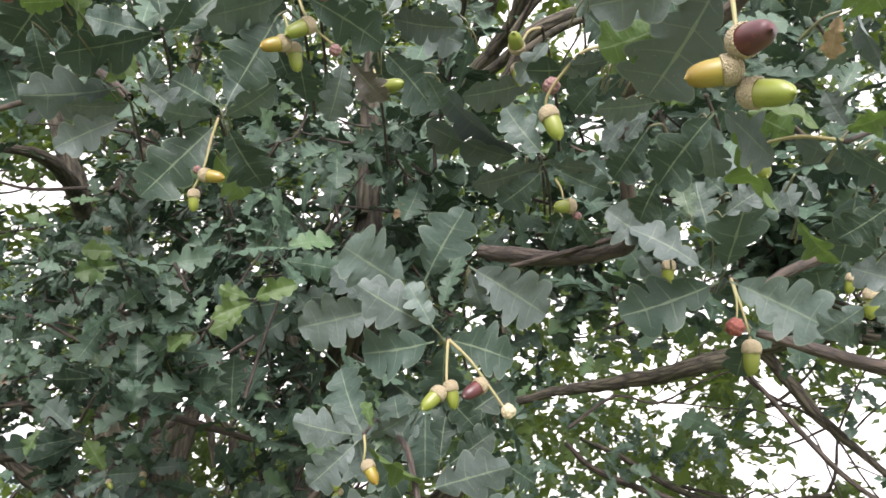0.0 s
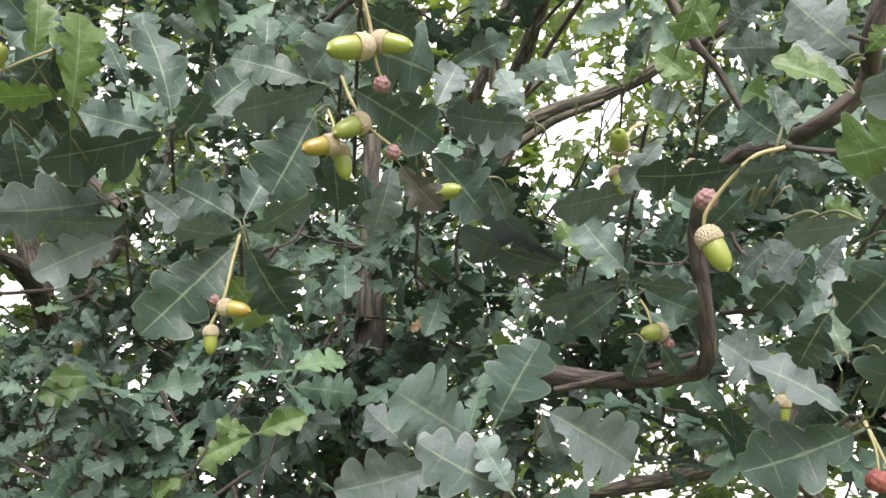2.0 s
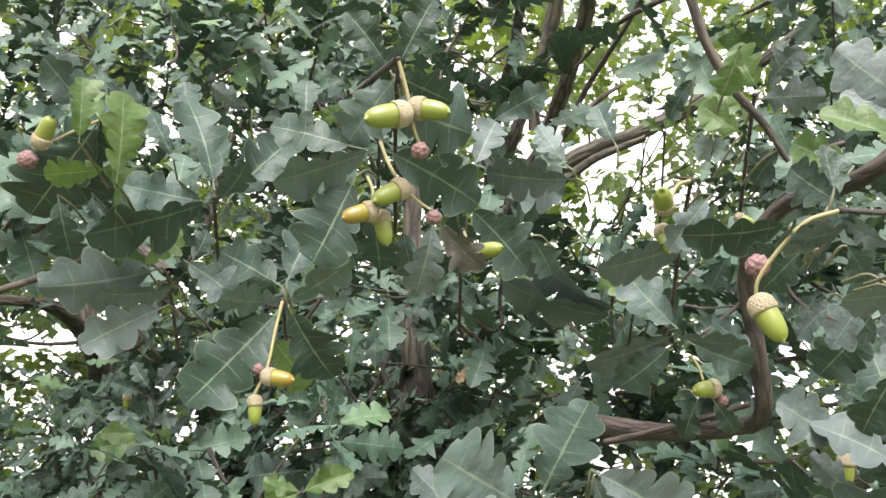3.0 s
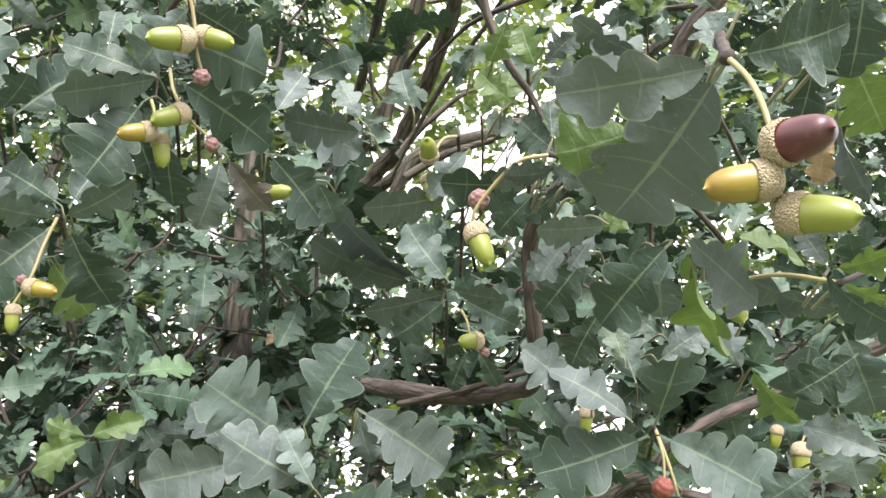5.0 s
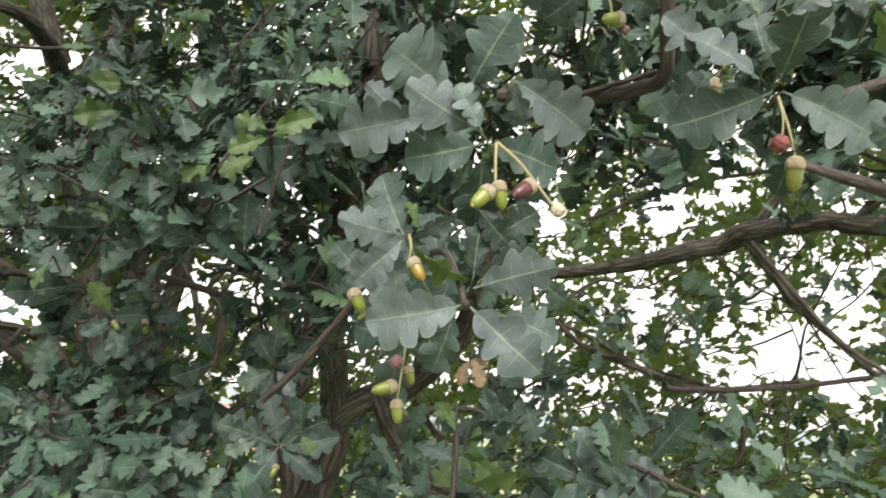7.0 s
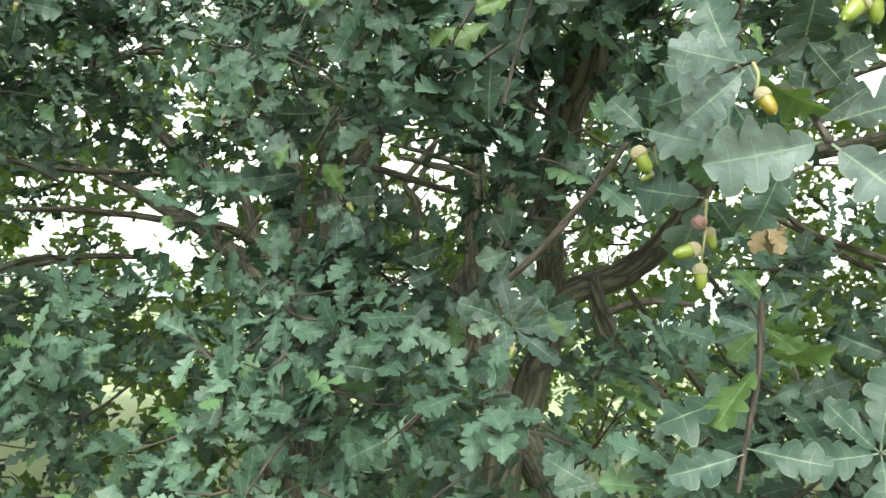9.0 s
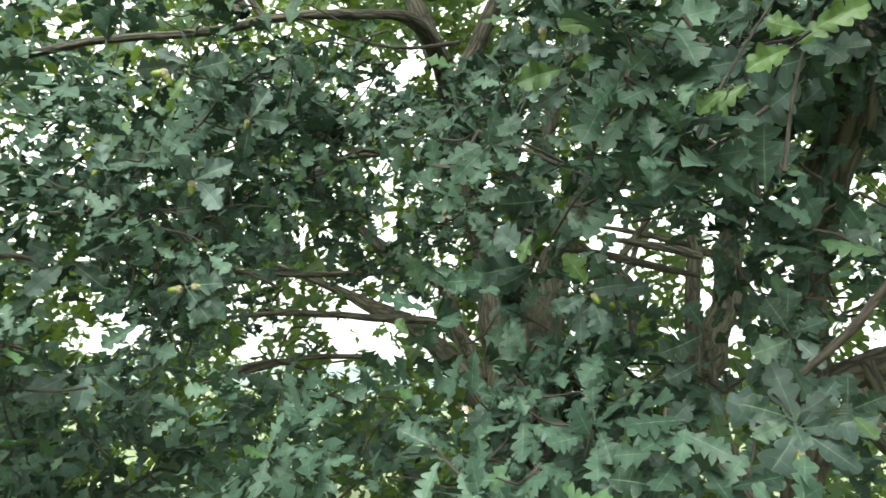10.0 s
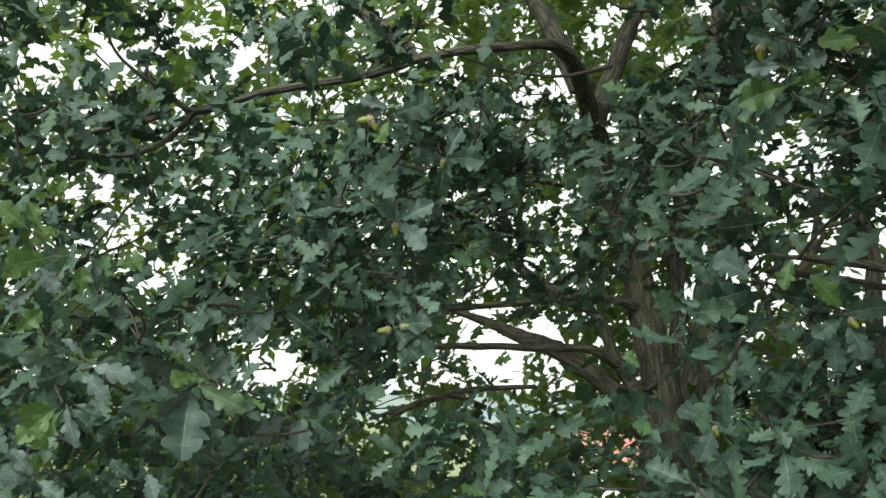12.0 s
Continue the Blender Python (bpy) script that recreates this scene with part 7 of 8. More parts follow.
h = (0.278, 0.483, 1.852)
s = sprig(h, "oak twig with curled pale and light green leaves", back=(0.12, 0.03, 0.06))
stalk(s, [(0.236, 0.533, 1.871), (0.228, 0.517, 1.880), (0.218, 0.512, 1.885)], 0.0016, "petiole", PETIOLE)
leaf(s, (0.218, 0.512, 1.885), (0.237, 0.486, 1.843), 58, 'dusty', 1.2)
stalk(s, [(0.253, 0.583, 1.896), (0.250, 0.570, 1.905), (0.247, 0.570, 1.912)], 0.0016, "petiole", PETIOLE)
leaf(s, (0.247, 0.570, 1.912), (0.272, 0.613, 1.855), 62, True, 1.1)
stalk(s, [(0.259, 0.592, 1.903), (0.257, 0.580, 1.912), (0.255, 0.580, 1.919)], 0.0016, "petiole", PETIOLE)
leaf(s, (0.255, 0.580, 1.919), (0.291, 0.580, 1.905), 10, True, 1.2)
leaf(s, (0.268, 0.488, 1.860), (0.239, 0.484, 1.878), 62, True, 1.1)
stalk(s, [(0.285, 0.526, 1.858), (0.289, 0.513, 1.867), (0.294, 0.512, 1.874)], 0.0016, "petiole", PETIOLE)
leaf(s, (0.294, 0.512, 1.874), (0.279, 0.510, 1.895), 20, 'dusty', 1.1)
leaf(s, (0.276, 0.483, 1.859), (0.292, 0.460, 1.854), 40, True, 1.1)
leaf(s, (0.271, 0.486, 1.859), (0.287, 0.471, 1.815), 66, False, 1)
stalk(s, [(0.344, 0.606, 1.878), (0.349, 0.594, 1.884), (0.356, 0.593, 1.887)], 0.0016, "petiole", PETIOLE)
leaf(s, (0.356, 0.593, 1.887), (0.300, 0.610, 1.899), -58, 'dusty', 1.2)
stalk(s, [(0.355, 0.616, 1.894), (0.360, 0.604, 1.901), (0.367, 0.603, 1.905)], 0.0016, "petiole", PETIOLE)
leaf(s, (0.367, 0.603, 1.905), (0.329, 0.619, 1.898), -50, 'dusty', 1.1)
stalk(s, [(0.312, 0.560, 1.872), (0.317, 0.547, 1.879), (0.324, 0.546, 1.884)], 0.0016, "petiole", PETIOLE)
leaf(s, (0.324, 0.546, 1.884), (0.341, 0.541, 1.868), 30, True, 1.1)
stalk(s, [(0.299, 0.625, 1.878), (0.301, 0.615, 1.885), (0.303, 0.616, 1.888)], 0.0016, "petiole", PETIOLE)
leaf(s, (0.303, 0.616, 1.888), (0.321, 0.611, 1.873), -55, 'dusty', 1.1)
acorn(s, (0.236, 0.516, 1.862), (0.243, 0.510, 1.839))
stalk(s, [h, (0.260, 0.502, 1.863), (0.237, 0.515, 1.862)])

h = (0.233, 0.587, 1.933)
s = sprig(h, "dark oak leaves with brown insect-eaten patches")
stalk(s, [(0.226, 0.584, 1.904), (0.225, 0.556, 1.902), (0.223, 0.536, 1.895)], 0.0016, "petiole", PETIOLE)
leaf(s, (0.223, 0.536, 1.895), (0.188, 0.572, 1.858), 5, False, 1.35)
stalk(s, [(0.214, 0.622, 1.919), (0.205, 0.604, 1.918), (0.195, 0.597, 1.913)], 0.0016, "petiole", PETIOLE)
leaf(s, (0.195, 0.597, 1.913), (0.172, 0.628, 1.880), 5, False, 1.25)
stalk(s, [(0.217, 0.636, 1.897), (0.213, 0.620, 1.894), (0.208, 0.616, 1.884)], 0.0016, "petiole", PETIOLE)
leaf(s, (0.208, 0.616, 1.884), (0.191, 0.641, 1.856), -5, False, 1.2)
stalk(s, [(0.243, 0.694, 1.879), (0.245, 0.682, 1.878), (0.246, 0.682, 1.871)], 0.0016, "petiole", PETIOLE)
leaf(s, (0.246, 0.682, 1.871), (0.238, 0.681, 1.908), 10, False, 1.1)
stalk(s, [(0.232, 0.617, 1.925), (0.231, 0.592, 1.921), (0.230, 0.576, 1.910)], 0.0016, "petiole", PETIOLE)
leaf(s, (0.230, 0.576, 1.910), (0.241, 0.598, 1.873), 10, False, 1.2)
stalk(s, [(0.265, 0.700, 1.885), (0.268, 0.688, 1.884), (0.272, 0.688, 1.879)], 0.0016, "petiole", PETIOLE)
leaf(s, (0.272, 0.688, 1.879), (0.302, 0.674, 1.904), 20, 'dusty', 1.1)
stalk(s, [(0.277, 0.713, 1.903), (0.281, 0.701, 1.905), (0.286, 0.702, 1.902)], 0.0016, "petiole", PETIOLE)
leaf(s, (0.286, 0.702, 1.902), (0.266, 0.712, 1.922), 0, False, 1.1)
leaf(s, (0.222, 0.590, 1.927), (0.205, 0.599, 1.940), 0, True, 1.1)

# brown scaly shoot above
oak_limb([((0.128, 0.622, 2.161), 0.0073), ((0.141, 0.638, 2.123), 0.0067), ((0.158, 0.645, 2.088), 0.0062), ((0.175, 0.652, 2.069), 0.0054), ((0.191, 0.662, 2.045), 0.0037)], mat=TWIG)
h = (0.175, 0.658, 2.098)
s = sprig(h, "light green leaves on a brown scaly shoot")
stalk(s, [(0.183, 0.703, 2.107), (0.187, 0.690, 2.118), (0.191, 0.689, 2.125)], 0.0016, "petiole", PETIOLE)
leaf(s, (0.191, 0.689, 2.125), (0.170, 0.674, 2.153), 0, True, 1.45)
stalk(s, [(0.185, 0.702, 2.108), (0.189, 0.689, 2.119), (0.195, 0.686, 2.126)], 0.0016, "petiole", PETIOLE)
leaf(s, (0.195, 0.686, 2.126), (0.214, 0.662, 2.145), 20, 'dusty', 1.2)
stalk(s, [(0.183, 0.705, 2.105), (0.186, 0.693, 2.114), (0.191, 0.693, 2.120)], 0.0016, "petiole", PETIOLE)
leaf(s, (0.191, 0.693, 2.120), (0.229, 0.671, 2.109), 0, 'dusty', 1.3)
stalk(s, [(0.177, 0.775, 2.122), (0.177, 0.764, 2.129), (0.177, 0.766, 2.133)], 0.0016, "petiole", PETIOLE)
leaf(s, (0.177, 0.766, 2.133), (0.179, 0.751, 2.170), 0, True, 1.5)
stalk(s, [(0.192, 0.758, 2.103), (0.194, 0.748, 2.108), (0.197, 0.749, 2.110)], 0.0016, "petiole", PETIOLE)
leaf(s, (0.197, 0.749, 2.110), (0.213, 0.758, 2.086), 10, False, 1.2)
stalk(s, [(0.197, 0.786, 2.114), (0.199, 0.775, 2.120), (0.201, 0.777, 2.123)], 0.0016, "petiole", PETIOLE)
leaf(s, (0.201, 0.777, 2.123), (0.164, 0.781, 2.135), 0, False, 1.3)
h = (0.241, 0.599, 2.061)
s = sprig(h, "pale oak leaves catching the sky light", back=(0.1, 0.08, 0.04))
stalk(s, [(0.246, 0.635, 2.057), (0.253, 0.622, 2.060), (0.261, 0.621, 2.060)], 0.0016, "petiole", PETIOLE)
leaf(s, (0.261, 0.621, 2.060), (0.211, 0.609, 2.094), 0, 'dusty', 1.45)
stalk(s, [(0.245, 0.633, 2.057), (0.252, 0.621, 2.062), (0.260, 0.620, 2.063)], 0.0016, "petiole", PETIOLE)
leaf(s, (0.260, 0.620, 2.063), (0.270, 0.604, 2.074), 0, True, 1.4)
stalk(s, [(0.244, 0.638, 2.046), (0.246, 0.624, 2.042), (0.249, 0.621, 2.033)], 0.0016, "petiole", PETIOLE)
leaf(s, (0.249, 0.621, 2.033), (0.201, 0.606, 2.052), 48, True, 1.1)
stalk(s, [(0.245, 0.638, 2.051), (0.249, 0.626, 2.049), (0.253, 0.625, 2.043)], 0.0016, "petiole", PETIOLE)
leaf(s, (0.253, 0.625, 2.043), (0.216, 0.624, 2.073), 58, 'dusty', 1)

h = (-0.358, 0.773, 2.161)
s = sprig(h, "oak sprig with dark seed cups and one green acorn")
leaf(s, h, (-0.389, 0.713, 2.178), 0)
leaf(s, h, (-0.391, 0.771, 2.212), 30, True)
leaf(s, h, (-0.345, 0.820, 2.141), 40, True)
leaf(s, h, (-0.433, 0.824, 2.089), 0)
leaf(s, h, (-0.336, 0.821, 2.224), 20)
leaf(s, h, (-0.406, 0.855, 2.112), 10)
acorn(s, (-0.404, 0.767, 2.128), (-0.388, 0.749, 2.150))
gall(s, (-0.412, 0.769, 2.117), 0.0083)
stalk(s, [h, (-0.383, 0.770, 2.144), (-0.403, 0.768, 2.128)])

# sprigs at the far end of the walk
h = (-1.481, 1.153, 1.556)
s = sprig(h, "pale upturned oak rosette at a twig end")
leaf(s, (-1.485, 1.144, 1.550), (-1.414, 1.173, 1.510), 10, False, 1.05)
leaf(s, (-1.488, 1.141, 1.546), (-1.490, 1.071, 1.501), -35, 'dusty', 0.92)
stalk(s, [(-1.481, 1.183, 1.552), (-1.486, 1.156, 1.550), (-1.491, 1.138, 1.543)], 0.0016, "petiole", PETIOLE)
leaf(s, (-1.491, 1.138, 1.543), (-1.449, 1.071, 1.448), 5, False, 1.13)
leaf(s, (-1.485, 1.144, 1.557), (-1.429, 1.160, 1.588), 42, 'dusty', 0.92)
stalk(s, [(-1.480, 1.182, 1.553), (-1.476, 1.158, 1.565), (-1.471, 1.143, 1.575)], 0.0016, "petiole", PETIOLE)
leaf(s, (-1.471, 1.143, 1.575), (-1.444, 1.141, 1.617), 40, 'dusty', 0.92)
stalk(s, [(-1.479, 1.178, 1.553), (-1.476, 1.149, 1.560), (-1.472, 1.128, 1.563)], 0.0016, "petiole", PETIOLE)
leaf(s, (-1.472, 1.128, 1.563), (-1.478, 1.081, 1.557), 20, True, 1.13)
stalk(s, [(-1.483, 1.174, 1.558), (-1.485, 1.146, 1.568), (-1.487, 1.127, 1.575)], 0.0016, "petiole", PETIOLE)
leaf(s, (-1.487, 1.127, 1.575), (-1.492, 1.093, 1.604), 48, True, 0.92)
stalk(s, [(-1.485, 1.177, 1.556), (-1.491, 1.150, 1.565), (-1.497, 1.131, 1.570)], 0.0016, "petiole", PETIOLE)
leaf(s, (-1.497, 1.131, 1.570), (-1.499, 1.113, 1.621), 20, 'dusty', 0.92)
stalk(s, [(-1.489, 1.189, 1.544), (-1.495, 1.174, 1.541), (-1.502, 1.169, 1.533)], 0.0016, "petiole", PETIOLE)
leaf(s, (-1.502, 1.169, 1.533), (-1.459, 1.170, 1.457), -10, False, 1.05)
stalk(s, [(-1.493, 1.179, 1.558), (-1.502, 1.157, 1.566), (-1.513, 1.144, 1.571)], 0.0016, "petiole", PETIOLE)
leaf(s, (-1.513, 1.144, 1.571), (-1.541, 1.069, 1.586), -30, 'dusty', 0.92)
h = (-0.604, 1.571, 2.071)
s = sprig(h, "oak sprig with a light green leaf and one acorn")
stalk(s, [(-0.601, 1.595, 2.060), (-0.598, 1.569, 2.056), (-0.595, 1.552, 2.047)], 0.0016, "petiole", PETIOLE)
leaf(s, (-0.595, 1.552, 2.047), (-0.665, 1.512, 2.026), 0, True, 1.26)
stalk(s, [(-0.599, 1.595, 2.059), (-0.594, 1.569, 2.056), (-0.589, 1.553, 2.048)], 0.0016, "petiole", PETIOLE)
leaf(s, (-0.589, 1.553, 2.048), (-0.545, 1.535, 2.053), 15, True, 1.09)
stalk(s, [(-0.603, 1.598, 2.068), (-0.601, 1.570, 2.077), (-0.599, 1.549, 2.082)], 0.0016, "petiole", PETIOLE)
leaf(s, (-0.599, 1.549, 2.082), (-0.652, 1.524, 2.080), 0, 'dusty', 1.05)
stalk(s, [(-0.597, 1.592, 2.067), (-0.591, 1.564, 2.071), (-0.584, 1.544, 2.072)], 0.0016, "petiole", PETIOLE)
leaf(s, (-0.584, 1.544, 2.072), (-0.534, 1.525, 2.081), 20, 'dusty', 1.01)
stalk(s, [(-0.587, 1.566, 2.108), (-0.584, 1.539, 2.119), (-0.580, 1.522, 2.127)], 0.0016, "petiole", PETIOLE)
leaf(s, (-0.580, 1.522, 2.127), (-0.541, 1.491, 2.158), 0, 'dusty', 1.05)
stalk(s, [(-0.588, 1.577, 2.087), (-0.583, 1.550, 2.097), (-0.578, 1.532, 2.103)], 0.0016, "petiole", PETIOLE)
leaf(s, (-0.578, 1.532, 2.103), (-0.549, 1.518, 2.119), 30, 'dusty', 0.92)
stalk(s, [(-0.594, 1.574, 2.106), (-0.592, 1.549, 2.118), (-0.590, 1.532, 2.128)], 0.0016, "petiole", PETIOLE)
leaf(s, (-0.590, 1.532, 2.128), (-0.617, 1.503, 2.162), 0, False, 1.05)
stalk(s, [(-0.605, 1.583, 2.100), (-0.605, 1.559, 2.113), (-0.606, 1.543, 2.124)], 0.0016, "petiole", PETIOLE)
leaf(s, (-0.606, 1.543, 2.124), (-0.650, 1.514, 2.130), 10, False, 1.01)
stalk(s, [(-0.597, 1.605, 2.049), (-0.594, 1.587, 2.043), (-0.590, 1.579, 2.032)], 0.0016, "petiole", PETIOLE)
leaf(s, (-0.590, 1.579, 2.032), (-0.645, 1.570, 1.983), -20, False, 1.09)
stalk(s, [(-0.596, 1.604, 2.051), (-0.591, 1.586, 2.047), (-0.586, 1.578, 2.036)], 0.0016, "petiole", PETIOLE)
leaf(s, (-0.586, 1.578, 2.036), (-0.532, 1.572, 2.007), 0, False, 1.09)
acorn(s, (-0.634, 1.545, 2.124), (-0.635, 1.556, 2.097))
h = (-0.663, 1.671, 1.731)
s = sprig(h, "oak sprig with long leaves laid one over another")
leaf(s, (-0.680, 1.670, 1.729), (-0.764, 1.594, 1.687), -22, False, 1.05)
stalk(s, [(-0.663, 1.701, 1.727), (-0.672, 1.680, 1.736), (-0.683, 1.668, 1.741)], 0.0016, "petiole", PETIOLE)
leaf(s, (-0.683, 1.668, 1.741), (-0.745, 1.651, 1.788), 0, False, 1.18)
leaf(s, (-0.676, 1.672, 1.722), (-0.714, 1.606, 1.666), -42, False, 0.92)
stalk(s, [(-0.663, 1.701, 1.727), (-0.670, 1.675, 1.737), (-0.677, 1.659, 1.743)], 0.0016, "petiole", PETIOLE)
leaf(s, (-0.677, 1.659, 1.743), (-0.644, 1.639, 1.779), 42, True, 0.92)
leaf(s, (-0.646, 1.684, 1.735), (-0.622, 1.680, 1.782), 20, False, 0.92)
leaf(s, (-0.663, 1.684, 1.722), (-0.593, 1.667, 1.693), 38, False, 1.05)
stalk(s, [(-0.675, 1.709, 1.722), (-0.683, 1.694, 1.723), (-0.693, 1.690, 1.720)], 0.0016, "petiole", PETIOLE)
leaf(s, (-0.693, 1.690, 1.720), (-0.749, 1.659, 1.738), 10, False, 1.01)
h = (-0.540, 1.669, 1.677)
s = sprig(h, "oak sprig with one yellow-green acorn")
leaf(s, h, (-0.472, 1.671, 1.684), 0)
leaf(s, h, (-0.561, 1.660, 1.743), 10)
leaf(s, h, (-0.547, 1.675, 1.575), 0)
leaf(s, h, (-0.605, 1.669, 1.612), 0)
acorn(s, (-0.536, 1.660, 1.671), (-0.529, 1.663, 1.642))
h = (-1.331, 1.422, 2.080)
s = sprig(h, "oak sprig with two pale acorns among leaves")
stalk(s, [(-1.331, 1.452, 2.076), (-1.322, 1.433, 2.084), (-1.311, 1.424, 2.089)], 0.0016, "petiole", PETIOLE)
leaf(s, (-1.311, 1.424, 2.089), (-1.358, 1.370, 2.053), -18, 'dusty', 1.13)
stalk(s, [(-1.326, 1.455, 2.078), (-1.319, 1.441, 2.086), (-1.309, 1.437, 2.090)], 0.0016, "petiole", PETIOLE)
leaf(s, (-1.309, 1.437, 2.090), (-1.346, 1.392, 2.108), 0, 'dusty', 1.05)
stalk(s, [(-1.326, 1.461, 2.077), (-1.321, 1.449, 2.082), (-1.314, 1.450, 2.083)], 0.0016, "petiole", PETIOLE)
leaf(s, (-1.314, 1.450, 2.083), (-1.239, 1.465, 2.101), 10, False, 1.13)
stalk(s, [(-1.314, 1.457, 2.081), (-1.305, 1.440, 2.088), (-1.294, 1.434, 2.092)], 0.0016, "petiole", PETIOLE)
leaf(s, (-1.294, 1.434, 2.092), (-1.287, 1.402, 2.145), 58, 'dusty', 0.92)
stalk(s, [(-1.325, 1.455, 2.073), (-1.317, 1.439, 2.073), (-1.307, 1.435, 2.069)], 0.0016, "petiole", PETIOLE)
leaf(s, (-1.307, 1.435, 2.069), (-1.323, 1.419, 2.021), 20, True, 1.01)
stalk(s, [(-1.305, 1.486, 2.084), (-1.299, 1.473, 2.090), (-1.292, 1.473, 2.092)], 0.0016, "petiole", PETIOLE)
leaf(s, (-1.292, 1.473, 2.092), (-1.275, 1.494, 2.035), 0, False, 1.05)
stalk(s, [(-1.269, 1.526, 2.101), (-1.263, 1.513, 2.107), (-1.255, 1.512, 2.110)], 0.0016, "petiole", PETIOLE)
leaf(s, (-1.255, 1.512, 2.110), (-1.212, 1.518, 2.128), 0, False, 1.01)
acorn(s, (-1.327, 1.406, 2.065), (-1.354, 1.388, 2.059))
acorn(s, (-1.332, 1.403, 2.063), (-1.324, 1.417, 2.042))
for base, tip, kind in [((-1.345, 1.519, 1.882), (-1.347, 1.525, 1.853), "green"), ((-1.366, 1.544, 1.667), (-1.391, 1.527, 1.662), "green"), ((-1.351, 1.553, 1.672), (-1.328, 1.567, 1.675), "green"), ((-1.271, 1.584, 2.022), (-1.276, 1.587, 2.002), "green"), ((-1.553, 1.482, 1.913), (-1.566, 1.477, 1.891), "green"), ((-1.567, 1.481, 1.872), (-1.572, 1.482, 1.851), "green"), ((-0.780, 1.743, 1.484), (-0.774, 1.744, 1.464), "green")]:
    s = sprig(base, "small oak twig with one green acorn")
    acorn(s, base, tip, kind)
    b0, t0 = Vector(base), Vector(tip)
    for k in range(4):
        leaf(s, b0 + Vector((0, 0.01, 0.005)), b0 + Vector((0.085 * math.cos(k * 1.7 + base[0] * 9), 0.02, 0.075 * math.sin(k * 1.7 + base[0] * 9))), 15 * k - 20)
h = (0.021, 1.121, 1.763)
s = sprig(h, "dust-flecked oak rosette over hanging acorns", back=(0.04, 0.1, 0.05))
leaf(s, h, (-0.066, 1.124, 1.732), -10)
leaf(s, h, (-0.043, 1.123, 1.800), 0)
leaf(s, h, (-0.017, 1.144, 1.701), 10)
leaf(s, h, (0.025, 1.140, 1.674), 0)
leaf(s, h, (-0.092, 1.240, 1.778), 0, True)
h = (-0.240, 1.575, 1.462)
s = sprig(h, "wide pale oak rosette with a small green acorn")
leaf(s, h, (-0.336, 1.538, 1.493), 0)
leaf(s, h, (-0.269, 1.564, 1.559), 0)
leaf(s, h, (-0.181, 1.567, 1.537), 10)
leaf(s, h, (-0.138, 1.546, 1.478), 0)
leaf(s, h, (-0.161, 1.543, 1.417), -20)
leaf(s, h, (-0.287, 1.535, 1.373), 0)
acorn(s, (-0.236, 1.553, 1.432), (-0.243, 1.541, 1.411))

h = (-0.216, 1.347, 1.949)
s = sprig(h, "oak leaves high on an outer twig with one young leaf")
leaf(s, (-0.216, 1.347, 1.947), (-0.292, 1.322, 1.916), -12, False, 1.45)
leaf(s, (-0.214, 1.346, 1.952), (-0.153, 1.325, 1.948), 10, 'dusty', 1.2)
stalk(s, [(-0.272, 1.394, 1.930), (-0.281, 1.377, 1.932), (-0.292, 1.371, 1.929)], 0.0016, "petiole", PETIOLE)
leaf(s, (-0.292, 1.371, 1.929), (-0.345, 1.357, 1.890), 25, True, 1.1)
stalk(s, [(-0.221, 1.412, 1.938), (-0.223, 1.402, 1.940), (-0.224, 1.404, 1.938)], 0.0016, "petiole", PETIOLE)
leaf(s, (-0.224, 1.404, 1.938), (-0.287, 1.390, 1.874), -18, False, 1.35)
stalk(s, [(-0.263, 1.407, 1.959), (-0.271, 1.393, 1.965), (-0.280, 1.389, 1.968)], 0.0016, "petiole", PETIOLE)
leaf(s, (-0.280, 1.389, 1.968), (-0.350, 1.365, 1.954), 0, False, 1.3)
stalk(s, [(-0.228, 1.437, 1.910), (-0.230, 1.425, 1.909), (-0.232, 1.426, 1.903)], 0.0016, "petiole", PETIOLE)
leaf(s, (-0.232, 1.426, 1.903), (-0.193, 1.414, 1.940), 0, False, 1.2)
h = (-0.639, 1.706, 1.856)
s = sprig(h, "oak rosette with leaves pointing to the open side")
leaf(s, (-0.649, 1.705, 1.855), (-0.733, 1.650, 1.826), -18, False, 1.09)
leaf(s, (-0.645, 1.704, 1.859), (-0.690, 1.689, 1.899), 0, False, 1.01)
leaf(s, (-0.633, 1.705, 1.862), (-0.620, 1.678, 1.904), 52, True, 0.92)
leaf(s, (-0.619, 1.709, 1.849), (-0.529, 1.647, 1.860), 45, 'dusty', 0.92)
leaf(s, (-0.635, 1.710, 1.838), (-0.677, 1.693, 1.798), 0, False, 1.09)
stalk(s, [(-0.637, 1.737, 1.847), (-0.633, 1.719, 1.842), (-0.627, 1.712, 1.831)], 0.0016, "petiole", PETIOLE)
leaf(s, (-0.627, 1.712, 1.831), (-0.600, 1.702, 1.797), 0, False, 1.05)
stalk(s, [(-0.618, 1.746, 1.867), (-0.611, 1.730, 1.877), (-0.602, 1.724, 1.883)], 0.0016, "petiole", PETIOLE)
leaf(s, (-0.602, 1.724, 1.883), (-0.573, 1.719, 1.912), 0, False, 1.01)
h = (-0.536, 1.501, 1.657)
s = sprig(h, "oak sprig end with two broad fresh leaves")
leaf(s, (-0.538, 1.500, 1.663), (-0.562, 1.473, 1.716), 8, True, 1.09)
leaf(s, (-0.537, 1.500, 1.660), (-0.485, 1.473, 1.667), 0, False, 1.18)
leaf(s, (-0.539, 1.501, 1.653), (-0.575, 1.482, 1.625), 0, False, 1.09)
leaf(s, (-0.532, 1.502, 1.648), (-0.508, 1.487, 1.594), 0, False, 1.09)
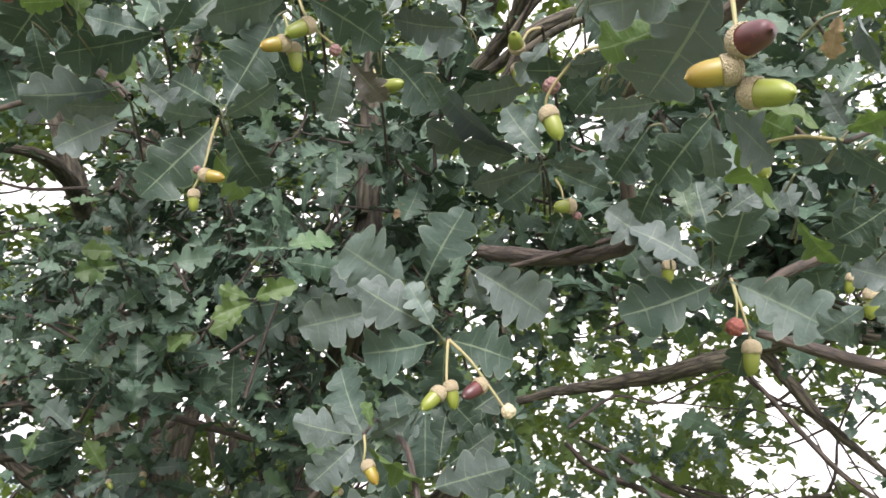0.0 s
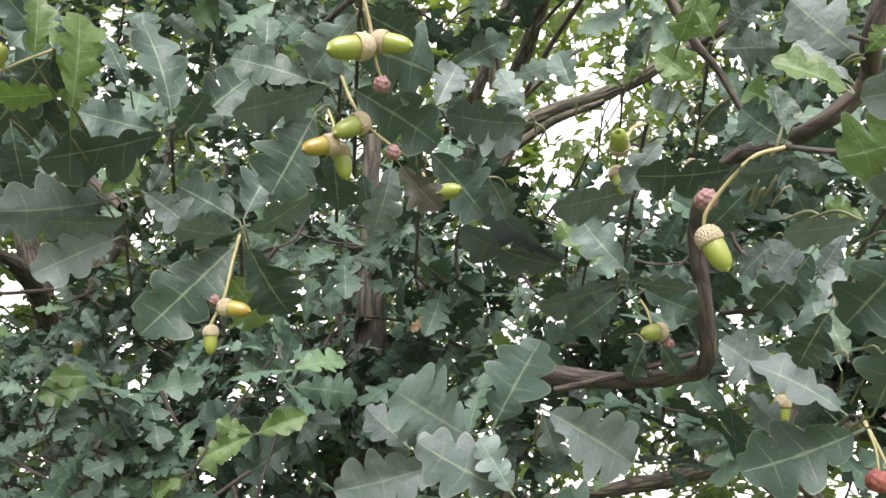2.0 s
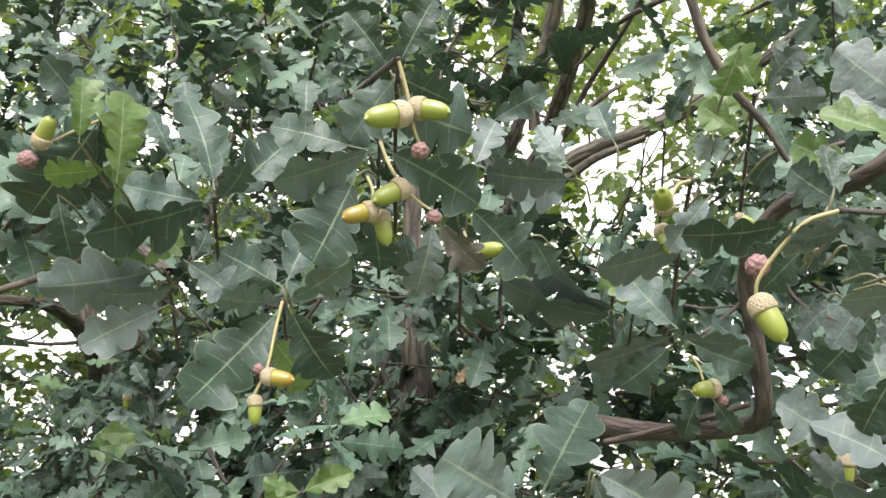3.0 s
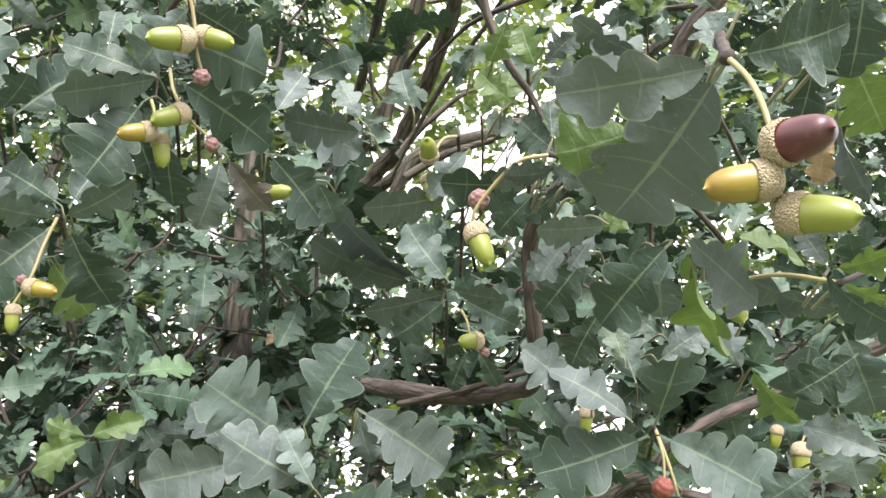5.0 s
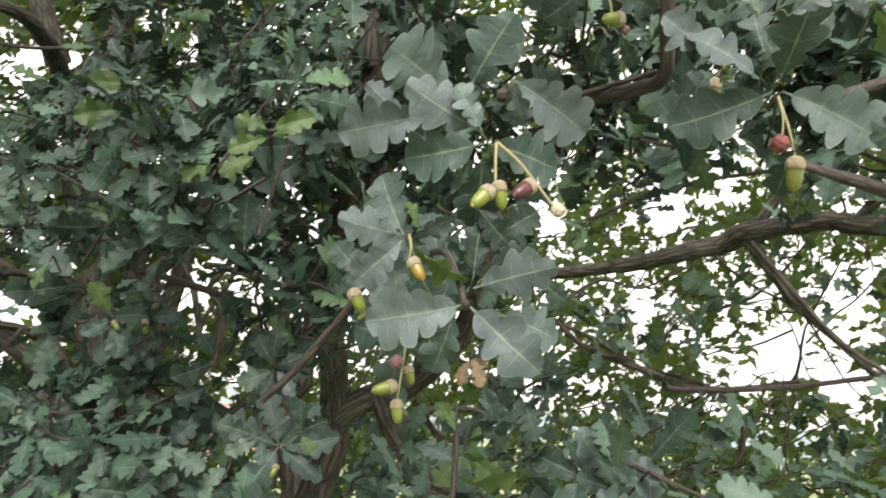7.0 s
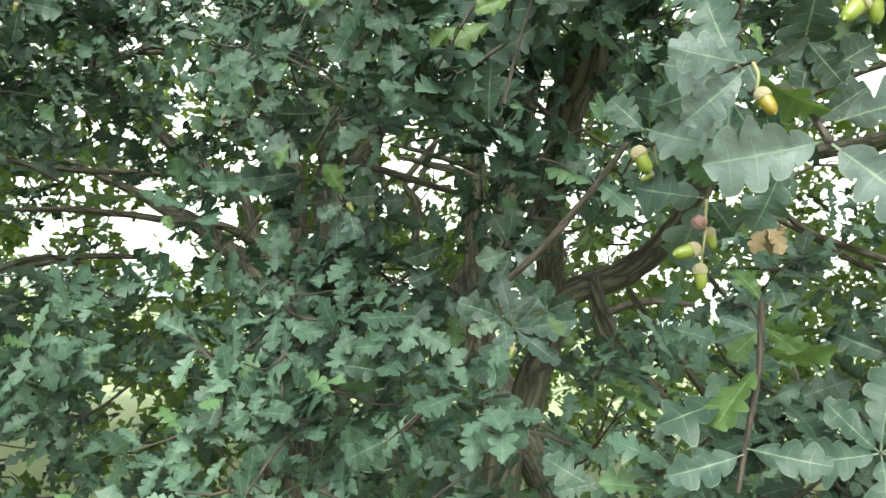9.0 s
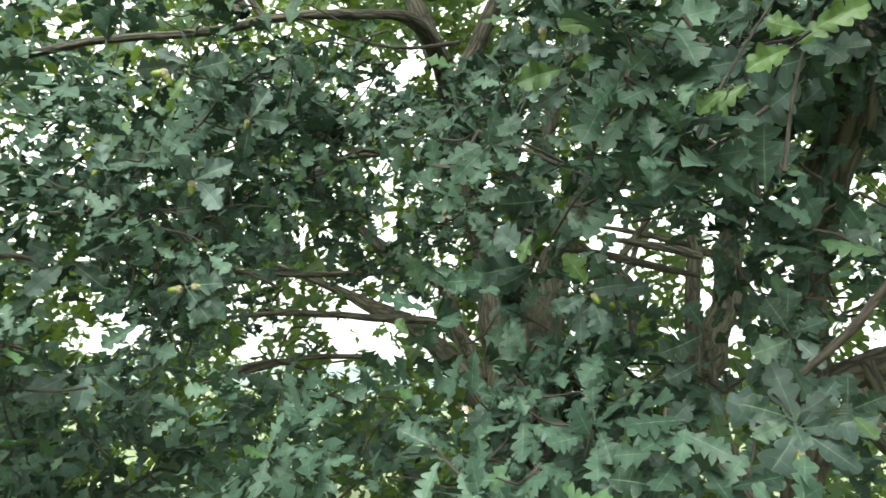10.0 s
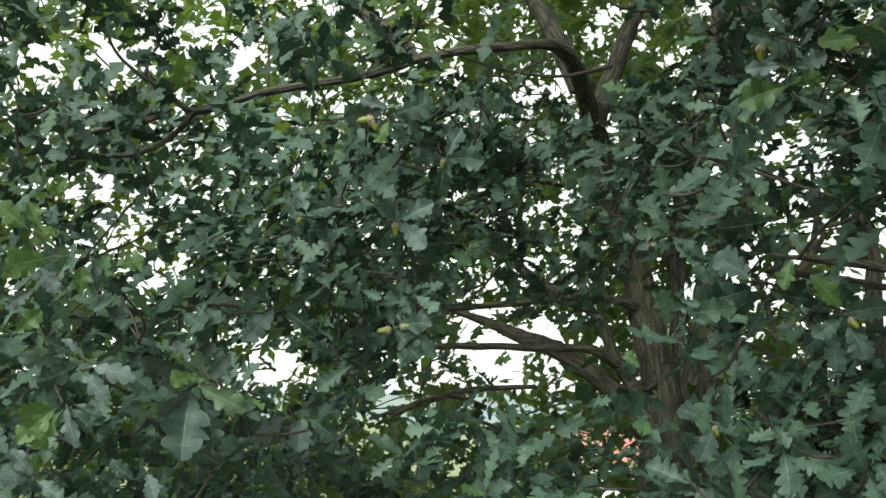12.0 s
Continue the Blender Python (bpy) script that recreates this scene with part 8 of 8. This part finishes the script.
stalk(s, [(-0.545, 1.539, 1.643), (-0.550, 1.525, 1.641), (-0.557, 1.521, 1.633)], 0.0016, "petiole", PETIOLE)
leaf(s, (-0.557, 1.521, 1.633), (-0.547, 1.515, 1.579), 0, False, 1.09)
acorn(s, (-0.529, 1.491, 1.653), (-0.517, 1.489, 1.637))
h = (-1.606, 1.470, 1.723)
s = sprig(h, "oak twig with a light green shoot among dark leaves")
stalk(s, [(-1.606, 1.497, 1.712), (-1.607, 1.474, 1.707), (-1.607, 1.459, 1.696)], 0.0016, "petiole", PETIOLE)
leaf(s, (-1.607, 1.459, 1.696), (-1.551, 1.461, 1.760), 55, True, 0.92)
leaf(s, (-1.597, 1.479, 1.715), (-1.530, 1.504, 1.663), 0, False, 1.09)
leaf(s, (-1.608, 1.470, 1.714), (-1.635, 1.416, 1.644), 0, False, 1.01)
leaf(s, (-1.600, 1.474, 1.733), (-1.544, 1.487, 1.788), 50, 'dusty', 0.92)
leaf(s, (-1.621, 1.470, 1.727), (-1.651, 1.415, 1.745), 0, False, 1.05)
stalk(s, [(-1.606, 1.500, 1.719), (-1.603, 1.488, 1.728), (-1.599, 1.488, 1.734)], 0.0016, "petiole", PETIOLE)
leaf(s, (-1.599, 1.488, 1.734), (-1.508, 1.521, 1.761), 10, False, 1.01)
h = (-1.578, 1.506, 1.488)
s = sprig(h, "oak twig end with broad leaves over a gap")
leaf(s, (-1.564, 1.517, 1.493), (-1.540, 1.485, 1.421), 0, False, 1.18)
leaf(s, (-1.585, 1.500, 1.493), (-1.623, 1.414, 1.432), -20, 'dusty', 0.92)
stalk(s, [(-1.573, 1.543, 1.484), (-1.568, 1.531, 1.487), (-1.562, 1.532, 1.487)], 0.0016, "petiole", PETIOLE)
leaf(s, (-1.562, 1.532, 1.487), (-1.508, 1.560, 1.451), 0, False, 1.09)
leaf(s, (-1.585, 1.513, 1.499), (-1.512, 1.559, 1.516), 20, False, 1.01)
h = (-1.375, 0.768, 1.711)
s = sprig(h, "fresh light green oak leaves at the crown's edge")
leaf(s, (-1.371, 0.777, 1.701), (-1.374, 0.726, 1.683), 0, True, 1.22)
leaf(s, (-1.375, 0.763, 1.730), (-1.375, 0.750, 1.767), 10, True, 1.05)
leaf(s, (-1.380, 0.761, 1.711), (-1.360, 0.767, 1.737), 0, True, 1.09)
stalk(s, [(-1.372, 0.788, 1.714), (-1.369, 0.761, 1.724), (-1.365, 0.741, 1.730)], 0.0016, "petiole", PETIOLE)
leaf(s, (-1.365, 0.741, 1.730), (-1.372, 0.704, 1.752), 0, True, 1.18)
stalk(s, [(-1.376, 0.799, 1.706), (-1.382, 0.781, 1.702), (-1.388, 0.773, 1.692)], 0.0016, "petiole", PETIOLE)
leaf(s, (-1.388, 0.773, 1.692), (-1.368, 0.792, 1.661), 0, 'dusty', 1.09)
stalk(s, [(-1.366, 0.770, 1.620), (-1.365, 0.747, 1.615), (-1.364, 0.734, 1.603)], 0.0016, "petiole", PETIOLE)
leaf(s, (-1.364, 0.734, 1.603), (-1.338, 0.751, 1.628), 0, True, 1.09)
stalk(s, [(-1.380, 0.798, 1.680), (-1.381, 0.778, 1.675), (-1.383, 0.768, 1.663)], 0.0016, "petiole", PETIOLE)
leaf(s, (-1.383, 0.768, 1.663), (-1.381, 0.741, 1.641), 0, 'dusty', 1.01)
h = (-1.442, 0.823, 1.795)
s = sprig(h, "young oak leaves on a short side twig")
leaf(s, (-1.445, 0.819, 1.794), (-1.425, 0.823, 1.820), 0, True, 1.13)
leaf(s, (-1.444, 0.820, 1.798), (-1.447, 0.800, 1.792), 0, True, 1.01)
stalk(s, [(-1.436, 0.892, 1.682), (-1.435, 0.875, 1.677), (-1.435, 0.869, 1.666)], 0.0016, "petiole", PETIOLE)
leaf(s, (-1.435, 0.869, 1.666), (-1.420, 0.865, 1.702), 0, True, 1.26)
stalk(s, [(-1.464, 0.958, 1.727), (-1.466, 0.947, 1.726), (-1.468, 0.947, 1.720)], 0.0016, "petiole", PETIOLE)
leaf(s, (-1.468, 0.947, 1.720), (-1.434, 0.971, 1.735), 0, True, 1.26)
stalk(s, [(-1.424, 0.907, 1.685), (-1.423, 0.892, 1.680), (-1.421, 0.887, 1.669)], 0.0016, "petiole", PETIOLE)
leaf(s, (-1.421, 0.887, 1.669), (-1.410, 0.878, 1.710), 38, 'dusty', 0.92)
leaf(s, (-1.441, 0.827, 1.788), (-1.433, 0.817, 1.757), 0, False, 1.01)

h = (-1.455, 0.902, 1.580)
s = sprig(h, "grey-green oak leaves crowded round a forked twig")
leaf(s, (-1.451, 0.907, 1.573), (-1.394, 0.935, 1.565), -25, 'dusty', 0.92)
leaf(s, (-1.456, 0.901, 1.578), (-1.456, 0.839, 1.545), -15, False, 0.94)
leaf(s, (-1.455, 0.902, 1.586), (-1.462, 0.874, 1.612), 30, 'dusty', 0.92)
leaf(s, (-1.456, 0.917, 1.580), (-1.419, 0.933, 1.597), 40, False, 0.92)
leaf(s, (-1.459, 0.898, 1.564), (-1.414, 0.912, 1.537), -20, 'dusty', 0.92)
stalk(s, [(-1.450, 0.956, 1.572), (-1.448, 0.945, 1.575), (-1.446, 0.947, 1.573)], 0.0016, "petiole", PETIOLE)
leaf(s, (-1.446, 0.947, 1.573), (-1.394, 0.965, 1.547), -15, False, 0.94)
stalk(s, [(-1.455, 0.931, 1.575), (-1.457, 0.901, 1.579), (-1.460, 0.879, 1.579)], 0.0016, "petiole", PETIOLE)
leaf(s, (-1.460, 0.879, 1.579), (-1.458, 0.816, 1.576), -30, 'dusty', 0.92)
leaf(s, (-1.456, 0.884, 1.590), (-1.461, 0.844, 1.604), 20, False, 0.92)
h = (-1.429, 0.854, 1.524)
s = sprig(h, "drooping light green oak leaves beside pale ones")
leaf(s, (-1.433, 0.849, 1.517), (-1.434, 0.797, 1.482), 10, True, 0.98)
leaf(s, (-1.428, 0.855, 1.515), (-1.422, 0.814, 1.469), 0, True, 0.92)
leaf(s, (-1.426, 0.858, 1.522), (-1.406, 0.852, 1.469), 40, 'dusty', 0.92)
leaf(s, (-1.433, 0.848, 1.522), (-1.441, 0.803, 1.509), -20, True, 0.92)
leaf(s, (-1.431, 0.868, 1.518), (-1.406, 0.885, 1.489), 0, False, 0.92)
leaf(s, (-1.429, 0.871, 1.522), (-1.400, 0.893, 1.507), 20, False, 0.92)
h = (-1.399, 0.802, 1.432)
s = sprig(h, "grey-green oak leaves low on a drooping twig")
leaf(s, (-1.399, 0.802, 1.434), (-1.399, 0.774, 1.467), 0, 'dusty', 0.98)
leaf(s, (-1.397, 0.804, 1.431), (-1.357, 0.811, 1.417), -20, False, 0.92)
leaf(s, (-1.401, 0.800, 1.432), (-1.395, 0.758, 1.436), 0, 'dusty', 0.98)
leaf(s, (-1.396, 0.806, 1.434), (-1.394, 0.797, 1.461), 40, True, 0.92)
stalk(s, [(-1.436, 1.000, 1.411), (-1.438, 0.990, 1.415), (-1.440, 0.991, 1.413)], 0.0016, "petiole", PETIOLE)
leaf(s, (-1.440, 0.991, 1.413), (-1.449, 0.956, 1.438), 0, False, 0.92)
stalk(s, [(-1.428, 1.011, 1.422), (-1.430, 1.001, 1.425), (-1.432, 1.003, 1.425)], 0.0016, "petiole", PETIOLE)
leaf(s, (-1.432, 1.003, 1.425), (-1.398, 0.994, 1.392), 20, False, 0.92)
h = (-0.247, 1.486, 1.594)
s = sprig(h, "wide oak rosette near the open end of a bough")
leaf(s, (-0.249, 1.486, 1.590), (-0.294, 1.447, 1.560), -15, False, 1.215)
leaf(s, (-0.251, 1.486, 1.601), (-0.274, 1.463, 1.641), 10, False, 1.26)
leaf(s, (-0.242, 1.486, 1.591), (-0.212, 1.457, 1.556), 10, 'dusty', 1.08)
leaf(s, (-0.253, 1.495, 1.610), (-0.248, 1.481, 1.659), 20, False, 1.17)
leaf(s, (-0.243, 1.496, 1.600), (-0.205, 1.474, 1.615), 0, False, 1.08)
leaf(s, (-0.247, 1.486, 1.590), (-0.251, 1.458, 1.550), -20, False, 1.08)
h = (-0.250, 1.437, 1.486)
s = sprig(h, "broad oak leaves on a twig close over another")
leaf(s, (-0.256, 1.437, 1.484), (-0.305, 1.407, 1.501), 0, False, 1.35)
leaf(s, (-0.253, 1.437, 1.479), (-0.285, 1.405, 1.455), -20, False, 1.08)
leaf(s, (-0.243, 1.437, 1.487), (-0.205, 1.417, 1.513), 15, 'dusty', 1.17)
stalk(s, [(-0.204, 1.452, 1.492), (-0.195, 1.429, 1.498), (-0.184, 1.415, 1.500)], 0.0016, "petiole", PETIOLE)
leaf(s, (-0.184, 1.415, 1.500), (-0.181, 1.395, 1.541), 0, False, 1.26)
stalk(s, [(-0.203, 1.452, 1.489), (-0.194, 1.429, 1.494), (-0.182, 1.415, 1.496)], 0.0016, "petiole", PETIOLE)
leaf(s, (-0.182, 1.415, 1.496), (-0.149, 1.383, 1.517), 0, False, 1.17)
stalk(s, [(-0.200, 1.451, 1.486), (-0.190, 1.428, 1.490), (-0.179, 1.415, 1.491)], 0.0016, "petiole", PETIOLE)
leaf(s, (-0.179, 1.415, 1.491), (-0.152, 1.382, 1.467), -15, False, 1.08)
leaf(s, (-0.247, 1.437, 1.476), (-0.231, 1.405, 1.445), 0, False, 1.17)
stalk(s, [(-0.205, 1.452, 1.485), (-0.195, 1.429, 1.490), (-0.184, 1.415, 1.491)], 0.0016, "petiole", PETIOLE)
leaf(s, (-0.184, 1.415, 1.491), (-0.206, 1.406, 1.477), 30, False, 0.99)
h = (-0.368, 1.581, 1.605)
s = sprig(h, "three broad oak leaves reaching out of the shade")
leaf(s, (-0.373, 1.581, 1.599), (-0.426, 1.537, 1.562), -15, False, 1.17)
leaf(s, (-0.372, 1.581, 1.609), (-0.394, 1.556, 1.644), 0, False, 1.215)
leaf(s, (-0.362, 1.582, 1.605), (-0.340, 1.571, 1.636), 20, False, 1.08)
stalk(s, [(-0.374, 1.617, 1.574), (-0.376, 1.600, 1.568), (-0.378, 1.592, 1.557)], 0.0016, "petiole", PETIOLE)
leaf(s, (-0.378, 1.592, 1.557), (-0.421, 1.558, 1.523), 0, False, 1.17)
stalk(s, [(-0.380, 1.620, 1.522), (-0.381, 1.601, 1.516), (-0.383, 1.592, 1.504)], 0.0016, "petiole", PETIOLE)
leaf(s, (-0.383, 1.592, 1.504), (-0.422, 1.556, 1.461), 0, False, 1.26)
stalk(s, [(-0.370, 1.620, 1.531), (-0.370, 1.602, 1.525), (-0.370, 1.593, 1.513)], 0.0016, "petiole", PETIOLE)
leaf(s, (-0.370, 1.593, 1.513), (-0.345, 1.574, 1.484), 0, False, 1.08)
h = (-0.397, 1.421, 1.383)
s = sprig(h, "pale broad oak leaves low in the shade")
stalk(s, [(-0.401, 1.451, 1.378), (-0.411, 1.429, 1.382), (-0.423, 1.418, 1.381)], 0.0016, "petiole", PETIOLE)
leaf(s, (-0.423, 1.418, 1.381), (-0.470, 1.371, 1.398), 0, False, 1.17)
stalk(s, [(-0.435, 1.458, 1.371), (-0.444, 1.440, 1.373), (-0.456, 1.432, 1.370)], 0.0016, "petiole", PETIOLE)
leaf(s, (-0.456, 1.432, 1.370), (-0.501, 1.396, 1.380), 0, False, 0.98)
leaf(s, (-0.399, 1.422, 1.390), (-0.421, 1.402, 1.424), 0, 'dusty', 1.17)
leaf(s, (-0.394, 1.422, 1.386), (-0.372, 1.418, 1.419), 20, False, 1.08)
stalk(s, [(-0.454, 1.443, 1.381), (-0.464, 1.421, 1.386), (-0.475, 1.410, 1.386)], 0.0016, "petiole", PETIOLE)
leaf(s, (-0.475, 1.410, 1.386), (-0.495, 1.383, 1.362), 0, False, 0.98)

# upright shoot with narrow yellow-green leaves
h = (0.047, 1.022, 1.528)
s = sprig(h, "upright oak shoot with narrow yellow-green leaves", back=(0.0, 0.05, 0.03))
stalk(s, [h, (0.048, 1.020, 1.464), (0.040, 1.015, 1.401), (0.034, 1.016, 1.339)], 0.006, "twig", TWIG)
leaf(s, (0.048, 1.022, 1.502), (0.075, 0.999, 1.502), 60, True)
leaf(s, (0.048, 1.021, 1.477), (0.106, 0.984, 1.478), 65, True)
leaf(s, (0.048, 1.020, 1.464), (0.001, 0.988, 1.407), 60, True)
leaf(s, (0.048, 1.021, 1.496), (0.010, 1.024, 1.512), 20)
leaf(s, (0.044, 1.019, 1.439), (-0.047, 0.998, 1.401), 50)
leaf(s, (0.044, 1.018, 1.426), (0.096, 1.013, 1.444), 50)
leaf(s, (0.054, 1.021, 1.519), (0.122, 1.012, 1.534), 70)
leaf(s, h, (0.027, 1.042, 1.563), 10, True)
leaf(s, (0.038, 1.013, 1.383), (0.109, 0.983, 1.376), 10)
leaf(s, (0.037, 1.012, 1.377), (-0.029, 0.990, 1.350), 0)
# broad dark sprigs low over the meadow
for hub, tips in [
    ((0.172, 1.045, 1.387), [(0.090, 1.026, 1.367), (0.114, 1.040, 1.430), (0.178, 1.052, 1.480), (0.239, 1.014, 1.444), (0.254, 0.993, 1.388), (0.176, 1.003, 1.325)]),
    ((0.283, 1.073, 1.436), [(0.216, 1.073, 1.462), (0.281, 1.077, 1.515), (0.352, 1.030, 1.472), (0.335, 1.020, 1.403), (0.257, 1.042, 1.368)]),
    ((0.219, 1.145, 1.479), [(0.149, 1.160, 1.501), (0.209, 1.148, 1.542), (0.289, 1.127, 1.514), (0.248, 1.115, 1.435)]),
]:
    s = sprig(hub, "broad dark oak rosette low over the meadow")
    for k, tip in enumerate(tips):
        leaf(s, hub, tip, 18 * math.sin(k * 2.1))


# young light-green shoots among the dark leaves
def young_shoot(hub, tips, label="light green young shoot on a dark oak twig"):
    s = sprig(hub, label)
    for tip, tilt in tips:
        leaf(s, hub, tip, tilt, True)


young_shoot((-0.307, 1.168, 1.851), [((-0.343, 1.165, 1.828), 30)])
young_shoot((-0.850, 1.517, 1.583), [((-0.872, 1.507, 1.609), 0)])
young_shoot((-1.379, 1.065, 1.558), [((-1.389, 1.036, 1.563), 0)])
young_shoot((-0.225, 1.143, 1.898), [((-0.266, 1.122, 1.904), 10), ((-0.171, 1.131, 1.923), -10)])
young_shoot((-0.306, 1.192, 1.860), [((-0.340, 1.170, 1.832), 15)])
young_shoot((-0.583, 1.345, 1.726), [((-0.602, 1.331, 1.685), 40)])
young_shoot((0.060, 1.071, 1.502), [((0.028, 1.062, 1.466), 30), ((0.078, 1.069, 1.531), 40), ((0.105, 1.065, 1.473), 20)])
young_shoot((-0.240, 1.210, 1.909), [((-0.289, 1.181, 1.885), 15), ((-0.196, 1.202, 1.941), -25)])
young_shoot((-0.464, 1.279, 1.994), [((-0.515, 1.236, 1.985), 20)])
young_shoot((0.201, 1.008, 2.300), [((0.218, 0.980, 2.335), 15), ((0.178, 1.002, 2.316), -10)])
young_shoot((0.150, 1.023, 2.079), [((0.116, 1.009, 2.119), 15), ((0.173, 1.015, 2.088), -10)])
young_shoot((0.432, 1.006, 2.495), [((0.402, 0.988, 2.527), 10), ((0.453, 0.981, 2.509), -20)])


# a withered cluster
h = (0.061, 1.086, 1.614)
s = sprig(h, "small cluster of withered brown oak leaves")
for tip, tilt in (((0.045, 1.080, 1.583), 30), ((0.078, 1.067, 1.584), -30), ((0.062, 1.089, 1.578), 60), ((0.082, 1.085, 1.607), 20)):
    leaf(s, h, tip, tilt, "dry")
h = (0.382, 0.566, 2.100)
s = sprig(h, "withered oak leaf on a dark twig")
leaf(s, h, (0.398, 0.569, 2.084), 20, "dry")
h = (-0.033, 1.255, 2.090)
s = sprig(h, "withered oak leaf between dark leaves")
leaf(s, h, (-0.049, 1.253, 2.063), 20, "dry")


# ---- a house beyond the meadow ----
def house(at, turn):
    """A small white house with a red tiled roof."""
    h = thing("house", "small white house with a red roof beyond the meadow", "house", at=at)
    h.rotation_euler = (0, 0, radians(turn))
    white, n, l, b = material("white_plaster")
    l.new(ramp(n, l, noise_tex(n, l, 3.0, 5), [(0.3, (0.62, 0.60, 0.56)), (0.7, (0.78, 0.77, 0.74))]), b.inputs["Base Color"])
    red, n, l, b = material("red_roof_tiles")
    l.new(ramp(n, l, noise_tex(n, l, 5.0, 5), [(0.3, (0.29, 0.12, 0.10)), (0.7, (0.38, 0.18, 0.16))]), b.inputs["Base Color"])
    pane, n, l, b = material("window_pane")
    b.inputs["Base Color"].default_value, b.inputs["Roughness"].default_value = (0.05, 0.06, 0.07, 1), 0.1

    def box(name, x0, x1, y0, y1, z0, z1, mat):
        bm = bmesh.new()
        bmesh.ops.create_cube(bm, size=1)
        for v in bm.verts:
            v.co = ((x0 + x1) / 2 + v.co.x * (x1 - x0), (y0 + y1) / 2 + v.co.y * (y1 - y0), (z0 + z1) / 2 + v.co.z * (z1 - z0))
        ob = part(name, bm, mat, h)
        for p in ob.data.polygons:
            p.use_smooth = False
        return ob

    box("wall", -4.5, 4.5, -3.5, 3.5, -1.0, 3.0, white)
    for side in (-1, 1):
        bm = bmesh.new()
        rows = [(0, 0, 5.6), (0, side * 4.1, 2.75)]
        vs = [bm.verts.new((x, y, z + dz)) for dz in (0, 0.18) for x in (-4.9, 4.9) for _, y, z in rows]
        for q in ((0, 1, 3, 2), (4, 6, 7, 5), (0, 2, 6, 4), (1, 5, 7, 3), (0, 4, 5, 1), (2, 3, 7, 6)):
            bm.faces.new([vs[k] for k in q])
        bmesh.ops.recalc_face_normals(bm, faces=bm.faces)
        ob = part("roof", bm, red, h, "red tiled roof slope")
        for p in ob.data.polygons:
            p.use_smooth = False
    for x in (-3, -1, 1, 3):
        box("window", x - 0.5, x + 0.5, -3.54, -3.48, 1.0, 2.2, pane)
    for x in (-4.4, 4.4):
        bm = bmesh.new()
        vs = [bm.verts.new(p) for p in ((x, -3.5, 3.0), (x, 3.5, 3.0), (x, 0, 5.5))]
        bm.faces.new(vs)
        r = bmesh.ops.extrude_face_region(bm, geom=bm.faces[:])
        bmesh.ops.translate(bm, verts=[v for v in r["geom"] if isinstance(v, bmesh.types.BMVert)], vec=(0.1 if x < 0 else -0.1, 0, 0))
        part("gable", bm, white, h)


house((-17.29, 57.61, -5.50), 35)
